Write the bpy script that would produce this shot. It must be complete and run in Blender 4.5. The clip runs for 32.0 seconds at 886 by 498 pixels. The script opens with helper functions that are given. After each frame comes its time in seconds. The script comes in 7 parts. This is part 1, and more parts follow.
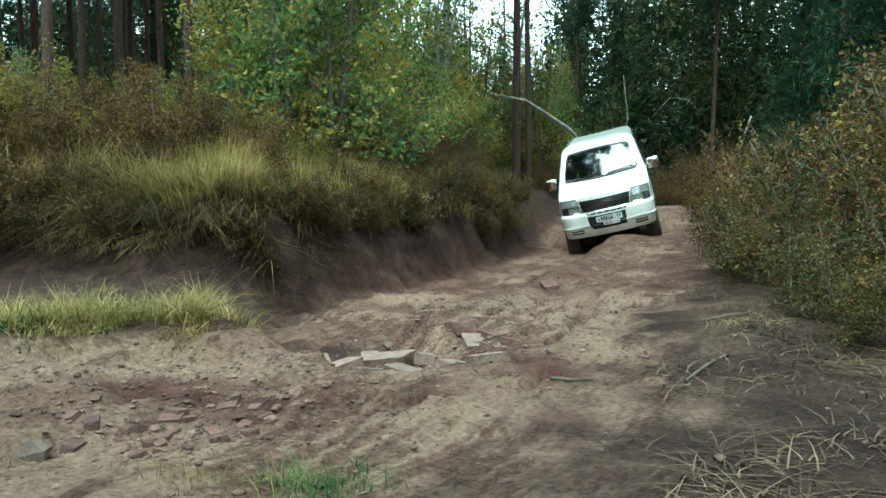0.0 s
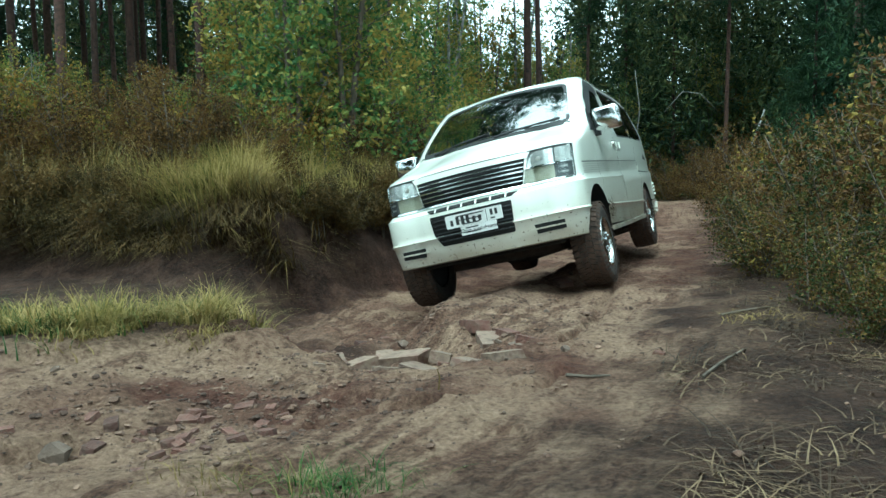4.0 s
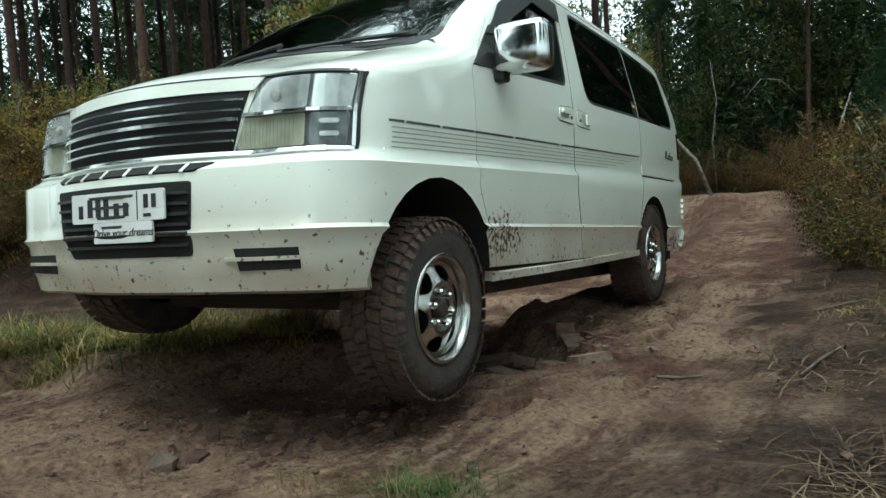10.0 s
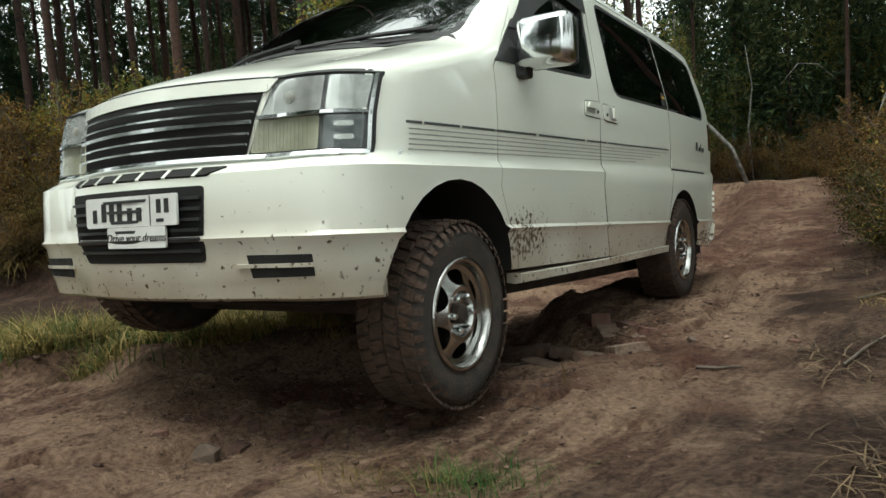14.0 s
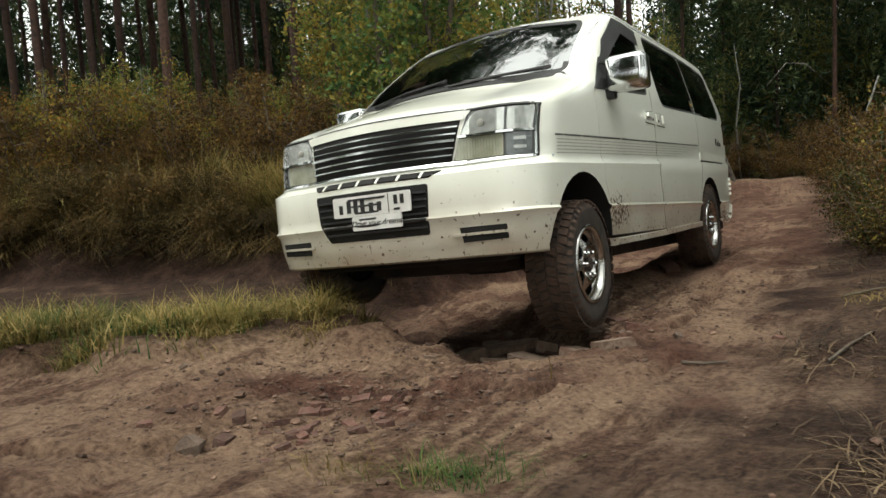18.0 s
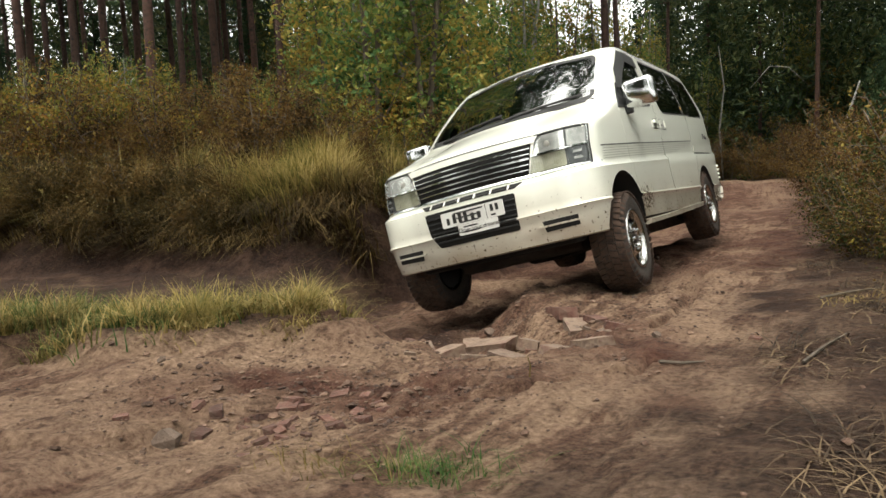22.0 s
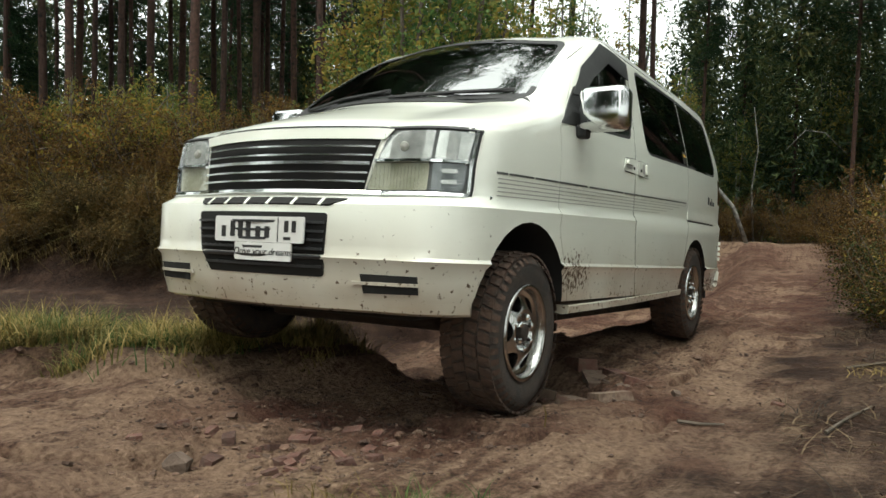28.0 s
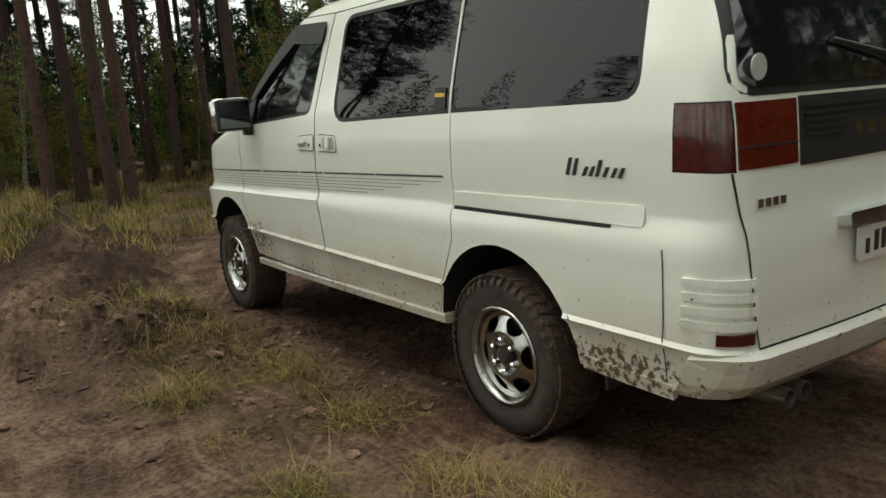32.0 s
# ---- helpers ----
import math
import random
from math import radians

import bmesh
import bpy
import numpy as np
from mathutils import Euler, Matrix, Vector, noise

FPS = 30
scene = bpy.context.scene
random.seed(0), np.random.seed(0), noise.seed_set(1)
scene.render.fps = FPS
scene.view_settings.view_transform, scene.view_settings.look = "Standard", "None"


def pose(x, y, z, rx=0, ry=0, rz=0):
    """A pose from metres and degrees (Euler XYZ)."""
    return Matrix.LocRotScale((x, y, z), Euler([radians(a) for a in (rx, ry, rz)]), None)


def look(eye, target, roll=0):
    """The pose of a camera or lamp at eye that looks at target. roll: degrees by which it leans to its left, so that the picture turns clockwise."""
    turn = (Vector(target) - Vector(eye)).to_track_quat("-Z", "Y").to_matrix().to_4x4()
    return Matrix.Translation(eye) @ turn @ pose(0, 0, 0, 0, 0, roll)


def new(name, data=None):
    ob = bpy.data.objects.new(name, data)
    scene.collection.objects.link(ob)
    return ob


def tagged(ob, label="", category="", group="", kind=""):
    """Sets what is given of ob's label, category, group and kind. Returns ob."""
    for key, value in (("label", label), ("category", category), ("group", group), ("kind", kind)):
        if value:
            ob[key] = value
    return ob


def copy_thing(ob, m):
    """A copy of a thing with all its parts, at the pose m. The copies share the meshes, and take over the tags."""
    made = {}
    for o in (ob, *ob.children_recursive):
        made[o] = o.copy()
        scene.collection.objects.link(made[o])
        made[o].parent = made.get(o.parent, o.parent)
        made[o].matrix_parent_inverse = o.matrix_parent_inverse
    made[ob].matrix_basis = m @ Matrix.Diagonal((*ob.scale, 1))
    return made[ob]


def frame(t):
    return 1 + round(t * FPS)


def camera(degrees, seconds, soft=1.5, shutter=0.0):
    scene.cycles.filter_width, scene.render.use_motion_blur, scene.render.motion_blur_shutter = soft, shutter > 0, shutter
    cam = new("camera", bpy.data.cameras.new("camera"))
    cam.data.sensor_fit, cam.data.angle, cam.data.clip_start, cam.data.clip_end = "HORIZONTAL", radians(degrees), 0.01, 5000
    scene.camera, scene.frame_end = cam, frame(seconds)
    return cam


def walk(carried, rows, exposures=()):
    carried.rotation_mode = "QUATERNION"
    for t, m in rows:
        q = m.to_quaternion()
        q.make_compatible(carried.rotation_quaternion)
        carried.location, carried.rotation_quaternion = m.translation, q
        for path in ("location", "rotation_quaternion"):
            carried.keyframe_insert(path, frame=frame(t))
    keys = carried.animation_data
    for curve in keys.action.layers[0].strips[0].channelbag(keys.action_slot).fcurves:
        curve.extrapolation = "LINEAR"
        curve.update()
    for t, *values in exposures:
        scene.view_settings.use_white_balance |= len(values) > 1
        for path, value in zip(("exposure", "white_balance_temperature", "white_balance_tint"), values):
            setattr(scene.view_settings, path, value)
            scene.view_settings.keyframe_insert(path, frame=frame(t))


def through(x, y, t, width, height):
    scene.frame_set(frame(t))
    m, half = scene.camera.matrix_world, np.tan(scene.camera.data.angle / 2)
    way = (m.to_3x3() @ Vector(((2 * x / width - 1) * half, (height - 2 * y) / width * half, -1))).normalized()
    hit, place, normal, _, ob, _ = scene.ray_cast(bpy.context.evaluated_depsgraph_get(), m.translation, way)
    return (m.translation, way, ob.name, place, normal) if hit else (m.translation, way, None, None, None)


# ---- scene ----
cam = camera(59.43, 32.0, 1.5, 0.07)
PATH = [
    (0, pose(0.000, 0.000, 1.100, 85.68, -0.02, -0.00)),
    (0.5, pose(-0.001, 0.001, 1.101, 85.71, 0.09, 0.06)),
    (1, pose(-0.004, 0.001, 1.101, 85.70, 0.13, 0.24)),
    (1.5, pose(-0.003, 0.002, 1.101, 85.64, 0.18, 0.44)),
    (2, pose(-0.001, 0.001, 1.101, 85.65, 0.27, 0.47)),
    (2.5, pose(-0.001, 0.003, 1.100, 85.71, 0.32, 0.47)),
    (3, pose(0.000, 0.001, 1.100, 85.35, 0.32, 0.51)),
    (3.5, pose(-0.001, 0.001, 1.101, 85.43, 0.52, 0.61)),
    (5.5, pose(-0.014, -0.004, 1.104, 85.68, 1.48, 2.60)),
    (6, pose(-0.016, -0.006, 1.108, 85.60, 1.63, 3.38)),
    (6.5, pose(-0.022, -0.006, 1.109, 85.57, 2.03, 3.94)),
    (7, pose(-0.025, -0.012, 1.110, 85.53, 2.32, 4.55)),
    (7.5, pose(-0.024, -0.008, 1.110, 85.51, 2.58, 4.95)),
    (8, pose(-0.024, -0.007, 1.109, 85.61, 2.75, 5.02)),
    (8.5, pose(-0.024, -0.010, 1.110, 85.68, 2.79, 4.97)),
    (9, pose(-0.025, -0.009, 1.110, 85.76, 2.82, 4.94)),
    (9.5, pose(-0.033, -0.013, 1.114, 85.82, 2.97, 5.31)),
    (10, pose(-0.037, -0.014, 1.116, 85.95, 3.40, 6.21)),
    (10.5, pose(-0.040, -0.024, 1.125, 86.63, 4.01, 7.87)),
    (11, pose(-0.047, -0.028, 1.128, 87.04, 4.19, 8.92)),
    (11.5, pose(-0.045, -0.028, 1.126, 86.90, 4.28, 8.80)),
    (12, pose(-0.051, -0.024, 1.122, 86.61, 4.27, 8.89)),
    (12.5, pose(-0.055, -0.023, 1.120, 86.19, 4.26, 9.02)),
    (13, pose(-0.053, -0.021, 1.116, 85.74, 4.22, 8.97)),
    (13.5, pose(-0.050, -0.021, 1.118, 85.55, 4.30, 8.65)),
    (15.5, pose(-0.057, -0.011, 1.109, 85.02, 3.86, 8.13)),
    (16, pose(-0.058, -0.007, 1.105, 84.43, 3.75, 8.15)),
    (16.5, pose(-0.054, -0.010, 1.107, 84.66, 3.77, 8.20)),
    (17, pose(-0.055, -0.009, 1.109, 84.89, 3.67, 7.91)),
    (17.5, pose(-0.052, -0.015, 1.108, 85.01, 3.62, 7.74)),
    (18, pose(-0.052, -0.014, 1.108, 85.09, 3.55, 7.67)),
    (18.5, pose(-0.050, -0.016, 1.109, 85.15, 3.27, 7.39)),
    (19, pose(-0.052, -0.014, 1.108, 85.14, 3.08, 7.13)),
    (19.5, pose(-0.051, -0.011, 1.106, 85.05, 2.93, 6.96)),
    (20, pose(-0.048, -0.013, 1.108, 84.92, 2.86, 6.88)),
    (20.5, pose(-0.046, -0.011, 1.108, 84.96, 2.87, 6.82)),
    (21, pose(-0.046, -0.013, 1.109, 84.98, 2.78, 6.83)),
    (21.5, pose(-0.045, -0.014, 1.109, 84.93, 2.72, 6.78)),
    (22, pose(-0.040, -0.015, 1.108, 84.78, 2.58, 6.56)),
    (22.5, pose(-0.039, -0.014, 1.109, 84.81, 2.31, 6.13)),
    (23, pose(-0.038, -0.014, 1.110, 84.83, 1.96, 5.82)),
    (23.5, pose(-0.031, -0.015, 1.115, 85.96, 1.70, 6.32)),
    (24, pose(-0.031, -0.015, 1.116, 86.72, 1.35, 6.43)),
    (24.5, pose(-0.028, -0.016, 1.115, 87.26, 0.98, 6.40)),
    (25, pose(-0.029, -0.019, 1.115, 87.52, 0.90, 6.93)),
    (25.5, pose(-0.031, -0.017, 1.112, 87.41, 0.68, 6.98)),
    (27.5, pose(-0.038, -0.024, 1.111, 87.63, -0.90, 8.36)),
    (28, pose(-0.038, -0.024, 1.112, 87.84, -1.19, 8.61)),
    (28.5, pose(-0.038, -0.027, 1.113, 87.98, -1.50, 8.77)),
    (29, pose(-0.049, -0.025, 1.107, 87.84, -1.55, 9.84)),
    (29.3, pose(-0.058, -0.033, 1.112, 87.13, -1.35, 13.16)),
    (29.5, pose(-0.067, -0.027, 1.107, 86.97, -0.89, 16.92)),
    (30, pose(-0.014, -0.026, 1.304, 80.76, -5.97, 37.52)),
    (30.3, pose(0.008, -0.010, 1.336, 79.41, -3.83, 57.05)),
    (30.6, pose(0.014, -0.002, 1.422, 77.05, -2.42, 75.60)),
    (30.9, pose(0.005, 0.006, 1.536, 74.76, 0.81, 90.28)),
    (31, pose(-0.005, 0.013, 1.522, 76.02, 2.34, 93.66)),
    (31.2, pose(-0.009, 0.028, 1.525, 78.20, 1.44, 99.75)),
    (31.5, pose(-0.005, -0.007, 1.552, 77.67, 2.03, 105.12)),
    (32, pose(-0.012, -0.021, 1.579, 79.46, 3.87, 110.78)),
]
EXPOSE = [(0, 1.52, 5150, -19), (3, 1.36, 5150, -19), (6, 0.97, 5350, -16), (9, 0.8, 5650, -10), (11, 0.65, 5800, -8), (13, 0.65, 6250, -2), (16, 0.65, 6600, 2), (19, 0.8, 6850, 6), (23, 1.15, 6950, 8), (25, 1.15, 6950, 8), (28, 0.82, 6600, 2), (29, 0.64, 6600, 1), (30, 0.38, 6750, 2), (31, 0.1, 7000, 3), (32, 0.5, 6850, 2)]
walk(cam, PATH, EXPOSE)
# the van's way: its pose from time to time
CAR = [
    (0, pose(3.660, 16.341, 0.277, -8.83, 13.02, 165.27)),
    (0.5, pose(3.351, 15.042, 0.382, -10.93, 13.49, 163.67)),
    (1, pose(2.990, 13.705, 0.338, -9.46, 14.32, 162.64)),
    (1.5, pose(2.627, 12.428, 0.195, -4.44, 13.84, 162.05)),
    (2, pose(2.240, 11.263, 0.199, -3.46, 12.64, 160.92)),
    (2.5, pose(1.913, 10.304, 0.180, -2.02, 12.17, 159.88)),
    (3, pose(1.622, 9.495, 0.179, -0.89, 12.02, 159.06)),
    (3.5, pose(1.331, 8.735, 0.175, 0.28, 11.98, 158.93)),
    (5.5, pose(0.446, 6.701, 0.170, 0.49, 12.57, 159.50)),
    (6, pose(0.302, 6.322, 0.196, 1.68, 7.90, 159.52)),
    (6.5, pose(0.176, 6.090, 0.213, 1.93, 5.55, 159.31)),
    (7, pose(0.061, 5.826, 0.212, 2.34, 2.07, 159.24)),
    (7.5, pose(-0.050, 5.588, 0.224, 1.90, 0.30, 158.35)),
    (8, pose(-0.124, 5.408, 0.238, 2.47, 0.42, 158.28)),
    (8.5, pose(-0.224, 5.211, 0.261, 3.32, 1.81, 157.80)),
    (9, pose(-0.327, 4.996, 0.257, 3.05, 0.44, 157.36)),
    (9.5, pose(-0.434, 4.762, 0.273, 3.64, 1.07, 156.78)),
    (10, pose(-0.554, 4.533, 0.289, 3.86, 0.55, 156.46)),
    (10.5, pose(-0.637, 4.399, 0.286, 3.37, -0.79, 156.87)),
    (11, pose(-0.625, 4.427, 0.270, 3.59, -0.62, 156.58)),
    (11.5, pose(-0.628, 4.432, 0.273, 3.60, -0.38, 156.67)),
    (12, pose(-0.618, 4.440, 0.270, 3.74, -0.45, 156.88)),
    (12.5, pose(-0.618, 4.432, 0.265, 3.76, -0.23, 156.75)),
    (13, pose(-0.620, 4.436, 0.269, 3.62, -0.36, 156.71)),
    (13.5, pose(-0.618, 4.440, 0.269, 3.80, -0.20, 156.61)),
    (15.5, pose(-0.610, 4.452, 0.264, 3.71, -0.29, 156.58)),
    (16, pose(-0.599, 4.476, 0.265, 3.64, -0.21, 156.53)),
    (16.5, pose(-0.545, 4.595, 0.268, 3.38, -0.24, 156.63)),
    (17, pose(-0.400, 4.921, 0.260, 3.10, 0.92, 156.81)),
    (17.5, pose(-0.182, 5.403, 0.232, 2.51, 0.89, 157.35)),
    (18, pose(-0.031, 5.810, 0.214, 2.74, 3.59, 156.99)),
    (18.5, pose(0.017, 5.967, 0.210, 2.49, 4.43, 157.44)),
    (19, pose(0.077, 6.078, 0.194, 1.36, 2.97, 157.55)),
    (19.5, pose(0.219, 6.413, 0.183, 1.29, 7.76, 157.13)),
    (20, pose(0.408, 6.866, 0.147, 0.93, 11.94, 157.09)),
    (20.5, pose(0.436, 6.948, 0.148, 1.14, 12.03, 157.33)),
    (21, pose(0.432, 6.956, 0.141, 1.02, 11.92, 157.43)),
    (21.5, pose(0.452, 7.039, 0.153, 0.63, 11.82, 157.20)),
    (22, pose(0.518, 7.191, 0.153, 0.47, 11.92, 157.86)),
    (22.5, pose(0.675, 7.542, 0.149, 0.63, 11.96, 158.56)),
    (23, pose(0.852, 7.986, 0.139, 1.05, 12.11, 159.07)),
    (23.5, pose(0.961, 8.271, 0.133, 1.09, 11.72, 159.13)),
    (24, pose(0.974, 8.303, 0.125, 0.93, 11.93, 159.10)),
    (24.5, pose(0.980, 8.307, 0.129, 0.82, 11.86, 158.87)),
    (25, pose(0.969, 8.313, 0.129, 0.88, 11.96, 159.05)),
    (25.5, pose(0.941, 8.209, 0.130, 1.21, 11.91, 158.76)),
    (27.5, pose(-0.026, 5.863, 0.195, 2.75, 2.30, 158.19)),
    (28, pose(-0.397, 4.992, 0.254, 2.76, 0.14, 157.68)),
    (28.5, pose(-0.801, 4.324, 0.318, 4.25, 0.40, 154.08)),
    (29, pose(-1.282, 3.190, 0.339, 4.70, -6.79, 151.99)),
    (29.3, pose(-1.597, 2.734, 0.334, 4.13, -8.80, 151.16)),
    (29.5, pose(-1.768, 2.406, 0.369, 3.03, -7.99, 150.79)),
    (30, pose(-2.349, 1.722, 0.332, 0.36, -4.60, 149.79)),
    (30.3, pose(-2.634, 1.321, 0.321, -0.62, -3.31, 149.39)),
    (30.6, pose(-2.949, 0.772, 0.281, -0.64, -3.06, 148.97)),
    (30.9, pose(-3.181, 0.184, 0.250, -0.47, -3.14, 148.58)),
    (31, pose(-3.261, 0.014, 0.248, -0.48, -2.98, 148.42)),
    (31.2, pose(-3.467, -0.314, 0.226, -0.71, -2.78, 148.07)),
    (31.5, pose(-3.766, -0.833, 0.206, -0.56, -1.76, 147.29)),
    (32, pose(-4.408, -1.650, 0.243, 1.06, -0.25, 145.99)),
]

# ---- daylight: bright overcast sky ----
world = bpy.data.worlds.new("overcast")
scene.world = world
world.use_nodes = True
_nt = world.node_tree
_sky = _nt.nodes.new("ShaderNodeTexSky")
_sky.sky_type, _sky.sun_disc = "NISHITA", False
_sky.sun_elevation, _sky.sun_rotation = radians(74), radians(213)
_sky.air_density, _sky.dust_density, _sky.ozone_density = 1.0, 6.0, 1.0
_hsv = _nt.nodes.new("ShaderNodeHueSaturation")
_hsv.inputs["Saturation"].default_value, _hsv.inputs["Value"].default_value = 0.15, 0.16
_mix = _nt.nodes.new("ShaderNodeMix")
_mix.data_type = "RGBA"
_mix.inputs["Factor"].default_value = 0.62
_mix.inputs["B"].default_value = (1.38, 1.44, 1.42, 1)
_nt.links.new(_sky.outputs[0], _hsv.inputs["Color"])
_nt.links.new(_hsv.outputs[0], _mix.inputs["A"])
_nt.links.new(_mix.outputs["Result"], _nt.nodes["Background"].inputs["Color"])
_nt.nodes["Background"].inputs["Strength"].default_value = 1.0
sun = new("sun", bpy.data.lights.new("sun", "SUN"))
sun.data.energy, sun.data.angle, sun.data.color = 1.3, radians(24), (1.0, 0.97, 0.92)
sun.matrix_world = look((0, 0, 30), (30 * math.cos(radians(74)) * 0.54, 30 * math.cos(radians(74)) * 0.84, 30 - 30 * math.sin(radians(74))))

# ---- materials ----
def nodes_of(name):
    m = bpy.data.materials.new(name)
    m.use_nodes = True
    nt = m.node_tree
    return m, nt, nt.nodes["Principled BSDF"], nt.nodes.new, nt.links.new


def surface(name, colours, rough=0.6, metal=0.0, scale=8.0, detail=6, bump=0.0, bump_scale=60.0, coat=0.0, per="", spread=0.0, spec=0.5):
    """A surface whose colour runs through colours by noise at real size, with finer grain and relief."""
    m, nt, bsdf, add, link = nodes_of(name)
    co = add("ShaderNodeTexCoord")
    n1 = add("ShaderNodeTexNoise")
    n1.inputs["Scale"].default_value, n1.inputs["Detail"].default_value = scale, detail
    link(co.outputs["Object"], n1.inputs["Vector"])
    ramp = add("ShaderNodeValToRGB")
    el = ramp.color_ramp.elements
    while len(el) < len(colours):
        el.new(0.5)
    for i, c in enumerate(colours):
        el[i].position = 0.3 + 0.4 * i / max(1, len(colours) - 1)
        el[i].color = (*c, 1)
    link(n1.outputs["Fac"], ramp.inputs["Fac"])
    out = ramp.outputs["Color"]
    if per:
        if per == "object":
            info = add("ShaderNodeObjectInfo")
        else:
            info = add("ShaderNodeNewGeometry")
        hsv = add("ShaderNodeHueSaturation")
        mr = add("ShaderNodeMapRange")
        mr.inputs["To Min"].default_value, mr.inputs["To Max"].default_value = 1 - spread, 1 + spread
        link(info.outputs["Random" if per == "object" else "Random Per Island"], mr.inputs["Value"])
        link(mr.outputs["Result"], hsv.inputs["Value"])
        link(out, hsv.inputs["Color"])
        out = hsv.outputs["Color"]
    link(out, bsdf.inputs["Base Color"])
    bsdf.inputs["Roughness"].default_value, bsdf.inputs["Metallic"].default_value = rough, metal
    bsdf.inputs["Coat Weight"].default_value = coat
    bsdf.inputs["Coat Roughness"].default_value = 0.06
    bsdf.inputs["Specular IOR Level"].default_value = spec
    if bump:
        n2 = add("ShaderNodeTexNoise")
        n2.inputs["Scale"].default_value, n2.inputs["Detail"].default_value = bump_scale, 8
        link(co.outputs["Object"], n2.inputs["Vector"])
        b = add("ShaderNodeBump")
        b.inputs["Strength"].default_value, b.inputs["Distance"].default_value = bump, 0.02
        link(n2.outputs["Fac"], b.inputs["Height"])
        link(b.outputs["Normal"], bsdf.inputs["Normal"])
    return m


def leafy(name, colours, scale=0.9, spread=0.35, through=0.3):
    """Leaves: colour by clump and by leaf, with light coming through."""
    m, nt, bsdf, add, link = nodes_of(name)
    geo = add("ShaderNodeNewGeometry")
    n1 = add("ShaderNodeTexNoise")
    n1.inputs["Scale"].default_value, n1.inputs["Detail"].default_value = scale, 3
    link(geo.outputs["Position"], n1.inputs["Vector"])
    mix = add("ShaderNodeMath")
    mix.operation = "MULTIPLY_ADD"
    mix.inputs[1].default_value = 0.45
    link(geo.outputs["Random Per Island"], mix.inputs[0])
    sub = add("ShaderNodeMath")
    sub.operation = "SUBTRACT"
    sub.inputs[1].default_value = 0.22
    link(n1.outputs["Fac"], sub.inputs[0])
    link(sub.outputs[0], mix.inputs[2])
    ramp = add("ShaderNodeValToRGB")
    el = ramp.color_ramp.elements
    while len(el) < len(colours):
        el.new(0.5)
    for i, c in enumerate(colours):
        el[i].position = 0.22 + 0.56 * i / max(1, len(colours) - 1)
        el[i].color = (*c, 1)
    link(mix.outputs[0], ramp.inputs["Fac"])
    link(ramp.outputs["Color"], bsdf.inputs["Base Color"])
    bsdf.inputs["Roughness"].default_value = 0.65
    bsdf.inputs["Specular IOR Level"].default_value = 0.18
    tr = add("ShaderNodeBsdfTranslucent")
    link(ramp.outputs["Color"], tr.inputs["Color"])
    ms = add("ShaderNodeMixShader")
    ms.inputs["Fac"].default_value = through
    link(bsdf.outputs[0], ms.inputs[1])
    link(tr.outputs[0], ms.inputs[2])
    link(ms.outputs[0], nt.nodes["Material Output"].inputs["Surface"])
    return m


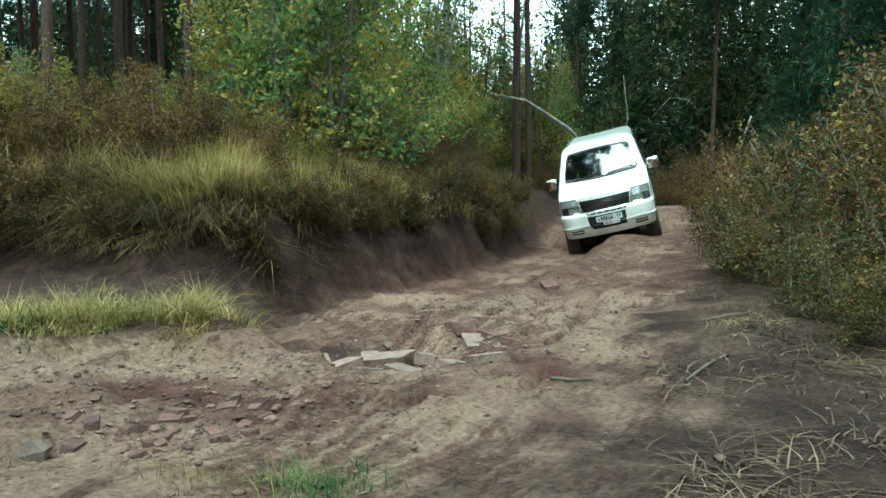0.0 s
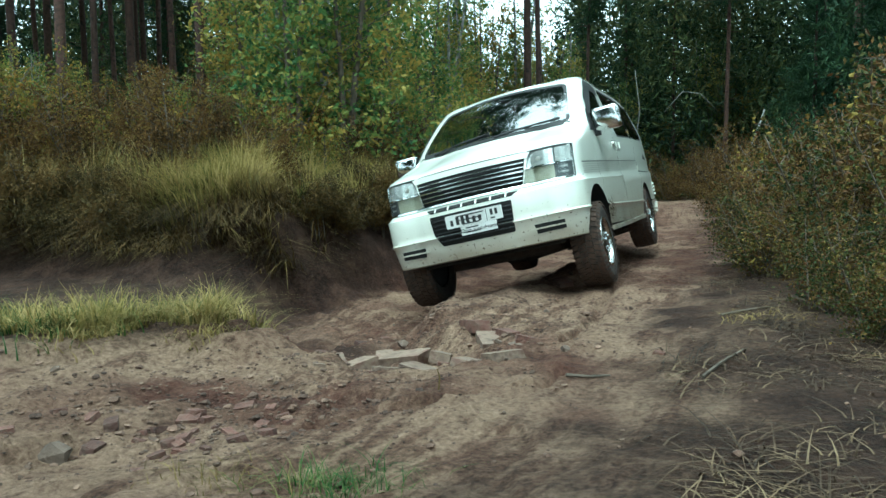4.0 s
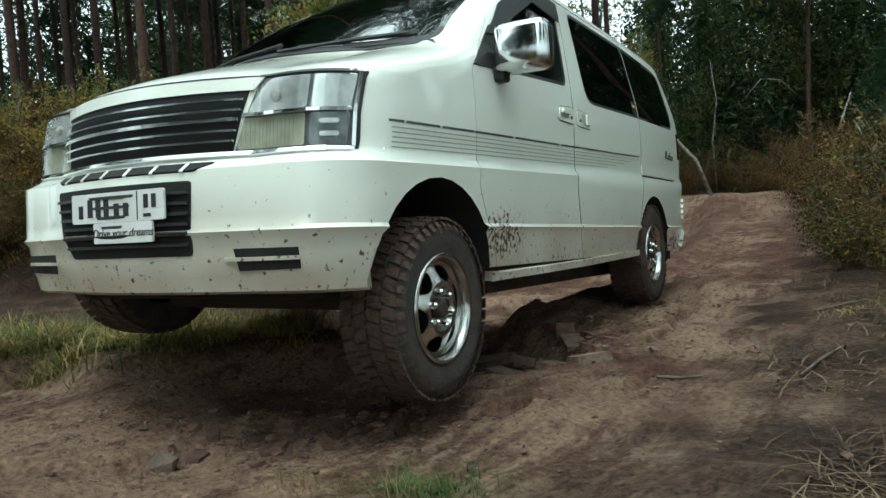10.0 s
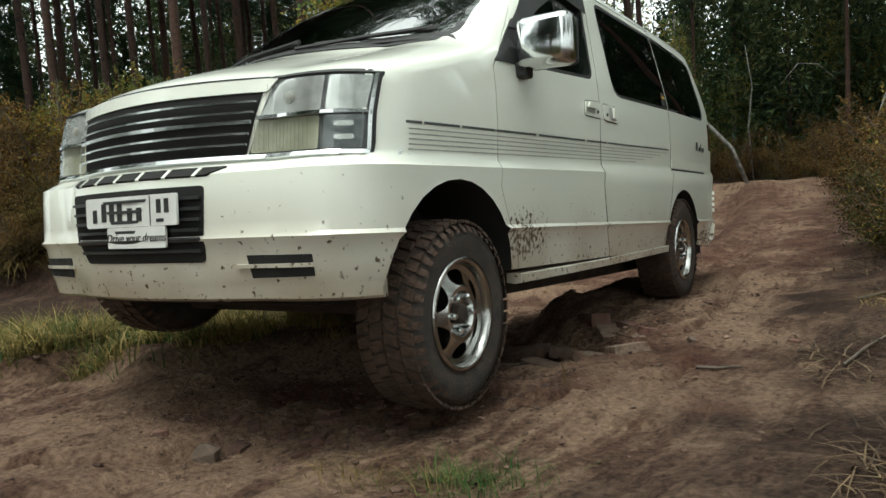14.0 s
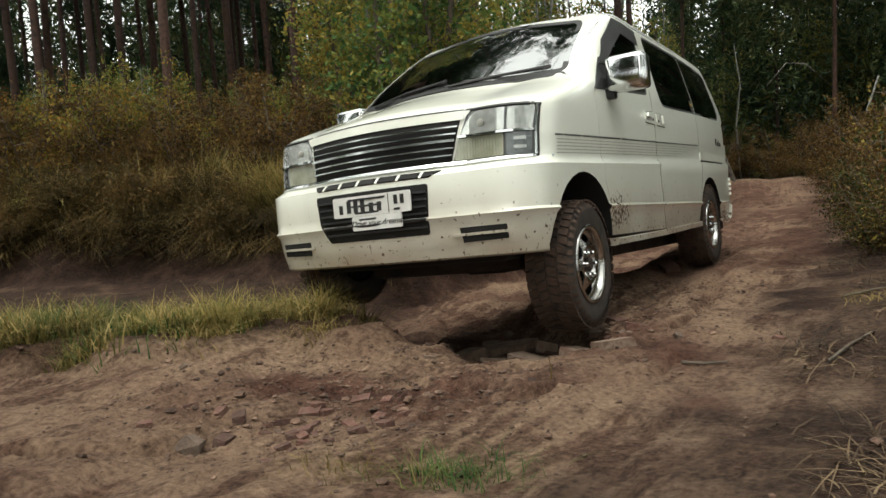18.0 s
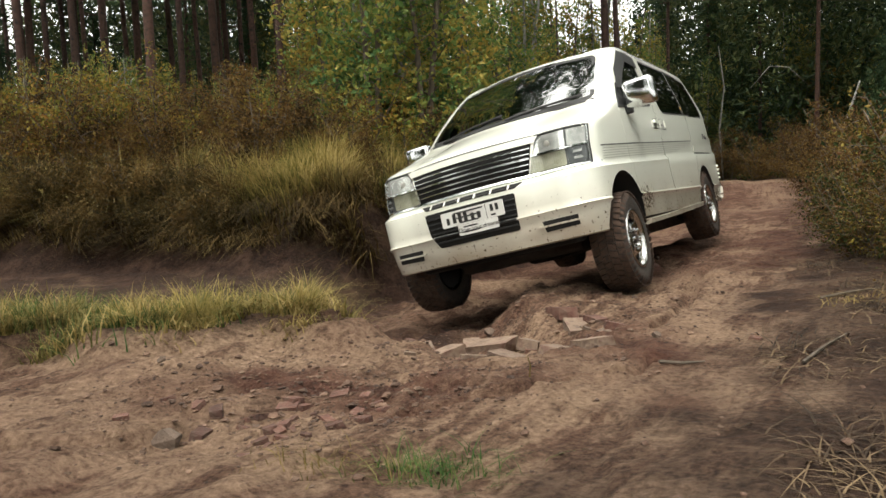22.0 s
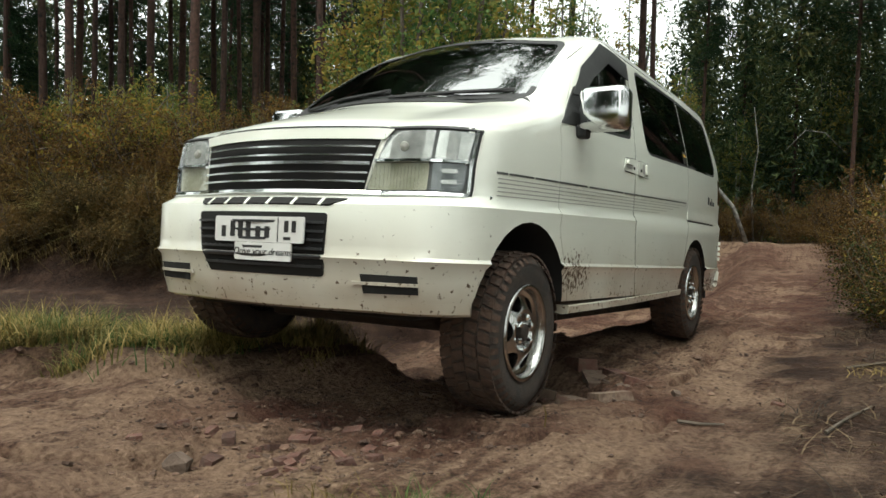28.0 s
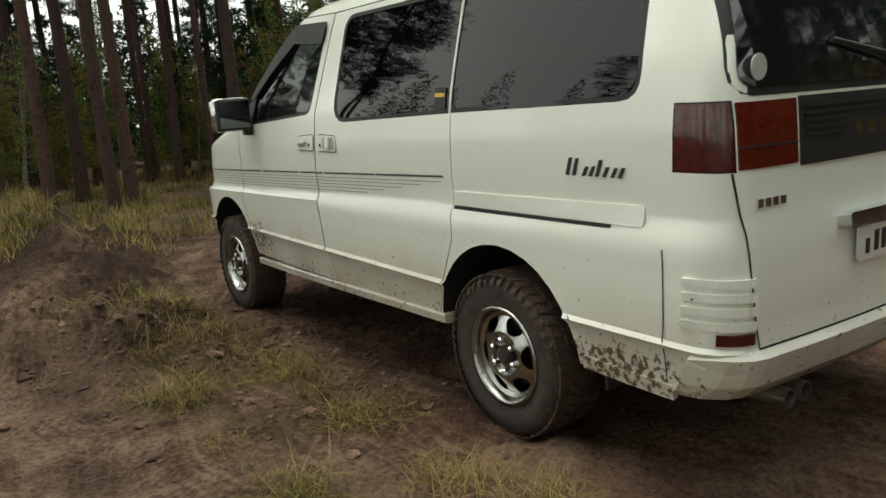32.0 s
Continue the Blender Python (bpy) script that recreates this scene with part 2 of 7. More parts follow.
def paint_material():
    """White pearl paint, with mud splashed over the lower body."""
    m, nt, bsdf, add, link = nodes_of("white_paint")
    co = add("ShaderNodeTexCoord")
    sep = add("ShaderNodeSeparateXYZ")
    link(co.outputs["Object"], sep.inputs[0])
    n1 = add("ShaderNodeTexNoise")
    n1.inputs["Scale"].default_value, n1.inputs["Detail"].default_value = 44.0, 6
    n2 = add("ShaderNodeTexNoise")
    n2.inputs["Scale"].default_value, n2.inputs["Detail"].default_value = 2.2, 5
    link(co.outputs["Object"], n1.inputs["Vector"])
    link(co.outputs["Object"], n2.inputs["Vector"])
    # specks: fine noise over a threshold that falls towards the sill
    height = add("ShaderNodeMapRange")
    for k, v in (("From Min", 0.42), ("From Max", 1.05), ("To Min", 0.60), ("To Max", 0.76)):
        height.inputs[k].default_value = v
    link(sep.outputs["Z"], height.inputs["Value"])
    s1 = add("ShaderNodeMath")
    s1.operation = "SUBTRACT"
    link(n1.outputs["Fac"], s1.inputs[0])
    link(height.outputs[0], s1.inputs[1])
    s2 = add("ShaderNodeMath")
    s2.operation = "MULTIPLY"
    s2.use_clamp = True
    s2.inputs[1].default_value = 14.0
    link(s1.outputs[0], s2.inputs[0])
    # dust film of uneven density
    film = add("ShaderNodeMapRange")
    for k, v in (("From Min", 0.80), ("From Max", 0.42), ("To Min", 0.02), ("To Max", 1.25)):
        film.inputs[k].default_value = v
    link(sep.outputs["Z"], film.inputs["Value"])
    f2 = add("ShaderNodeMath")
    f2.operation = "MULTIPLY"
    link(film.outputs[0], f2.inputs[0])
    link(n2.outputs["Fac"], f2.inputs[1])
    mx1 = add("ShaderNodeMix")
    mx1.data_type = "RGBA"
    mx1.inputs["A"].default_value = (0.85, 0.87, 0.78, 1)
    mx1.inputs["B"].default_value = (0.30, 0.21, 0.13, 1)
    link(f2.outputs[0], mx1.inputs["Factor"])
    mx2 = add("ShaderNodeMix")
    mx2.data_type = "RGBA"
    mx2.inputs["B"].default_value = (0.10, 0.065, 0.04, 1)
    
    # thick spatter thrown up behind each wheel
    spat = None
    for cy, cz, ry, rz in ((AXLE_F - 0.52, 0.56, 0.36, 0.17), (-AXLE - 0.62, 0.47, 0.50, 0.15)):
        parts = []
        for axis, c, r in (("Y", cy, ry), ("Z", cz, rz)):
            k = add("ShaderNodeMath")
            k.operation = "SUBTRACT"
            k.inputs[1].default_value = c
            link(sep.outputs[axis], k.inputs[0])
            k2 = add("ShaderNodeMath")
            k2.operation = "DIVIDE"
            k2.inputs[1].default_value = r
            link(k.outputs[0], k2.inputs[0])
            k3 = add("ShaderNodeMath")
            k3.operation = "MULTIPLY"
            link(k2.outputs[0], k3.inputs[0])
            link(k2.outputs[0], k3.inputs[1])
            parts.append(k3.outputs[0])
        tot = add("ShaderNodeMath")
        link(parts[0], tot.inputs[0])
        link(parts[1], tot.inputs[1])
        ring = add("ShaderNodeMapRange")
        for k, v in (("From Min", 0.0), ("From Max", 1.0), ("To Min", 0.42), ("To Max", 0.80)):
            ring.inputs[k].default_value = v
        link(tot.outputs[0], ring.inputs["Value"])
        over = add("ShaderNodeMath")
        over.operation = "SUBTRACT"
        link(n1.outputs["Fac"], over.inputs[0])
        link(ring.outputs[0], over.inputs[1])
        gain = add("ShaderNodeMath")
        gain.operation, gain.use_clamp = "MULTIPLY", True
        gain.inputs[1].default_value = 9.0
        link(over.outputs[0], gain.inputs[0])
        if spat is None:
            spat = gain.outputs[0]
        else:
            both = add("ShaderNodeMath")
            both.operation = "MAXIMUM"
            link(spat, both.inputs[0])
            link(gain.outputs[0], both.inputs[1])
            spat = both.outputs[0]
    mud = add("ShaderNodeMath")
    mud.operation = "MAXIMUM"
    link(spat, mud.inputs[0])
    link(s2.outputs[0], mud.inputs[1])
    link(mx1.outputs["Result"], mx2.inputs["A"])
    link(mud.outputs[0], mx2.inputs["Factor"])
    link(mx2.outputs["Result"], bsdf.inputs["Base Color"])
    ro = add("ShaderNodeMapRange")
    ro.inputs["To Min"].default_value, ro.inputs["To Max"].default_value = 0.28, 0.85
    link(mud.outputs[0], ro.inputs["Value"])
    link(ro.outputs[0], bsdf.inputs["Roughness"])
    bsdf.inputs["Coat Weight"].default_value = 1.0
    bsdf.inputs["Coat Roughness"].default_value = 0.05
    return m


def glass_material(name, tint, alpha, least=0.0):
    """A tinted pane: part mirror, part see-through."""
    m, nt, bsdf, add, link = nodes_of(name)
    tr = add("ShaderNodeBsdfTransparent")
    tr.inputs["Color"].default_value = (*tint, 1)
    gl = add("ShaderNodeBsdfGlossy")
    gl.inputs["Roughness"].default_value = 0.015
    fr = add("ShaderNodeFresnel")
    fr.inputs["IOR"].default_value = alpha
    ms = add("ShaderNodeMixShader")
    most = add("ShaderNodeMath")
    most.operation = "MAXIMUM"
    most.inputs[1].default_value = least
    link(fr.outputs[0], most.inputs[0])
    link(most.outputs[0], ms.inputs["Fac"])
    link(tr.outputs[0], ms.inputs[1])
    link(gl.outputs[0], ms.inputs[2])
    link(ms.outputs[0], nt.nodes["Material Output"].inputs["Surface"])
    return m


WHEEL_R, AXLE, AXLE_F, ROLL_R = 0.375, 1.45, 1.52, 0.349
PAINT = paint_material()
GRILLEBAR = surface("grille_bar_chrome", [(0.48, 0.49, 0.49), (0.60, 0.61, 0.61)], 0.2, 1.0, 5)
CHROME = surface("chrome", [(0.62, 0.64, 0.64), (0.75, 0.76, 0.76)], 0.12, 1.0, 5)
ALLOY = surface("polished_alloy", [(0.34, 0.335, 0.32), (0.52, 0.51, 0.49)], 0.2, 1.0, 9, bump=0.04)
RUBBER = surface("tyre_rubber", [(0.022, 0.020, 0.019), (0.05, 0.038, 0.03), (0.028, 0.025, 0.023)], 0.8, 0, 12, bump=0.35, bump_scale=90)
MUDRUBBER = surface("muddy_tread_rubber", [(0.020, 0.015, 0.012), (0.075, 0.043, 0.029), (0.036, 0.024, 0.018)], 0.88, 0, 14, bump=0.5, bump_scale=80)
BLACK = surface("black_plastic", [(0.012, 0.012, 0.013), (0.022, 0.022, 0.022)], 0.5, 0, 20, bump=0.08)
# near-black that puts the shade of wells, pockets and gaps into the colour
DARK = surface("cavity_shade_black", [(0.006, 0.006, 0.006), (0.012, 0.011, 0.01)], 0.9, 0, 10)
UNDER = surface("muddy_underbody", [(0.015, 0.012, 0.01), (0.05, 0.034, 0.025)], 0.9, 0, 9, bump=0.4)
STEEL = surface("exhaust_steel", [(0.10, 0.085, 0.075), (0.22, 0.2, 0.18)], 0.45, 0.8, 14, bump=0.2)
CABIN = surface("cabin_trim", [(0.06, 0.065, 0.065), (0.10, 0.105, 0.1)], 0.8, 0, 6)
GLASS = glass_material("clear_car_glass", (0.50, 0.60, 0.56), 1.6)
# mirror share held at 0.62 or more, to brighten the sky's reflection
SCREEN = glass_material("boosted_windscreen_glass", (0.45, 0.56, 0.53), 1.6, 0.62)
TINTED = glass_material("dark_privacy_glass", (0.02, 0.022, 0.025), 1.5)
LAMPGLASS = glass_material("lamp_glass", (0.93, 0.94, 0.92), 1.45)
REFLECTOR = surface("lamp_reflector", [(0.58, 0.59, 0.58), (0.82, 0.83, 0.82)], 0.22, 0.7, 30, bump=0.06, bump_scale=90)
YELLOWED = surface("yellowed_lamp", [(0.40, 0.40, 0.29), (0.58, 0.58, 0.47)], 0.3, 0.15, 18, bump=0.06, bump_scale=90)
FOGCELL = surface("fog_lamp_bowl", [(0.12, 0.13, 0.14), (0.24, 0.25, 0.26)], 0.25, 0.6, 22)
REDLENS = surface("red_lens", [(0.045, 0.004, 0.004), (0.085, 0.007, 0.006)], 0.15, 0, 30, coat=0.6)
AMBERLENS = surface("amber_red_lens", [(0.085, 0.008, 0.005), (0.13, 0.014, 0.008)], 0.15, 0, 30, coat=0.6)
PLATE = surface("plate_white", [(0.62, 0.62, 0.59), (0.72, 0.72, 0.70)], 0.4, 0, 12)
BLACKSLAT = surface("grey_black_plastic", [(0.022, 0.024, 0.026), (0.036, 0.038, 0.040)], 0.4, 0, 20)
INK = surface("black_ink", [(0.012, 0.012, 0.012), (0.02, 0.02, 0.02)], 0.5, 0, 40)
# mirror metal darkened in place of a reflection of dark woods
MIRROR = surface("dark_reflection_mirror", [(0.10, 0.11, 0.11), (0.13, 0.14, 0.14)], 0.05, 1.0, 5)
STRIPE = surface("stripe_grey", [(0.30, 0.30, 0.28), (0.42, 0.41, 0.37)], 0.45, 0, 20)
STRIPEDARK = surface("stripe_dark", [(0.035, 0.04, 0.042), (0.11, 0.115, 0.11)], 0.4, 0, 16)

# ---- tools ----
def part(name, bm, material, parent=None, label=""):
    """Links a bmesh, or a finished mesh, as one mesh object under a thing or a part."""
    if isinstance(bm, bmesh.types.BMesh):
        me = bpy.data.meshes.new(name)
        bm.to_mesh(me)
        bm.free()
    else:
        me = bm
    if material is not None and not me.materials:
        me.materials.append(material)
    ob = new(name, me)
    ob.parent = parent
    return tagged(ob, label)


def smooth(me, angle=35):
    me.polygons.foreach_set("use_smooth", [True] * len(me.polygons))
    me.set_sharp_from_angle(angle=radians(angle))
    return me


def smooth_part(name, bm, material, parent=None, label="", angle=35):
    ob = part(name, bm, material, parent, label)
    smooth(ob.data, angle)
    return ob


def rounded(points, r, n=4):
    """A closed polygon with its corners rounded by r (one number, or one for each corner)."""
    out = []
    k = len(points)
    for i in range(k):
        p, a, b = Vector(points[i]), Vector(points[i - 1]), Vector(points[(i + 1) % k])
        ri = r[i] if isinstance(r, (list, tuple)) else r
        if ri <= 0:
            out.append(p)
            continue
        u, v = (a - p), (b - p)
        d = min(ri, u.length * 0.48, v.length * 0.48)
        s, e = p + u.normalized() * d, p + v.normalized() * d
        for j in range(n + 1):
            t = j / n
            out.append(s * (1 - t) ** 2 + p * 2 * t * (1 - t) + e * t * t)
    return [tuple(q) for q in out]


def prism(poly, axis, a, b):
    """A closed prism over a polygon, along the axis from a to b."""
    bm = bmesh.new()
    def place(p, h):
        return {"x": (h, p[0], p[1]), "y": (p[0], h, p[1]), "z": (p[0], p[1], h)}[axis]
    lo = [bm.verts.new(place(p, a)) for p in poly]
    hi = [bm.verts.new(place(p, b)) for p in poly]
    n = len(poly)
    bm.faces.new(lo)
    bm.faces.new(hi[::-1])
    for i in range(n):
        bm.faces.new((lo[i], hi[i], hi[(i + 1) % n], lo[(i + 1) % n]))
    bmesh.ops.recalc_face_normals(bm, faces=bm.faces)
    return bm


def tube(rings, close=True, caps=True):
    """A skin over rings of points."""
    bm = bmesh.new()
    vs = [[bm.verts.new(p) for p in ring] for ring in rings]
    n = len(rings[0])
    for a, b in zip(vs, vs[1:]):
        for i in range(n if close else n - 1):
            j = (i + 1) % n
            bm.faces.new((a[i], a[j], b[j], b[i]))
    if caps:
        bm.faces.new(vs[0][::-1])
        bm.faces.new(vs[-1])
    bmesh.ops.recalc_face_normals(bm, faces=bm.faces)
    return bm


def lathe(profile, n=32, caps=False):
    """A round body about the x axis from (x, r) pairs."""
    return tube([[(x, r * math.cos(2 * math.pi * i / n), r * math.sin(2 * math.pi * i / n)) for i in range(n)] for x, r in profile], caps=caps)


def rod(points, r, n=8):
    """A thin round bar along points; r one radius or one for each point."""
    rings = []
    pts = [Vector(p) for p in points]
    for i, p in enumerate(pts):
        d = (pts[min(i + 1, len(pts) - 1)] - pts[max(i - 1, 0)]).normalized()
        u = d.orthogonal().normalized()
        if i and abs(u.dot(last)) < 0.99:
            u = (last - d * last.dot(d)).normalized()
        last = u
        v = d.cross(u)
        ri = r[i] if isinstance(r, (list, tuple)) else r
        rings.append([p + (u * math.cos(2 * math.pi * k / n) + v * math.sin(2 * math.pi * k / n)) * ri for k in range(n)])
    return tube(rings)


def box(x0, x1, y0, y1, z0, z1, bevel=0.0):
    bm = prism([(x0, y0), (x1, y0), (x1, y1), (x0, y1)], "z", z0, z1)
    if bevel:
        bmesh.ops.bevel(bm, geom=list(bm.edges), offset=bevel, segments=2, affect="EDGES", profile=0.5)
    return bm


def solid(bm, material):
    me = bpy.data.meshes.new("solid")
    bm.to_mesh(me)
    bm.free()
    me.materials.append(material)
    return me


def boolean(me, cutter, op):
    """The mesh me less, or within, the mesh cutter."""
    a, b = new("a", me), new("b", cutter)
    mod = a.modifiers.new("cut", "BOOLEAN")
    mod.operation, mod.object, mod.solver, mod.material_mode = op, b, "EXACT", "TRANSFER"
    deps = bpy.context.evaluated_depsgraph_get()
    out = bpy.data.meshes.new_from_object(a.evaluated_get(deps))
    bpy.data.objects.remove(a)
    bpy.data.objects.remove(b)
    return out


def less(me, cutter):
    return boolean(me, cutter, "DIFFERENCE")


def within(me, cutter):
    return boolean(me, cutter, "INTERSECT")

# ---- the ground ----
def smoothstep(a, b, v):
    t = np.clip((v - a) / (b - a), 0, 1)
    return t * t * (3 - 2 * t)


def along(line, x, y):
    """Distance along a line of points, and the signed distance from it (positive to the left of its way)."""
    best = np.full(x.shape, 1e9)
    s_out, d_out = np.zeros(x.shape), np.zeros(x.shape)
    run = 0.0
    for (ax, ay), (bx, by) in zip(line, line[1:]):
        ux, uy = bx - ax, by - ay
        ln = math.hypot(ux, uy)
        t = np.clip(((x - ax) * ux + (y - ay) * uy) / ln ** 2, 0, 1)
        px, py = ax + t * ux, ay + t * uy
        q = np.hypot(x - px, y - py)
        sign = np.sign(ux * (y - py) - uy * (x - px))
        m = q < best
        best = np.where(m, q, best)
        s_out, d_out = np.where(m, run + t * ln, s_out), np.where(m, q * sign, d_out)
        run += ln
    return s_out, d_out


def wavy(x, y, scale, seed):
    """Cheap smooth noise of about -1 to 1, from turned sine waves."""
    r = random.Random(seed)
    out = np.zeros(x.shape)
    for k in range(7):
        a, f, p = r.uniform(0, 6.28), r.uniform(0.6, 1.7) / scale, r.uniform(0, 6.28)
        out = out + np.sin((x * math.cos(a) + y * math.sin(a)) * f * 6.28 + p + 0.6 * np.sin((x * math.sin(a) - y * math.cos(a)) * f * 4 + p))
    return out / 3.2


LATTICES = {}


def lattice(x, y, scale, seed):
    """Value noise of 0 to 1 on a square lattice."""
    if seed not in LATTICES:
        LATTICES[seed] = np.random.default_rng(seed).uniform(0, 1, (256, 256))
    g = LATTICES[seed]
    u, v = x / scale + 917.3, y / scale + 431.7
    i, j = np.floor(u).astype(int), np.floor(v).astype(int)
    a, b = u - i, v - j
    a, b = a * a * (3 - 2 * a), b * b * (3 - 2 * b)
    i, j, k, l = i % 256, j % 256, (i + 1) % 256, (j + 1) % 256
    return (g[i, j] * (1 - a) + g[k, j] * a) * (1 - b) + (g[i, l] * (1 - a) + g[k, l] * a) * b


def fractal(x, y, scale, seed, octaves=4, billow=False):
    """Layers of lattice noise, about -1 to 1; billowed, it makes rounded lumps with sharp creases."""
    out, amp, tot = np.zeros(x.shape), 1.0, 0.0
    for k in range(octaves):
        c, q = math.cos(0.7 * k), math.sin(0.7 * k)
        n = lattice(x * c - y * q, x * q + y * c, scale / 2 ** k, seed + k) * 2 - 1
        out = out + amp * (np.abs(n) * 2 - 0.9 if billow else n)
        tot += amp
        amp *= 0.55
    return out / tot * 1.5


TRACK = [(9.5, 34.0), (6.0, 25.0), (4.6, 20.0), (3.4, 15.6), (2.3, 12.0), (1.3, 9.2), (0.35, 7.0), (-0.25, 5.4), (-0.95, 4.1), (-1.75, 2.8), (-2.6, 1.4), (-3.5, 0.0), (-4.6, -1.7), (-6.6, -3.3), (-10.0, -4.7), (-16.0, -5.6), (-60.0, -9.0)]
TRACK_S = [0]
for _a, _b in zip(TRACK, TRACK[1:]):
    TRACK_S.append(TRACK_S[-1] + math.hypot(_b[0] - _a[0], _b[1] - _a[1]))
# the washed-out rut of the right-hand wheels: line, and its depth below the ground at each point
GULLY = [(4.0, 20.5), (3.2, 17.9), (2.55, 15.1), (1.45, 11.4), (0.42, 8.5), (-0.25, 7.0), (-0.75, 5.7), (-0.80, 4.95), (-0.62, 4.45), (-0.30, 4.05), (0.1, 3.6)]
GULLY_D = [0.30, 0.34, 0.36, 0.36, 0.35, 0.34, 0.31, 0.28, 0.23, 0.13, 0.0]
GULLY_S = [0]
for _a, _b in zip(GULLY, GULLY[1:]):
    GULLY_S.append(GULLY_S[-1] + math.hypot(_b[0] - _a[0], _b[1] - _a[1]))
BANK = [(-40.0, 9.0), (-12.0, 8.6), (-5.0, 8.1), (-3.7, 7.85), (-2.6, 7.3), (-1.9, 7.1), (-1.35, 7.55), (-0.85, 8.6), (0.13, 10.6), (1.0, 12.7), (1.8, 15.4), (2.9, 20.0), (4.4, 25.0), (8.0, 33.0), (12, 45.0)]
ISLAND = [(-12.0, 4.3), (-5.0, 4.0), (-3.2, 3.82), (-2.2, 3.75), (-1.45, 4.1)]
RIDGE = [(17.0, 45.0), (11.8, 34.0), (8.2, 25.0), (6.6, 20.0), (5.0, 15.5), (3.5, 11.0), (2.55, 8.0), (1.75, 5.5), (1.15, 4.0), (0.62, 2.6), (0.05, 1.7), (-0.9, 0.95), (-1.7, 0.1), (-2.3, -0.8), (-2.9, -1.7), (-3.4, -2.6), (-4.3, -4.0), (-6.0, -6.2)]
CRACKS = [[(-1.30, 2.52), (-1.38, 2.38), (-1.55, 2.27), (-1.80, 2.22), (-2.1, 2.1)], [(-0.55, 2.75), (-0.15, 2.90), (0.10, 3.10), (0.30, 3.15), (0.48, 3.35)], [(0.55, 4.0), (0.85, 4.7), (1.05, 5.6), (1.5, 6.9)], [(-1.35, 3.75), (-0.95, 3.95), (-0.7, 3.85)]]
MOUND = [(-3.35, -3.3), (-4.15, -4.5), (-5.3, -5.7), (-6.6, -6.8)]


def height(x, y):
    x, y = np.asarray(x, float), np.asarray(y, float)
    s, d = along(TRACK, x, y)
    z = np.full(x.shape, 0.285)
    # the track climbs to a crest and drops behind it, and falls a little beyond the camera
    z = z + 0.40 * smoothstep(14.5, 19.0, y) - 0.45 * smoothstep(22.0, 32.0, y)
    z = z - 0.06 * smoothstep(1.0, -3.0, y)
    # ruts, with the marks of the tyre blocks
    for c, dep in ((0.78, 0.05), (-0.78, 0.03)):
        off = d - c - 0.06 * np.sin(s * 1.3)
        z = z - dep * np.exp(-(off / 0.22) ** 2)
        z = z + 0.011 * np.sin(s * 56 + 14 * np.abs(off)) * smoothstep(0.16, 0.10, np.abs(off)) * smoothstep(-0.4, 0.3, fractal(x, y, 0.8, 51, 2))
    # the far lip rises under the right-hand wheels as they climb out
    z = z + 0.07 * np.exp(-(((x + 2.1) / 0.8) ** 2 + ((y - 3.3) / 0.8) ** 2))
    # washed-out gully: a steep side towards the bank and the island, a long flank towards the other lane
    gs, gd = along(GULLY, x, y)
    rag = 0.13 * fractal(x, y, 0.55, 31, 4)
    left = np.interp(gs, [0, 12.5, 14.2, 15.2, 15.8, 17.2], [1.0, 1.0, 1.25, 0.95, 0.22, 0.2])
    right = np.interp(gs, [0, 9, 13.5, 16.0, 17.5], [0.28, 0.28, 0.22, 0.3, 0.3])
    wide = np.interp(gs, [0, 9, 12.5, 15.0, 16.0, 17.5], [0.55, 0.65, 0.85, 0.75, 0.45, 0.3])
    cut = np.where(gd < 0, smoothstep(np.interp(gs, [0, 13.0, 14.2, 15.2, 15.9, 17.3], [0.26, 0.4, 0.9, 0.8, 0.45, 0.3]), 0.0, -gd - left + rag), smoothstep(1.0, 0.0, (gd - right + rag * 0.8) / wide))
    z = z - np.interp(gs, GULLY_S, GULLY_D) * cut
    # small runnels washed down the slope
    run = np.sin(d * 17 + 2.2 * wavy(x, y, 0.9, 33)) * smoothstep(2.0, 1.0, np.abs(d))
    z = z + 0.010 * run * smoothstep(20, 24, s)
    # side path behind the island, sunk a little
    bs, bd = along(BANK, x, y)
    ii, idd = along(ISLAND, x, y)
    z = z - 0.10 * smoothstep(0.3, 0.9, idd) * smoothstep(0.5, -0.6, bd) * smoothstep(-0.6, -1.6, x)
    # bank: a steep dark cut, then a slope
    up = bd + 0.10 * fractal(x, y, 0.8, 3, 4)
    rise = 0.34 * smoothstep(-0.10, 0.50, up) + 0.26 * smoothstep(0.36, 0.62, up) + 0.60 * smoothstep(0.4, 3.4, bd) + 0.35 * smoothstep(3.0, 9.0, bd)
    z = z + np.where(bd > -0.6, rise * np.interp(bs, [0, 39, 44, 52, 62], [1.0, 1.0, 0.9, 0.7, 0.6]), 0)
    # grass island between the two paths
    qi = np.abs(idd) + 0.14 * wavy(x, y, 0.9, 8)
    z = z + 0.11 * smoothstep(0.62, 0.3, qi) * (1 - cut)
    # verge on the camera's side, and a spoil heap further on
    rs, rd = along(RIDGE, x, y)
    z = z + np.where(rd > -0.5, 0.07 * smoothstep(-0.2, 0.5, rd) + 0.22 * smoothstep(0.8, 3.0, rd), 0)
    ms, md = along(MOUND, x, y)
    heap = smoothstep(0.85, 0.30, np.abs(md) + 0.30 * fractal(x, y, 0.8, 14, 4)) * smoothstep(6.5, 5.0, np.hypot(x + 4.9, y + 4.7))
    z = z + heap * (0.23 + 0.17 * fractal(x, y, 0.38, 15, 5, True))
    # clods and unevenness
    lane = smoothstep(3.0, 1.2, np.abs(d)) * smoothstep(0.4, -0.2, bd)
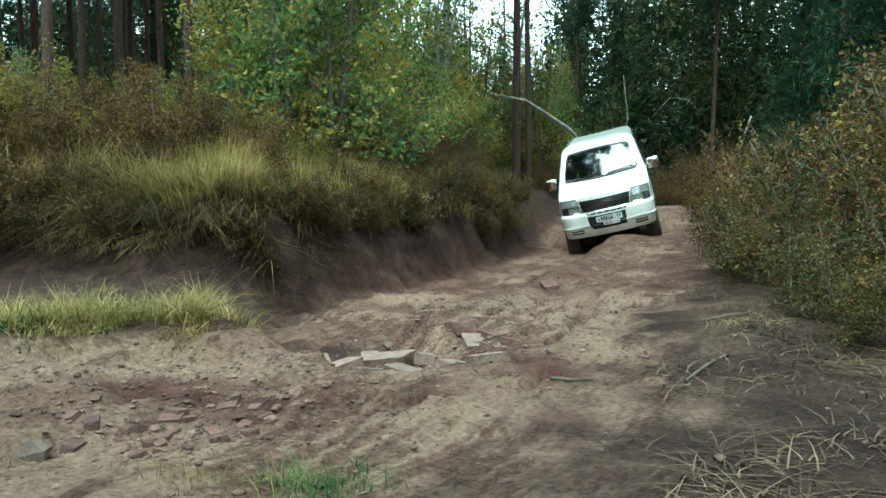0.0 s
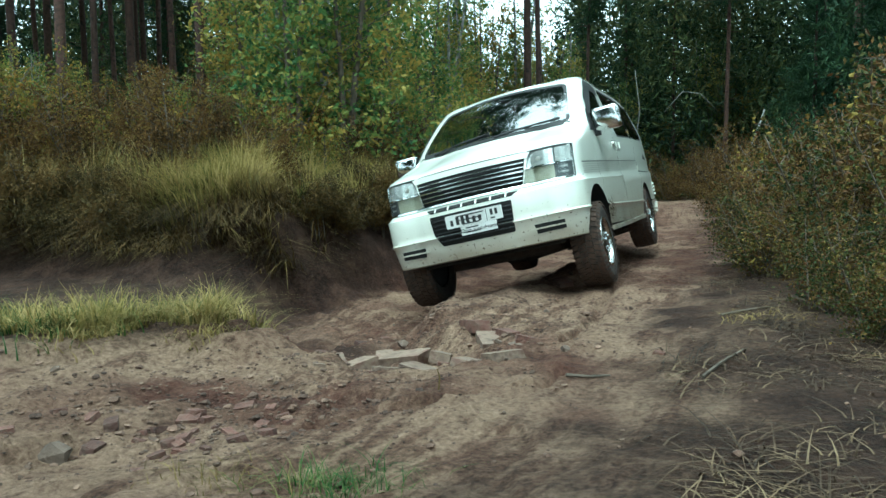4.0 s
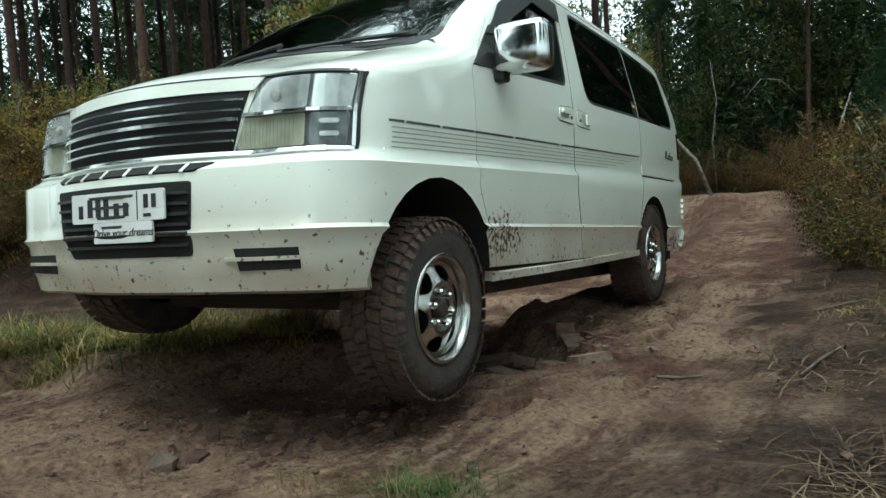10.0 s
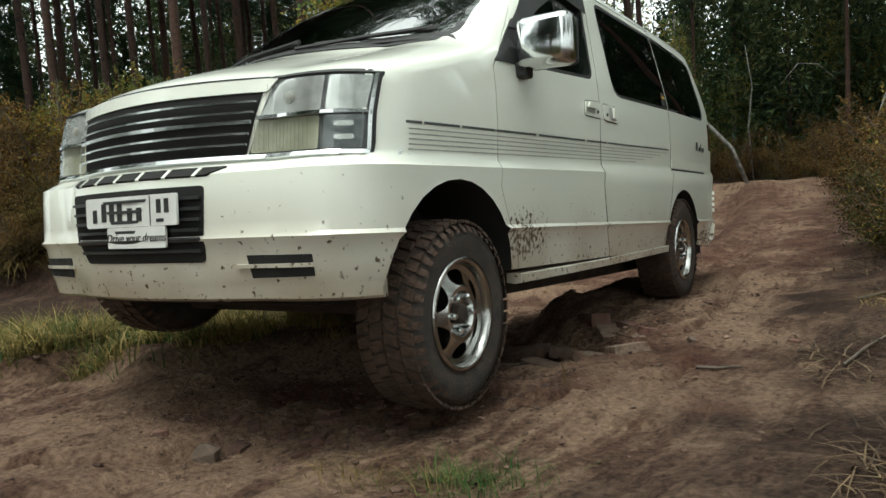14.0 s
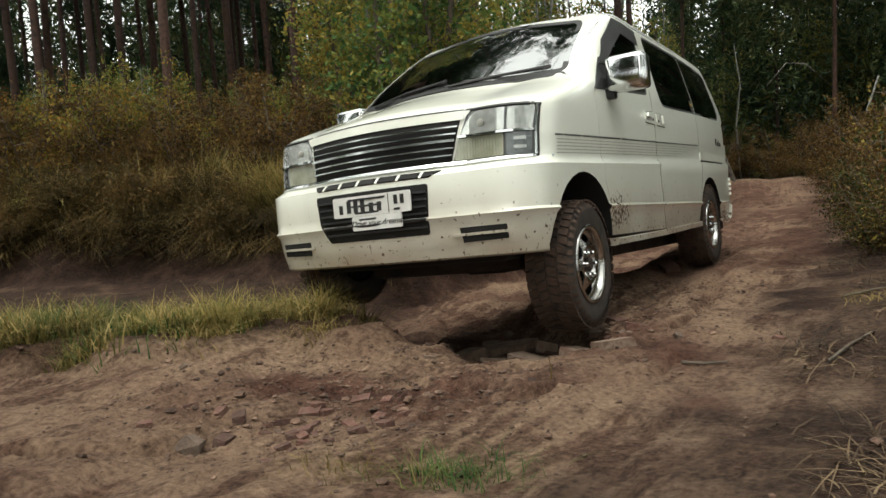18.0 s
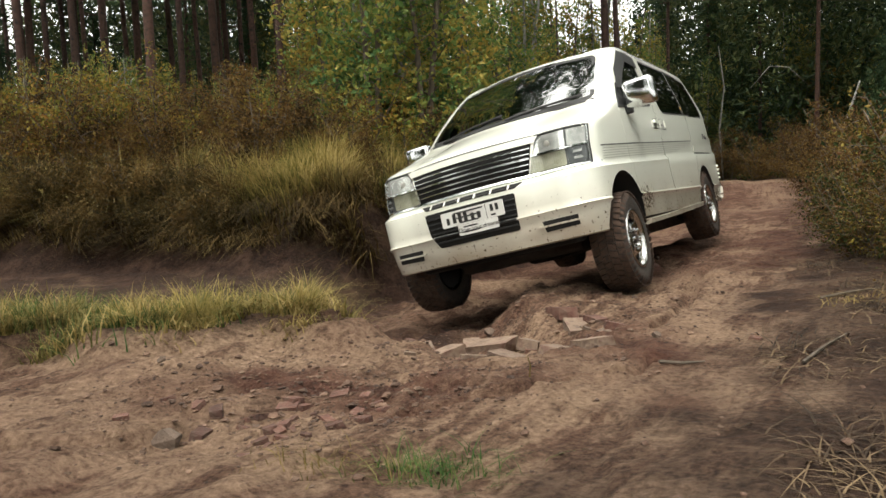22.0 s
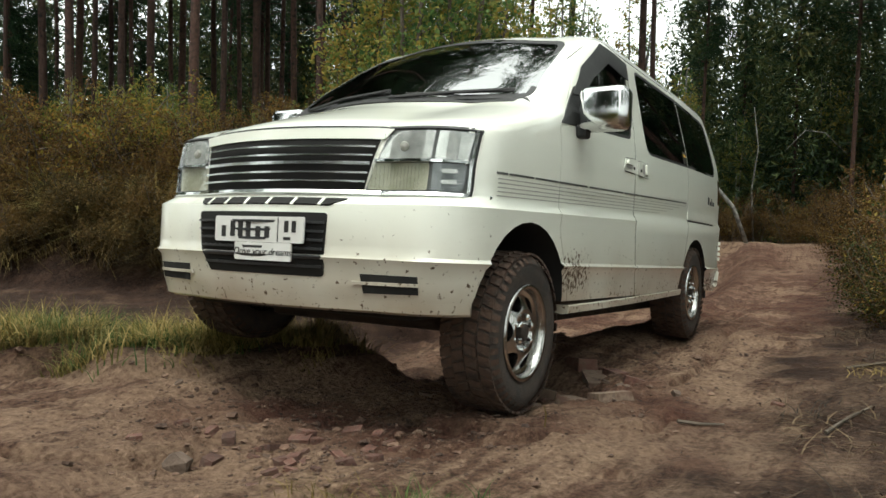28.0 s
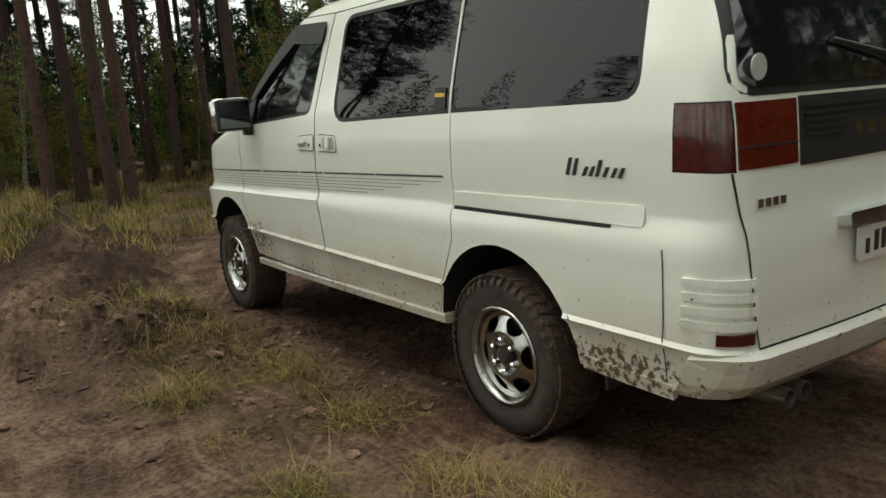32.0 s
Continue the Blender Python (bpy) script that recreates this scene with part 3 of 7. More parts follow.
    z = z + 0.035 * fractal(x, y, 1.3, 1, 5)
    z = z + (0.004 + 0.010 * lane) * fractal(x, y, 0.16, 2, 3, True)
    # churned lumps in the gully and where the wheels climb out
    rough = np.maximum(cut * smoothstep(10.5, 13.5, gs), np.exp(-(((x + 0.9) / 1.1) ** 2 + ((y - 3.0) / 0.45) ** 2)))
    z = z + rough * (0.030 * fractal(x, y, 0.34, 42, 4, True) + 0.012)
    # torn crust: plates that end in small sharp steps
    crust = fractal(x, y, 0.75, 81, 3)
    z = z + 0.022 * smoothstep(0.02, 0.07, crust) * lane * smoothstep(9.5, 7.0, y)
    for k, line in enumerate(CRACKS):
        q = np.abs(along(line, x, y)[1]) + 0.025 * fractal(x, y, 0.12, 90 + k, 2)
        z = z - 0.05 * smoothstep(0.045, 0.012, q)
    far = np.hypot(x, y)
    z = z + smoothstep(25, 60, far) * 0.6 * wavy(x, y, 25.0, 11)
    return z


def axis_steps(lo, hi, step, reach):
    """Even steps from lo to hi, then ever wider ones out to reach."""
    mid = list(np.arange(lo, hi, step))
    out, w = [], step
    p = hi
    while p < reach:
        out.append(p)
        w *= 1.12
        p += w
    out.append(reach)
    inn, w, p = [], step, lo
    while p > -reach:
        w *= 1.12
        p -= w
        inn.append(p)
    inn.append(-reach)
    return np.array(inn[::-1] + mid + out)


def ground_masks(x, y):
    """Soil kinds: bare sand on the tracks, dark earth on the cuts (with shade put in under the bank and in the gully),
    litter and turf elsewhere, red rubble in the gully.
    """
    s, d = along(TRACK, x, y)
    bs, bd = along(BANK, x, y)
    ii, idd = along(ISLAND, x, y)
    rs, rd = along(RIDGE, x, y)
    gs, gd = along(GULLY, x, y)
    ms, md = along(MOUND, x, y)
    n = wavy(x, y, 0.7, 21)
    n2 = wavy(x, y, 0.25, 22)
    sand = smoothstep(0.45, -0.15, rd + 0.22 * n + 0.1 * n2) * smoothstep(0.3, -0.2, bd + 0.1 * n)
    sand = sand * smoothstep(25, 21, y + 0.8 * n)
    sand = sand * (1 - 0.9 * smoothstep(0.55, 0.25, np.abs(idd) + 0.15 * n))
    sand = sand * (1 - smoothstep(3.5, 6.0, -d) * smoothstep(3, 0, y))
    # trodden sandy soil where the verge widens beside the camera
    sand = np.maximum(sand, 0.85 * smoothstep(1.3, -0.2, y + 0.7 * n) * smoothstep(1.4, 0.2, x + 0.5 * n) * smoothstep(8.0, 6.0, np.hypot(x, y)) * np.clip(0.9 + 0.4 * n, 0, 1))
    n3 = fractal(x, y, 0.5, 61, 4)
    # dark earth of the bank cut; shade under its overhang is in this colour too
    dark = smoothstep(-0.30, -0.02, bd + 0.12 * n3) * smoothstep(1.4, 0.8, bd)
    left = np.interp(gs, [0, 12.5, 14.2, 15.2, 15.8, 17.2], [1.0, 1.0, 1.25, 0.95, 0.22, 0.2])
    q = np.abs(gd)
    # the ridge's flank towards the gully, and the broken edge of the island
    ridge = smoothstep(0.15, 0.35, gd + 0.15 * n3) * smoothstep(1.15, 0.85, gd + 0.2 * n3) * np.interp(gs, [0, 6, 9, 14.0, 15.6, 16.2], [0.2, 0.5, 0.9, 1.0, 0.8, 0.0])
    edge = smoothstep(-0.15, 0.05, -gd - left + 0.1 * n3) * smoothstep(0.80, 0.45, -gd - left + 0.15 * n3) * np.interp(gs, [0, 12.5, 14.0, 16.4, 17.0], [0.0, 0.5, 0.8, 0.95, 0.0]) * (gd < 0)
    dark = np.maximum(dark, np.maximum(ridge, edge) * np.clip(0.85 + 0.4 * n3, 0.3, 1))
    dark = np.maximum(dark, 0.9 * smoothstep(0.95, 0.5, np.abs(md) + 0.25 * n3) * smoothstep(0.35, -0.25, md + 0.2 * n3))
    dark = np.maximum(dark, (1.05 + 0.3 * n3) * smoothstep(0.1, 0.6, idd) * smoothstep(0.4, 0.0, bd) * smoothstep(-0.9, -1.7, x))
    # damp earth on the verge, and where the wheels have churned
    dark = np.maximum(dark, (0.66 + 0.6 * n3) * smoothstep(-0.6, 0.15, rd + 0.35 * n3) * smoothstep(30, 20, y) * smoothstep(0.2, 1.8, y + 0.6 * n))
    dark = np.maximum(dark, (0.25 + 0.45 * n3) * smoothstep(33.5, 35.5, s))
    # oval of painted shade on the far gully wall, for the dark beneath the van
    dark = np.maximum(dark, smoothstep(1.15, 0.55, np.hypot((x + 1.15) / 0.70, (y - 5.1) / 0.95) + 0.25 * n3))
    red = smoothstep(1.25, 0.3, q + 0.3 * n) * smoothstep(12.0, 14.5, gs) * np.clip(0.5 + 0.7 * n3, 0, 0.95)
    red = np.maximum(red, smoothstep(1.0, 0.3, np.hypot((x + 0.9) / 1.25, (y - 3.0) / 0.5) + 0.3 * n) * np.clip(0.7 + 0.6 * n3, 0, 1))
    red = np.maximum(red, (0.50 + 0.35 * n3) * smoothstep(1.9, 1.1, np.abs(d)) * smoothstep(32.0, 35.0, s) * smoothstep(50, 42, s))
    red = np.maximum(red, (0.55 + 0.5 * n3) * smoothstep(2.2, 1.2, np.abs(d)) * smoothstep(4.5, 7.0, y) * smoothstep(22, 18, y))
    return np.clip(sand, 0, 1), np.clip(dark, 0, 1), np.clip(red, 0, 1)


def ground_material():
    m, nt, bsdf, add, link = nodes_of("track_soil")
    geo = add("ShaderNodeNewGeometry")
    att = add("ShaderNodeAttribute")
    att.attribute_name = "soil"
    sep = add("ShaderNodeSeparateColor")
    link(att.outputs["Color"], sep.inputs[0])
    def noise_node(scale, detail, rough=0.6):
        n = add("ShaderNodeTexNoise")
        n.inputs["Scale"].default_value, n.inputs["Detail"].default_value, n.inputs["Roughness"].default_value = scale, detail, rough
        link(geo.outputs["Position"], n.inputs["Vector"])
        return n
    def ramp(src, stops):
        r = add("ShaderNodeValToRGB")
        el = r.color_ramp.elements
        while len(el) < len(stops):
            el.new(0.5)
        for i, (p, c) in enumerate(stops):
            el[i].position, el[i].color = p, (c[0], c[1] * 0.86, c[2] * 0.80, 1)
        link(src, r.inputs["Fac"])
        return r.outputs["Color"]
    def mix(f, a, b):
        n = add("ShaderNodeMix")
        n.data_type = "RGBA"
        link(f, n.inputs["Factor"])
        link(a, n.inputs["A"])
        link(b, n.inputs["B"])
        return n.outputs["Result"]
    mid, fine, broad = noise_node(4.5, 10, 0.66), noise_node(38.0, 8, 0.7), noise_node(0.9, 5, 0.6)
    # streaks pressed along the lane by tyres and running water
    lane = add("ShaderNodeAttribute")
    lane.attribute_name = "lane"
    stretch = add("ShaderNodeVectorMath")
    stretch.operation = "MULTIPLY"
    stretch.inputs[1].default_value = (0.7, 11.0, 1.0)
    link(lane.outputs["Vector"], stretch.inputs[0])
    streak = add("ShaderNodeTexNoise")
    streak.inputs["Scale"].default_value, streak.inputs["Detail"].default_value, streak.inputs["Roughness"].default_value = 1.0, 7, 0.62
    link(stretch.outputs[0], streak.inputs["Vector"])
    def half(p, q, f=0.5):
        n = add("ShaderNodeMix")
        n.data_type = "RGBA"
        n.inputs["Factor"].default_value = f
        link(p, n.inputs["A"])
        link(q, n.inputs["B"])
        return n.outputs["Result"]
    def weigh(parts):
        out = None
        for node, w in parts:
            n = add("ShaderNodeMath")
            n.operation = "MULTIPLY_ADD"
            n.inputs[1].default_value, n.inputs[2].default_value = w, 0.0
            link(node.outputs["Fac"], n.inputs[0])
            if out is not None:
                link(out, n.inputs[2])
            out = n.outputs[0]
        return out
    cover = add("ShaderNodeMapRange")
    cover.interpolation_type = "SMOOTHSTEP"
    cover.inputs["From Min"].default_value, cover.inputs["From Max"].default_value = 0.435, 0.535
    link(weigh([(streak, 0.36), (mid, 0.34), (broad, 0.30)]), cover.inputs["Value"])
    pale = ramp(fine.outputs["Fac"], [(0.34, (0.150, 0.105, 0.074)), (0.48, (0.285, 0.218, 0.158)), (0.64, (0.400, 0.318, 0.236))])
    damp = ramp(fine.outputs["Fac"], [(0.36, (0.040, 0.024, 0.017)), (0.48, (0.112, 0.071, 0.050)), (0.64, (0.205, 0.142, 0.102))])
    blend = mix(cover.outputs[0], damp, pale)
    litter = ramp(fine.outputs["Fac"], [(0.36, (0.018, 0.011, 0.008)), (0.5, (0.060, 0.039, 0.027)), (0.66, (0.135, 0.092, 0.064))])
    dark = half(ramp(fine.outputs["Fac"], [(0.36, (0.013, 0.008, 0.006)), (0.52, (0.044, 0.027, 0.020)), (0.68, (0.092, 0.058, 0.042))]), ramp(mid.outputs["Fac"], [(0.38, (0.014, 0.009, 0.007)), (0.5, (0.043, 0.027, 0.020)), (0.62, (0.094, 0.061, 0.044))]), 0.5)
    red = half(ramp(fine.outputs["Fac"], [(0.36, (0.034, 0.017, 0.013)), (0.50, (0.098, 0.050, 0.037)), (0.66, (0.190, 0.112, 0.080))]), ramp(mid.outputs["Fac"], [(0.36, (0.034, 0.017, 0.013)), (0.50, (0.100, 0.052, 0.038)), (0.66, (0.200, 0.125, 0.090))]), 0.5)
    c = mix(sep.outputs[0], litter, blend)
    # this mask carries dark soil, and the shade painted below bank and van
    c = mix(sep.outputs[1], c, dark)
    c = mix(sep.outputs[2], c, red)
    link(c, bsdf.inputs["Base Color"])
    bsdf.inputs["Roughness"].default_value = 0.92
    bsdf.inputs["Specular IOR Level"].default_value = 0.2
    vor = add("ShaderNodeTexVoronoi")
    vor.inputs["Scale"].default_value = 15.0
    warp = add("ShaderNodeMix")
    warp.data_type = "RGBA"
    warp.inputs["Factor"].default_value = 0.06
    link(geo.outputs["Position"], warp.inputs["A"])
    link(fine.outputs["Color"], warp.inputs["B"])
    link(warp.outputs["Result"], vor.inputs["Vector"])
    add_h = add("ShaderNodeMath")
    add_h.operation = "MULTIPLY_ADD"
    add_h.inputs[1].default_value = 1.1
    link(mid.outputs["Fac"], add_h.inputs[0])
    link(fine.outputs["Fac"], add_h.inputs[2])
    add_v = add("ShaderNodeMath")
    add_v.operation = "MULTIPLY_ADD"
    add_v.inputs[1].default_value = -0.28
    link(vor.outputs["Distance"], add_v.inputs[0])
    link(add_h.outputs[0], add_v.inputs[2])
    b = add("ShaderNodeBump")
    b.inputs["Strength"].default_value, b.inputs["Distance"].default_value = 1.0, 0.06
    link(add_v.outputs[0], b.inputs["Height"])
    link(b.outputs["Normal"], bsdf.inputs["Normal"])
    return m


def build_ground():
    xs, ys = axis_steps(-6.5, 3.5, 0.030, 420.0), axis_steps(-4.5, 10.5, 0.030, 420.0)
    gx, gy = np.meshgrid(xs, ys)
    gz = height(gx, gy)
    verts = np.stack([gx, gy, gz], -1).reshape(-1, 3)
    nx, ny = len(xs), len(ys)
    i = (np.arange(ny - 1)[:, None] * nx + np.arange(nx - 1)[None]).reshape(-1, 1)
    faces = np.concatenate([i, i + 1, i + nx + 1, i + nx], 1)
    me = bpy.data.meshes.new("ground")
    me.vertices.add(len(verts))
    me.vertices.foreach_set("co", verts.ravel())
    me.loops.add(faces.size)
    me.loops.foreach_set("vertex_index", faces.ravel())
    me.polygons.add(len(faces))
    me.polygons.foreach_set("loop_start", np.arange(0, faces.size, 4))
    me.polygons.foreach_set("use_smooth", np.ones(len(faces), bool))
    me.update(calc_edges=True)
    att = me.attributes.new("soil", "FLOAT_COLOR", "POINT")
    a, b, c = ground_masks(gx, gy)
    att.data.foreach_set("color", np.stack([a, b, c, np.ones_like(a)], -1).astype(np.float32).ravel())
    s, d = along(TRACK, gx, gy)
    way = me.attributes.new("lane", "FLOAT_VECTOR", "POINT")
    way.data.foreach_set("vector", np.stack([s, d + 0.05 * wavy(gx, gy, 1.6, 24), np.zeros_like(s)], -1).astype(np.float32).ravel())
    me.materials.append(ground_material())
    ob = new("ground", me)
    return tagged(ob, "rutted sandy forest track with washed-out brick rubble", "ground", kind="structure")


build_ground()

# ---- the van ----
# its own space: x to its right, y ahead, z up from the ground under its wheels; origin midway between the axles


def lerp_rows(rows, z):
    for a, b in zip(rows, rows[1:]):
        if z <= b[0]:
            t = 0 if b[0] == a[0] else (z - a[0]) / (b[0] - a[0])
            t = min(max(t, 0), 1)
            return [p + (q - p) * t for p, q in zip(a, b)]
    return list(rows[-1])


# height, front end, rear end, half width, front corner, rear corner, bow of the front
HULL = [
    (0.43, 2.230, -2.40, 0.850, 0.34, 0.18, 0.09),
    (0.47, 2.243, -2.45, 0.856, 0.34, 0.18, 0.09),
    (0.575, 2.256, -2.485, 0.868, 0.34, 0.18, 0.09),
    (0.598, 2.266, -2.495, 0.887, 0.34, 0.18, 0.09),
    (0.612, 2.262, -2.490, 0.873, 0.34, 0.18, 0.09),
    (0.80, 2.268, -2.492, 0.876, 0.34, 0.17, 0.10),
    (0.872, 2.262, -2.492, 0.882, 0.34, 0.17, 0.10),
    (0.905, 2.225, -2.485, 0.863, 0.34, 0.16, 0.11),
    (0.93, 2.205, -2.482, 0.862, 0.34, 0.15, 0.12),
    (1.05, 2.195, -2.478, 0.866, 0.34, 0.15, 0.12),
    (1.18, 2.178, -2.470, 0.864, 0.34, 0.15, 0.13),
    (1.205, 2.150, -2.468, 0.862, 0.35, 0.15, 0.14),
    (1.24, 2.06, -2.465, 0.859, 0.38, 0.15, 0.16),
    (1.29, 1.89, -2.460, 0.855, 0.42, 0.15, 0.17),
    (1.345, 1.68, -2.452, 0.848, 0.42, 0.15, 0.17),
    (1.385, 1.53, -2.445, 0.840, 0.38, 0.15, 0.16),
    (1.42, 1.45, -2.438, 0.832, 0.34, 0.15, 0.16),
    (1.55, 1.225, -2.41, 0.803, 0.28, 0.15, 0.15),
    (1.75, 0.865, -2.35, 0.757, 0.25, 0.15, 0.14),
    (1.85, 0.67, -2.31, 0.728, 0.24, 0.15, 0.13),
    (1.89, 0.56, -2.28, 0.705, 0.24, 0.16, 0.12),
    (1.92, 0.42, -2.22, 0.660, 0.24, 0.18, 0.10),
    (1.942, 0.18, -2.08, 0.580, 0.24, 0.18, 0.08),
    (1.956, -0.15, -1.80, 0.44, 0.22, 0.18, 0.05),
    (1.962, -0.5, -1.40, 0.22, 0.12, 0.12, 0.02),
]


def tilt(z):
    """How much the body's lines drop for each metre towards the nose."""
    up = min(1, max(0, (z - 0.62) / 0.28))
    down = min(1, max(0, (z - 1.42) / 0.4))
    return 0.034 * up * (1 - down)


def level(y, z):
    """The hull's own level of a place at height z."""
    q = z
    for _ in range(3):
        q = z + tilt(q) * y
    return q



def hull_ring(z):
    _, yf, yr, w, cf, cr, bow = lerp_rows(HULL, z)
    pts = []
    nc, ns, nf = 9, 22, 8
    cf, cr = min(cf, w * 0.95), min(cr, w * 0.95)
    yfc = yf - bow
    def width(y):
        return w - 0.018 * max(0, (y - 0.9)) ** 2 - 0.016 * max(0, -y - 1.2) ** 2
    for i in range(ns):
        y = yr + cr + (yfc - cf - yr - cr) * i / ns
        pts.append((width(y), y))
    ye = yfc - cf
    for i in range(nc):
        a = math.pi / 2 * i / nc
        wx = width(ye) - cf
        pts.append((wx + cf * math.cos(a) ** 0.8, ye + cf * math.sin(a) ** 0.8))
    wx = width(ye) - cf
    for i in range(nf):
        x = wx * (1 - i / nf)
        pts.append((x, yf - bow * (x / max(wx, 1e-6)) ** 2))
    half = pts
    rear = []
    wr = width(yr + cr) - cr
    for i in range(5):
        rear.append((wr * i / 5, yr - 0.03 * (1 - (i / 5) ** 2)))
    for i in range(nc):
        a = math.pi / 2 * (1 - i / nc)
        rear.append((wr + cr * math.cos(a) ** 0.85, yr + cr - cr * math.sin(a) ** 0.85))
    right = rear + half + [(0, yf)]
    h = lambda y: z - tilt(z) * y
    ring = [(x, y, h(y)) for x, y in right] + [(-x, y, h(y)) for x, y in right[-2:0:-1]]
    return ring


def hull_mesh():
    zs = [r[0] for r in HULL]
    levels = []
    for a, b in zip(zs, zs[1:]):
        n = max(1, int((b - a) / 0.04))
        levels += [a + (b - a) * i / n for i in range(n)]
    levels.append(zs[-1])
    return solid(tube([hull_ring(z) for z in levels]), PAINT)


def side_x(y, z):
    """Half the width of the hull at a place on its side."""
    _, yf, yr, w, cf, cr, bow = lerp_rows(HULL, level(y, z))
    w = w - 0.018 * max(0, (y - 0.9)) ** 2 - 0.016 * max(0, -y - 1.2) ** 2
    ye = yf - bow - cf
    if y > ye:
        s = min(1, (y - ye) / cf) ** (1 / 0.8)
        w = w - cf + cf * max(0, 1 - s * s) ** 0.4
    yb = yr + cr
    if y < yb:
        s = min(1, (yb - y) / cr) ** (1 / 0.85)
        w = w - cr + cr * max(0, 1 - s * s) ** 0.425
    return w


def on_side(poly, side, out, grid=0.12):
    """A thin sheet over a polygon (y, z), laid on the van's side, lifted by out."""
    bm = bmesh.new()
    vs = [bm.verts.new((0, y, z)) for y, z in poly]
    bm.faces.new(vs)
    ys, zs = [p[0] for p in poly], [p[1] for p in poly]
    k = int((max(zs) - min(zs)) / grid)
    for i in range(1, k + 1):
        z = min(zs) + (max(zs) - min(zs)) * i / (k + 1)
        bmesh.ops.bisect_plane(bm, geom=bm.verts[:] + bm.edges[:] + bm.faces[:], plane_co=(0, 0, z), plane_no=(0, 0, 1))
    k = int((max(ys) - min(ys)) / (grid * 2.5))
    for i in range(1, k + 1):
        y = min(ys) + (max(ys) - min(ys)) * i / (k + 1)
        bmesh.ops.bisect_plane(bm, geom=bm.verts[:] + bm.edges[:] + bm.faces[:], plane_co=(0, y, 0), plane_no=(0, 1, 0))
    for v in bm.verts:
        v.co.x = side * (side_x(v.co.y, v.co.z) + out)
    bmesh.ops.recalc_face_normals(bm, faces=bm.faces)
    for f in bm.faces:
        if f.normal.x * side < 0:
            f.normal_flip()
    return bm


def nose_y(x, z):
    """How far ahead the hull reaches at a place of its front."""
    _, yf, yr, w, cf, cr, bow = lerp_rows(HULL, level(2.1 if z < 1.12 else max(0.6, 2.1 - (z - 1.12) * 3.4 if z < 1.37 else 1.25 - (z - 1.37) * 1.7), z))
    w = w - 0.018 * max(0, (yf - bow - cf - 0.9)) ** 2
    wx = w - cf
    if abs(x) <= wx:
        return yf - bow * (x / wx) ** 2
    s = min(1, (abs(x) - wx) / cf) ** (1 / 0.8)
    return yf - bow - cf + cf * max(0, 1 - s * s) ** 0.4


def on_nose(poly, out, grid=0.07):
    """A thin sheet over a polygon (x, z), laid on the van's front."""
    bm = bmesh.new()
    bm.faces.new([bm.verts.new((x, 0, z)) for x, z in poly])
    xs, zs = [p[0] for p in poly], [p[1] for p in poly]
    for lo, hi, co, no in ((min(xs), max(xs), 0, (1, 0, 0)), (min(zs), max(zs), 2, (0, 0, 1))):
        k = int((hi - lo) / grid)
        for i in range(1, k + 1):
            p = [0, 0, 0]
            p[co] = lo + (hi - lo) * i / (k + 1)
            bmesh.ops.bisect_plane(bm, geom=bm.verts[:] + bm.edges[:] + bm.faces[:], plane_co=p, plane_no=no)
    for v in bm.verts:
        v.co.y = nose_y(v.co.x, v.co.z) + out
    bmesh.ops.recalc_face_normals(bm, faces=bm.faces)
    for f in bm.faces:
        if f.normal.y < 0:
            f.normal_flip()
    return bm


def thicken(bm, depth):
    """Gives a sheet thickness, backwards along its normals."""
    bmesh.ops.solidify(bm, geom=bm.faces[:], thickness=depth)
    return bm


def grow(poly, d):
    """The polygon with its edge moved out by d."""
    out = []
    n = len(poly)
    area = sum(poly[i - 1][0] * poly[i][1] - poly[i][0] * poly[i - 1][1] for i in range(n))
    s = 1 if area > 0 else -1
    for i in range(n):
        a, p, b = Vector(poly[i - 1]), Vector(poly[i]), Vector(poly[(i + 1) % n])
        u, v = (p - a), (b - p)
        if u.length < 1e-9 or v.length < 1e-9:
            out.append(tuple(p))
            continue
        u.normalize()
        v.normalize()
        nu, nv = Vector((u.y, -u.x)) * s, Vector((v.y, -v.x)) * s
        m = (nu + nv)
        m = m / max(0.4, m.length_squared) * 2
        out.append(tuple(p + m * d))
    return out

FRONT_WIN = rounded([(1.20, 1.262), (0.14, 1.335), (0.03, 1.80), (0.42, 1.815), (0.74, 1.64)], [0.03, 0.06, 0.06, 0.12, 0.3])
SLIDE_WIN = rounded([(-0.13, 1.287), (-1.168, 1.325), (-1.168, 1.825), (-0.17, 1.82)], [0.13, 0.0, 0.0, 0.08])
QUARTER_WIN = rounded([(-1.184, 1.326), (-2.16, 1.352), (-2.13, 1.80), (-1.184, 1.825)], [0.0, 0.09, 0.10, 0.0])
FRONT_DOOR = [(1.215, 1.235), (1.215, 0.76), (1.16, 0.64), (1.08, 0.53), (1.04, 0.43), (-0.035, 0.41), (0.05, 0.58), (0.088, 0.80), (0.10, 1.02), (0.085, 1.33), (-0.03, 1.845), (0.44, 1.862), (0.80, 1.66)]
SLIDE_DOOR = [(-0.047, 0.41), (0.038, 0.58), (0.076, 0.80), (0.088, 1.02), (0.073, 1.33), (-0.042, 1.845), (-1.176, 1.855), (-1.176, 0.95), (-1.16, 0.80), (-1.08, 0.62), (-1.04, 0.52), (-1.00, 0.41)]
ARCH_F = [(1.525 + 0.42 * math.cos(a), 0.37 + 0.41 * math.sin(a)) for a in [math.pi * i / 16 for i in range(17)]]
ARCH_R = [(-1.455 + 0.42 * math.cos(a), 0.40 + 0.415 * math.sin(a)) for a in [math.pi * i / 16 for i in range(17)]]


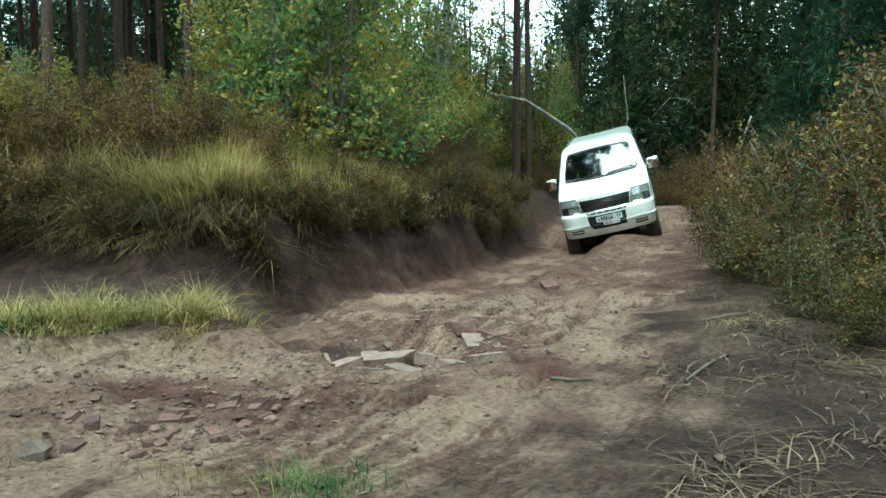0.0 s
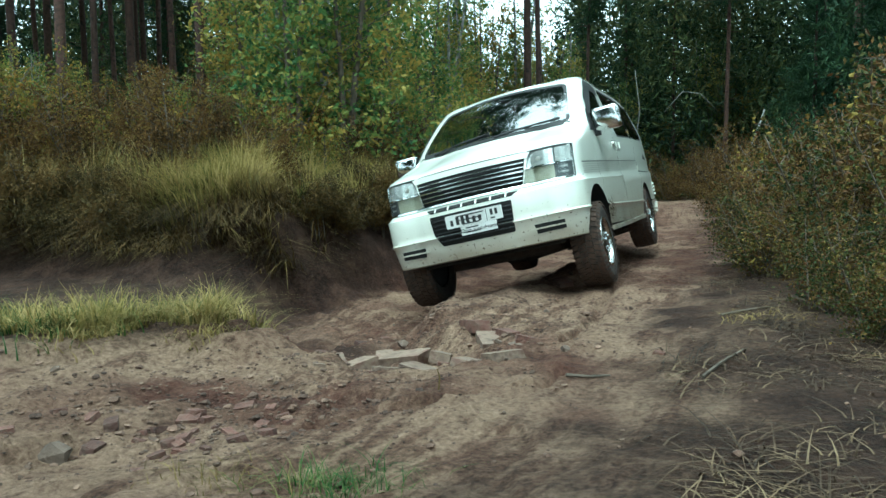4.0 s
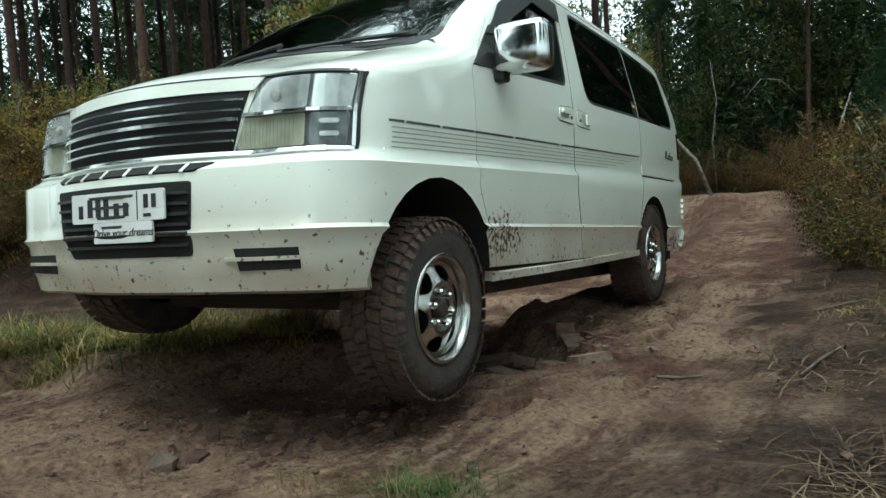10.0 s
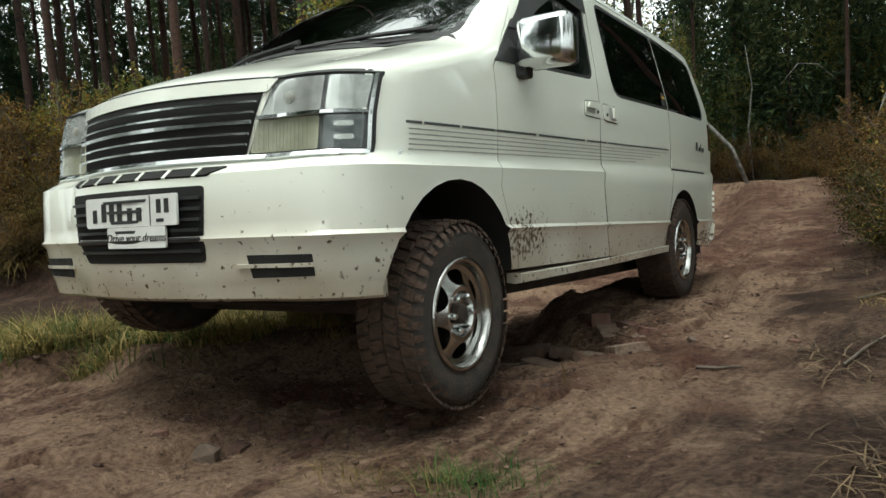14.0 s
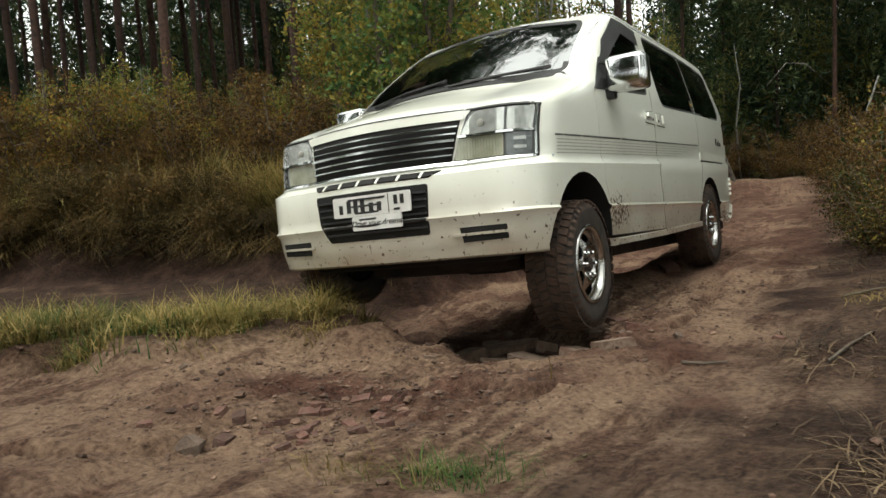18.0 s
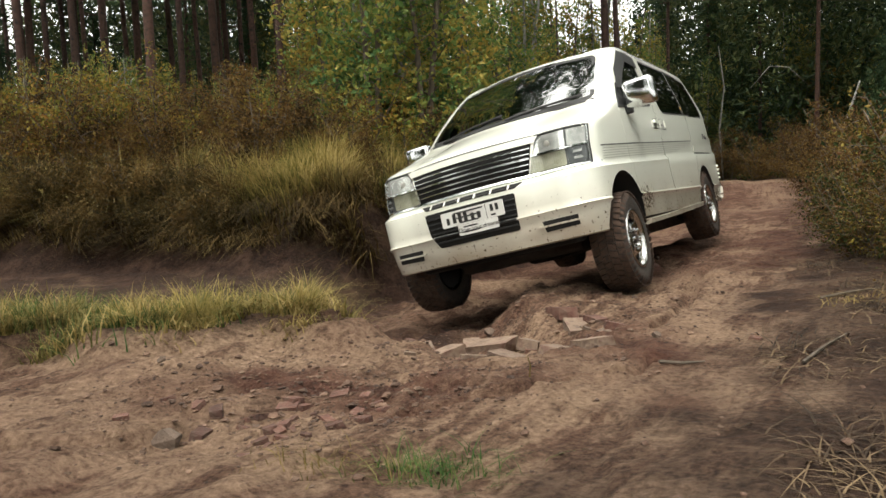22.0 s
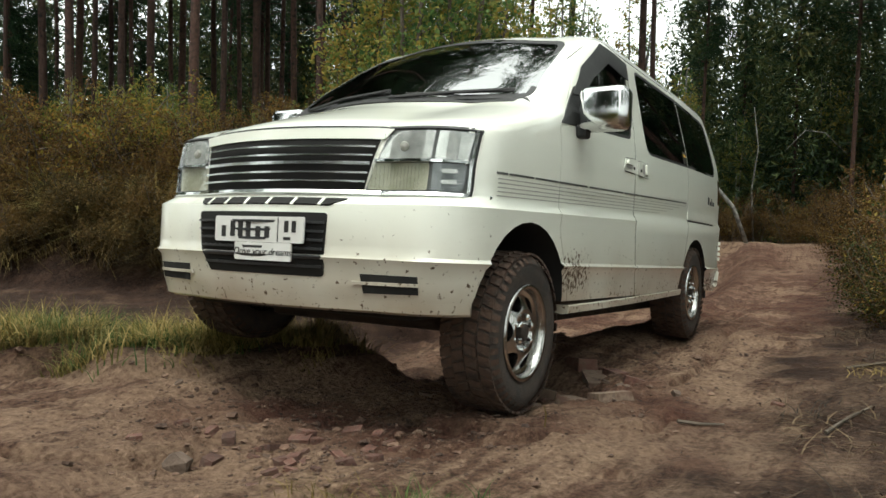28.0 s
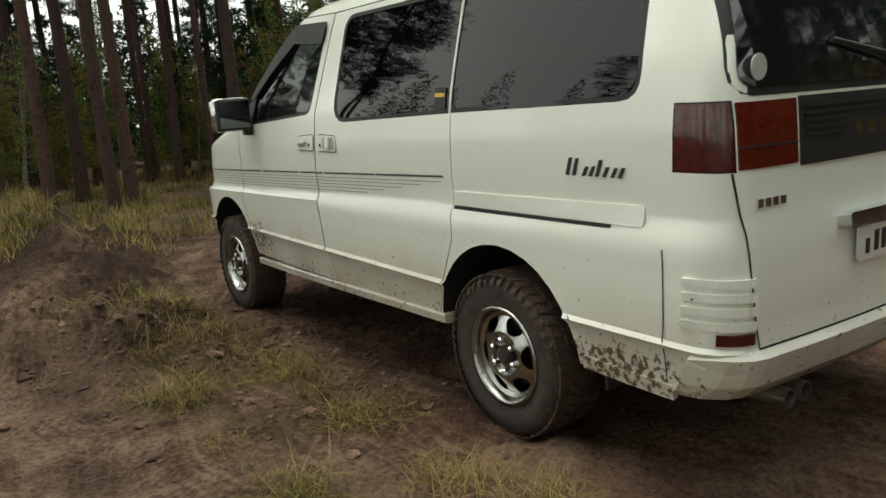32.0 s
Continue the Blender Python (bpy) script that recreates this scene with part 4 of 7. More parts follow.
def wheel(side):
    """An off-road tyre on a six-spoke alloy; the axle is x, its outer face towards side."""
    hub = new("wheel")
    r, w = WHEEL_R, 0.235
    prof = [(-w / 2 + 0.01, 0.215), (-w / 2, 0.25), (-w / 2 - 0.006, 0.29), (-w / 2 + 0.004, 0.335), (-w / 2 + 0.03, 0.358), (0, 0.362), (w / 2 - 0.03, 0.358), (w / 2 - 0.004, 0.335), (w / 2 + 0.006, 0.29), (w / 2, 0.25), (w / 2 - 0.01, 0.215)]
    smooth_part("tyre", lathe(prof, 56), RUBBER, hub, "worn off-road tyre, dusty sidewall", 50)
    # tread blocks: staggered rows, with lugs over both shoulders
    bm = bmesh.new()
    n = 44
    for row, (x0, x1) in enumerate(((-0.117, -0.064), (-0.058, -0.004), (0.004, 0.058), (0.064, 0.117))):
        for i in range(n):
            a = 2 * math.pi * (i + 0.5 * (row % 2)) / n
            da = math.pi / n * 0.84
            top = r if 0 < row < 3 else r - 0.006
            vs = []
            for rad in (0.355, top - 0.003):
                for x, s in ((x0, -1), (x1, -1), (x1, 1), (x0, 1)):
                    skew = 0.10 * (x / 0.12) * (1 if row < 2 else -1)
                    f = 0.9 if rad > 0.356 else 1.0
                    vs.append(bm.verts.new((x, rad * math.cos(a + s * da * f + skew), rad * math.sin(a + s * da * f + skew))))
            for q in ((4, 5, 6, 7), (0, 1, 5, 4), (1, 2, 6, 5), (2, 3, 7, 6), (3, 0, 4, 7)):
                bm.faces.new([vs[k] for k in q])
    for s in (-1, 1):
        for i in range(n):
            a = 2 * math.pi * (i + 0.25) / n
            da = math.pi / n * 0.55
            vs = []
            for x, rad in ((s * 0.108, 0.352), (s * 0.129, 0.332), (s * 0.136, 0.318)):
                vs.append([bm.verts.new((x, rad * math.cos(a + k * da), rad * math.sin(a + k * da))) for k in (-1, 1)])
            for p, q in zip(vs, vs[1:]):
                bm.faces.new((p[0], p[1], q[1], q[0]))
    bmesh.ops.recalc_face_normals(bm, faces=bm.faces)
    part("tread", bm, MUDRUBBER, hub, "chunky tread blocks caked with brown mud")
    # rim: barrel, lip, dished face with six openings
    face = side * 0.084
    rim = part("rim", smoothed(lathe([(side * -0.10, 0.195), (side * 0.06, 0.19), (side * 0.112, 0.200), (side * 0.122, 0.207), (side * 0.122, 0.222), (side * 0.108, 0.222), (side * -0.10, 0.217)], 48)), ALLOY, hub, "polished alloy rim with six spokes")
    disc = lathe([(face - side * 0.02, 0.0), (face - side * 0.02, 0.19), (face + side * 0.004, 0.192), (face - side * 0.004, 0.172), (face + side * 0.010, 0.140), (face + side * 0.026, 0.108), (face + side * 0.024, 0.090), (face + side * 0.004, 0.080), (face + side * 0.002, 0.0)], 60)
    bmesh.ops.remove_doubles(disc, verts=disc.verts, dist=1e-5)
    bmesh.ops.recalc_face_normals(disc, faces=disc.faces)
    me = solid(disc, ALLOY)
    for i in range(6):
        a = 2 * math.pi * i / 6
        hole = rounded([(0.112, -0.022), (0.142, -0.054), (0.168, -0.046), (0.178, 0.0), (0.168, 0.046), (0.142, 0.054), (0.112, 0.022)], 0.022, 3)
        hole = [(x * math.cos(a) - y * math.sin(a), x * math.sin(a) + y * math.cos(a)) for x, y in hole]
        me = less(me, solid(prism(hole, "x", face - 0.06, face + 0.06), ALLOY))
    part("spokes", smooth(me, 30), ALLOY, rim)
    smooth_part("brake_disc", lathe([(face - side * 0.06, 0.0), (face - side * 0.06, 0.15), (face - side * 0.075, 0.15), (face - side * 0.075, 0.0)], 28), UNDER, rim)
    # added near-black disc in place of the shade inside the rim barrel
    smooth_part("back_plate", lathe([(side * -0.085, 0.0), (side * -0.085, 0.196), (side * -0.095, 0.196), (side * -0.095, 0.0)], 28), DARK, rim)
    smooth_part("hub_cap", lathe([(face - side * 0.01, 0.040), (face + side * 0.026, 0.038), (face + side * 0.034, 0.028), (face + side * 0.034, 0.0)], 24), UNDER, rim, "dirty dark hub cap")
    for i in range(6):
        a = 2 * math.pi * (i + 0.5) / 6
        nut = lathe([(face, 0.0135), (face + side * 0.030, 0.0135), (face + side * 0.038, 0.008), (face + side * 0.038, 0.0)], 8)
        bmesh.ops.translate(nut, verts=nut.verts, vec=(side * 0.004, 0.070 * math.cos(a), 0.070 * math.sin(a)))
        part("wheel_nut", nut, CHROME, rim)
    return hub


def smoothed(bm):
    for f in bm.faces:
        f.smooth = True
    return bm


def build_van():
    van = new("minivan")
    tagged(van, "white lifted minivan with mud splashes on the dirt track", "minivan")
    hull = hull_mesh()
    # wheel wells and underside cavity, cut faces near-black for the shade inside
    for y_arch in (ARCH_F, ARCH_R):
        for s in (-1, 1):
            pts = [(y_arch[0][0], 0.2)] + y_arch + [(y_arch[-1][0], 0.2)]
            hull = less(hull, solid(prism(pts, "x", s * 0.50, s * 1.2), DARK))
    # window pockets, lined near-black as shade; the front pair and the windscreen open on the cabin
    for s in (-1, 1):
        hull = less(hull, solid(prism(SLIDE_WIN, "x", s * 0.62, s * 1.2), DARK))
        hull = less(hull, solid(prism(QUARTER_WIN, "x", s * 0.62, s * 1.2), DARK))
    cabin = [(1.20, 1.16), (1.27, 1.33), (0.60, 1.79), (0.10, 1.82), (-0.03, 1.16)]
    hull = less(hull, solid(prism(cabin, "x", -0.66, 0.66), CABIN))
    for s in (-1, 1):
        hull = less(hull, solid(prism(FRONT_WIN, "x", s * 0.60, s * 1.2), BLACK))
    screen = rounded([(-0.715, 1.372), (0.0, 1.352), (0.715, 1.372), (0.615, 1.825), (0.0, 1.868), (-0.615, 1.825)], [0.06, 0.4, 0.06, 0.08, 0.4, 0.08])
    hull = less(hull, solid(prism(screen, "y", 0.55, 2.0), BLACK))
    # doors and bonnet lifted out with real gaps
    doors, lamps = [], []
    for s in (-1, 1):
        for nm, poly, lab in (("front_door", FRONT_DOOR, "white front door, mud thrown up behind the wheel"), ("sliding_door", SLIDE_DOOR, "white sliding door")):
            cut_in = solid(prism(poly, "x", s * 0.70, s * 1.2), PAINT)
            doors.append((nm, within(hull.copy(), cut_in), lab))
    for s in (-1, 1):
        for poly in (FRONT_DOOR, SLIDE_DOOR):
            hull = less(hull, solid(prism(grow(poly, 0.0055), "x", s * 0.70, s * 1.2), DARK))
    # tail lamps are cut from the corners of the hull
    for s in (-1, 1):
        block = lambda g: [(s * 0.788 + s * -g, -2.60), (s * 1.0, -2.60), (s * 1.0, -2.285 + g), (s * 0.788 + s * -g, -2.285 + g)]
        lens = within(hull.copy(), solid(prism(block(0), "z", 1.142, 1.337), REDLENS))
        lens.materials.clear()
        lamps.append(lens)
        hull = less(hull, solid(prism(block(0.004), "z", 1.138, 1.341), DARK))
    part("body", smooth(hull), PAINT, van, "white pearl bodywork, mud-specked low down")
    for nm, me, lab in doors:
        part(nm, smooth(me), PAINT, van, lab)
    # panes
    for s in (-1, 1):
        for nm, poly, gm, lab in (("front_window", FRONT_WIN, GLASS, "clear front side window"), ("sliding_door_window", SLIDE_WIN, TINTED, "dark tinted window"), ("rear_quarter_window", QUARTER_WIN, TINTED, "dark tinted window")):
            pane = smooth_part(nm, on_side(grow(poly, -0.001), s, -0.004), gm, van, lab)
            pane.visible_shadow = False
            rim = [poly, grow(poly, -0.018)]
            bm = bmesh.new()
            ro = [[bm.verts.new((s * (side_x(p[0], p[1]) - 0.002), *p)) for p in ring] for ring in rim]
            for i in range(len(poly)):
                j = (i + 1) % len(poly)
                bm.faces.new((ro[0][i], ro[0][j], ro[1][j], ro[1][i]))
            bmesh.ops.recalc_face_normals(bm, faces=bm.faces)
            part("window_seal", bm, BLACK, pane)
        if s < 0:
            stk = part("window_sticker", on_side([(-1.14, 1.345), (-1.06, 1.343), (-1.06, 1.43), (-1.14, 1.43)], s, 0.001), BLACK, van, "small black sticker with a yellow bar")
            part("sticker_bar", on_side([(-1.135, 1.392), (-1.065, 1.392), (-1.065, 1.408), (-1.135, 1.408)], s, 0.003), surface("sticker_yellow", [(0.6, 0.35, 0.03), (0.7, 0.42, 0.05)], 0.4), stk)
        # smoked wind deflector over the front window
        vis = [(0.02, 1.81), (0.05, 1.70), (0.40, 1.725), (0.70, 1.575), (0.92, 1.44), (1.02, 1.43), (0.80, 1.62), (0.44, 1.83)]
        smooth_part("wind_deflector", thicken(on_side(vis, s, 0.018), 0.004), BLACK, van, "smoked wind deflector over the front window")
    pane = smooth_part("windscreen", on_nose(grow(screen, -0.001), -0.006), SCREEN, van, "windscreen mirroring sky and pines")
    pane.visible_shadow = False
    rim_in = grow(screen, -0.03)
    bm = bmesh.new()
    ro = [[bm.verts.new((p[0], nose_y(*p) - 0.003, p[1])) for p in ring] for ring in (screen, rim_in)]
    for i in range(len(screen)):
        j = (i + 1) % len(screen)
        bm.faces.new((ro[0][i], ro[0][j], ro[1][j], ro[1][i]))
    part("screen_seal", bm, BLACK, pane)
    build_van_front(van)
    build_van_sides(van)
    build_van_rear(van, lamps)
    build_van_cabin(van)
    return van

def build_van_front(van):
    # bumper opening with slats and plate
    frame_poly = rounded([(-0.322, 0.522), (0.285, 0.522), (0.345, 0.62), (0.360, 0.768), (-0.338, 0.768)], 0.016, 3)
    opening = part("bumper_opening", thicken(on_nose(frame_poly, 0.003), 0.02), DARK, van, "black slatted bumper opening")
    for i in range(6):
        z = 0.555 + i * 0.034
        w0, w1 = 0.318 + 0.012 * i / 5, 0.300 + 0.048 * i / 5
        part("slat", thicken(on_nose([(-w0, z), (w1, z), (w1, z + 0.010), (-w0, z + 0.010)], 0.016, 0.1), 0.014), BLACKSLAT, opening)
    build_plate(van, "front_plate", lambda x, z: (x, nose_y(0.0, z) + 0.004 , z), 0.697, 0)
    tag = part("slogan_tag", prism(rounded([(-0.205, 0.574), (0.095, 0.574), (0.095, 0.645), (-0.205, 0.645)], 0.008, 2), "y", nose_y(0, 0.6) + 0.004, nose_y(0, 0.6) + 0.012), PLATE, van, "white dealer tag below the plate")
    curve = bpy.data.curves.new("slogan", "FONT")
    curve.body, curve.size, curve.align_x, curve.extrude = "Drive your dreams", 0.040, "CENTER", 0.0006
    curve.shear = 0.25
    tmp = new("tmp", curve)
    me = bpy.data.meshes.new_from_object(tmp.evaluated_get(bpy.context.evaluated_depsgraph_get()))
    bpy.data.objects.remove(tmp)
    me.materials.clear()
    me.transform(pose(-0.055, nose_y(0, 0.6) + 0.0135, 0.596, 90, 0, 180))
    part("slogan", me, INK, tag)
    # lower lip of the bumper, round both corners to the wheel arches
    edge = [p for p in hull_ring(0.45) if p[1] > 1.95]
    first = next(i for i in range(len(edge)) if edge[i][0] > 0 and edge[i][1] == min(q[1] for q in edge if q[0] > 0))
    edge = edge[first:] + edge[:first]
    lip = tube([[(x * c, y - (1 - c) * 2.0, z) for c, z in ((1.000, 0.452), (0.994, 0.402), (0.986, 0.392), (0.965, 0.392), (0.970, 0.452))] for x, y, _ in edge])
    smooth_part("bumper_lip", lip, PAINT, van, "white bumper lip, spattered with mud")
    # bumper side vents
    for s in (-1, 1):
        v = part("bumper_vent", thicken(on_nose([(s * 0.475, 0.468), (s * 0.695, 0.473), (s * 0.695, 0.541), (s * 0.465, 0.541)], 0.003), 0.01), DARK, van, "dark slot in the bumper")
        part("vent_bar", thicken(on_nose([(s * 0.435, 0.500), (s * 0.70, 0.502), (s * 0.70, 0.514), (s * 0.435, 0.512)], 0.010), 0.010), PAINT, v)
    # air slot over the bumper
    slot = part("air_slot", thicken(on_nose(rounded([(-0.345, 0.802), (0.345, 0.802), (0.395, 0.829), (-0.395, 0.829)], 0.010, 2), 0.005), 0.008), DARK, van, "narrow air slot over the bumper")
    for i in range(6):
        x = -0.30 + 0.12 * i
        part("slot_rib", thicken(on_nose([(x - 0.006, 0.800), (x + 0.006, 0.800), (x + 0.006, 0.828), (x - 0.006, 0.828)], 0.009), 0.006), PAINT, slot)
    # grille
    g = [(-0.425, 0.861), (0.425, 0.861), (0.468, 1.066), (-0.468, 1.066)]
    gr = part("grille", thicken(on_nose(g, 0.004), 0.012), DARK, van, "black grille with chrome horizontal bars")
    for i in range(5):
        z = 0.893 + i * 0.0345
        w = 0.430 + 0.040 * (z - 0.861) / 0.21
        h = 0.013 if i == 2 else 0.0075
        part("grille_bar", thicken(on_nose([(-w, z), (w, z), (w, z + h), (-w, z + h)], 0.022, 0.06), 0.010), GRILLEBAR, gr)
    part("grille_sill", thicken(on_nose([(-0.845, 0.849), (0.845, 0.849), (0.845, 0.862), (-0.845, 0.862)], 0.016, 0.05), 0.016), CHROME, gr, "chrome strip under grille and lamps")
    part("grille_header", thicken(on_nose([(-0.485, 1.066), (0.485, 1.066), (0.515, 1.108), (-0.515, 1.108)], 0.010, 0.06), 0.012), PAINT, gr, "white trim over the grille")
    # headlamps: two clear cells over a pale indicator and a dark fog lamp
    for s in (-1, 1):
        hl = part("headlamp", thicken(on_nose([(s * 0.432, 0.861), (s * 0.806, 0.861), (s * 0.816, 1.106), (s * 0.500, 1.106)], 0.003, 0.04), 0.012), STRIPEDARK, van, "clear four-cell headlamp with chrome rim")
        part("lamp_bar", thicken(on_nose([(s * 0.462, 0.976), (s * 0.804, 0.976), (s * 0.805, 0.987), (s * 0.464, 0.987)], 0.020, 0.04), 0.014), CHROME, hl, "chrome bar between the lamp cells")
        seal = [(s * 0.808, 0.852), (s * 0.813, 0.852), (s * 0.821, 1.120), (s * 0.490, 1.120), (s * 0.490, 1.110), (s * 0.817, 1.108)]
        part("lamp_seal", thicken(on_nose(seal, 0.010, 0.03), 0.010), BLACK, hl, "black seal round the lamp")
        rimline = [(s * 0.800, 0.862), (s * 0.807, 0.862), (s * 0.816, 1.108), (s * 0.809, 1.108)]
        part("lamp_edge", thicken(on_nose(rimline, 0.014, 0.03), 0.010), CHROME, hl)
        for pts, rad, mt in (
            ([(s * 0.470, 0.990), (s * 0.682, 0.990), (s * 0.686, 1.100), (s * 0.520, 1.100)], [0.010, 0.010, 0.008, 0.045], REFLECTOR),
            ([(s * 0.696, 0.990), (s * 0.796, 0.990), (s * 0.804, 1.098), (s * 0.700, 1.100)], 0.008, REFLECTOR),
            ([(s * 0.440, 0.868), (s * 0.676, 0.868), (s * 0.680, 0.972), (s * 0.462, 0.972)], 0.010, YELLOWED),
            ([(s * 0.690, 0.868), (s * 0.788, 0.868), (s * 0.795, 0.972), (s * 0.694, 0.972)], 0.008, FOGCELL)):
            shape = rounded(pts, rad, 4)
            part("lamp_cell", thicken(on_nose(shape, 0.006, 0.04), 0.004), mt, hl)
            x0, x1 = min(p[0] for p in pts), max(p[0] for p in pts)
            if mt == FOGCELL:
                for zc in (0.902, 0.944):
                    glint = rounded([(x0 + 0.022, zc - 0.008), (x1 - 0.034, zc - 0.008), (x1 - 0.034, zc + 0.008), (x0 + 0.022, zc + 0.008)], 0.007, 3)
                    part("fog_reflector", thicken(on_nose(glint, 0.010, 0.04), 0.003), REFLECTOR, hl)
            else:
                # fine upright flutes in the lens
                for k in range(14):
                    xa = x0 + 0.034 + (x1 - x0 - 0.050) * k / 13
                    za, zb = min(p[1] for p in pts) + 0.008, max(p[1] for p in pts) - 0.012
                    part("lens_flute", on_nose([(xa, za), (xa + 0.0012, za), (xa + 0.0012, zb), (xa, zb)], 0.0105, 0.05), REFLECTOR, hl)
            pane = part("lamp_lens", on_nose(shape, 0.014, 0.04), LAMPGLASS, hl)
            pane.visible_shadow = False
        bulb = lathe([(0, 0.0), (0.0, 0.022), (0.006, 0.018), (0.009, 0.0)], 14)
        bmesh.ops.rotate(bulb, verts=bulb.verts, matrix=Matrix.Rotation(radians(90), 3, "Z"))
        bmesh.ops.translate(bulb, verts=bulb.verts, vec=(s * 0.57, nose_y(0.57, 1.036) + 0.006, 1.036))
        part("bulb", bulb, STRIPE, hl)
        # shut line of the bonnet over lamp and wing
    hood = [(-0.50, 1.112), (0.50, 1.112), (0.50, 1.120), (-0.50, 1.120)]
    part("bonnet_gap", on_nose(hood, 0.002, 0.05), DARK, van)
    # wipers
    for x0, x1 in ((-0.08, -0.62), (0.55, -0.02)):
        wp = part("wiper", rod([(x0, nose_y(x0, 1.368) + 0.03, 1.368), ((x0 + x1) / 2, nose_y((x0 + x1) / 2, 1.40) + 0.03, 1.40), (x1, nose_y(x1, 1.425) + 0.02, 1.425)], 0.009, 6), BLACK, van, "black wiper arm")
        part("wiper_blade", rod([(x0 - 0.05, nose_y(x0 - 0.05, 1.395) + 0.012, 1.395), (x1, nose_y(x1, 1.415) + 0.012, 1.415)], 0.007, 6), BLACK, wp)
    cowl = on_nose([(-0.73, 1.345), (0.73, 1.345), (0.70, 1.375), (-0.70, 1.375)], 0.004, 0.1)
    part("cowl", thicken(cowl, 0.006), BLACK, van)


def build_plate(van, name, place, z, turn):
    """A number plate, its writing as plain bars."""
    y = place(0, z)[1]
    d = 1 if turn == 0 else -1
    cx, k = (-0.028, 0.91) if turn == 0 else (0.0, 1.0)
    a, b = sorted((y, y + d * 0.008))
    pl = part(name, prism(rounded([(cx - 0.26 * k, z - 0.056 * k), (cx + 0.26 * k, z - 0.056 * k), (cx + 0.26 * k, z + 0.056 * k), (cx - 0.26 * k, z + 0.056 * k)], 0.01, 3), "y", a, b), PLATE, van, "white number plate with black bars")
    f0, f1 = sorted((y + d * 0.008, y + d * 0.0095))
    q = -d
    for x, w, h, zz in ((-0.205, 0.032, 0.055, -0.012), (-0.150, 0.036, 0.076, 0), (-0.103, 0.036, 0.076, 0), (-0.056, 0.036, 0.076, 0), (0.002, 0.036, 0.055, -0.012), (0.055, 0.036, 0.055, -0.012), (0.165, 0.030, 0.055, 0.014), (0.207, 0.030, 0.055, 0.014), (0.17, 0.05, 0.014, -0.037)):
        xm, zm, w, h = cx + q * x * k, z + zz * k, w * k * 0.8, h * k * 0.9
        part("plate_bar", prism([(xm - w / 2, zm - h / 2), (xm + w / 2, zm - h / 2), (xm + w / 2, zm + h / 2), (xm - w / 2, zm + h / 2)], "y", f0, f1), INK, pl)
    part("plate_line", prism([(cx + q * 0.107 - 0.002, z - 0.048), (cx + q * 0.107 + 0.002, z - 0.048), (cx + q * 0.107 + 0.002, z + 0.048), (cx + q * 0.107 - 0.002, z + 0.048)], "y", f0, f1), INK, pl)
    return pl


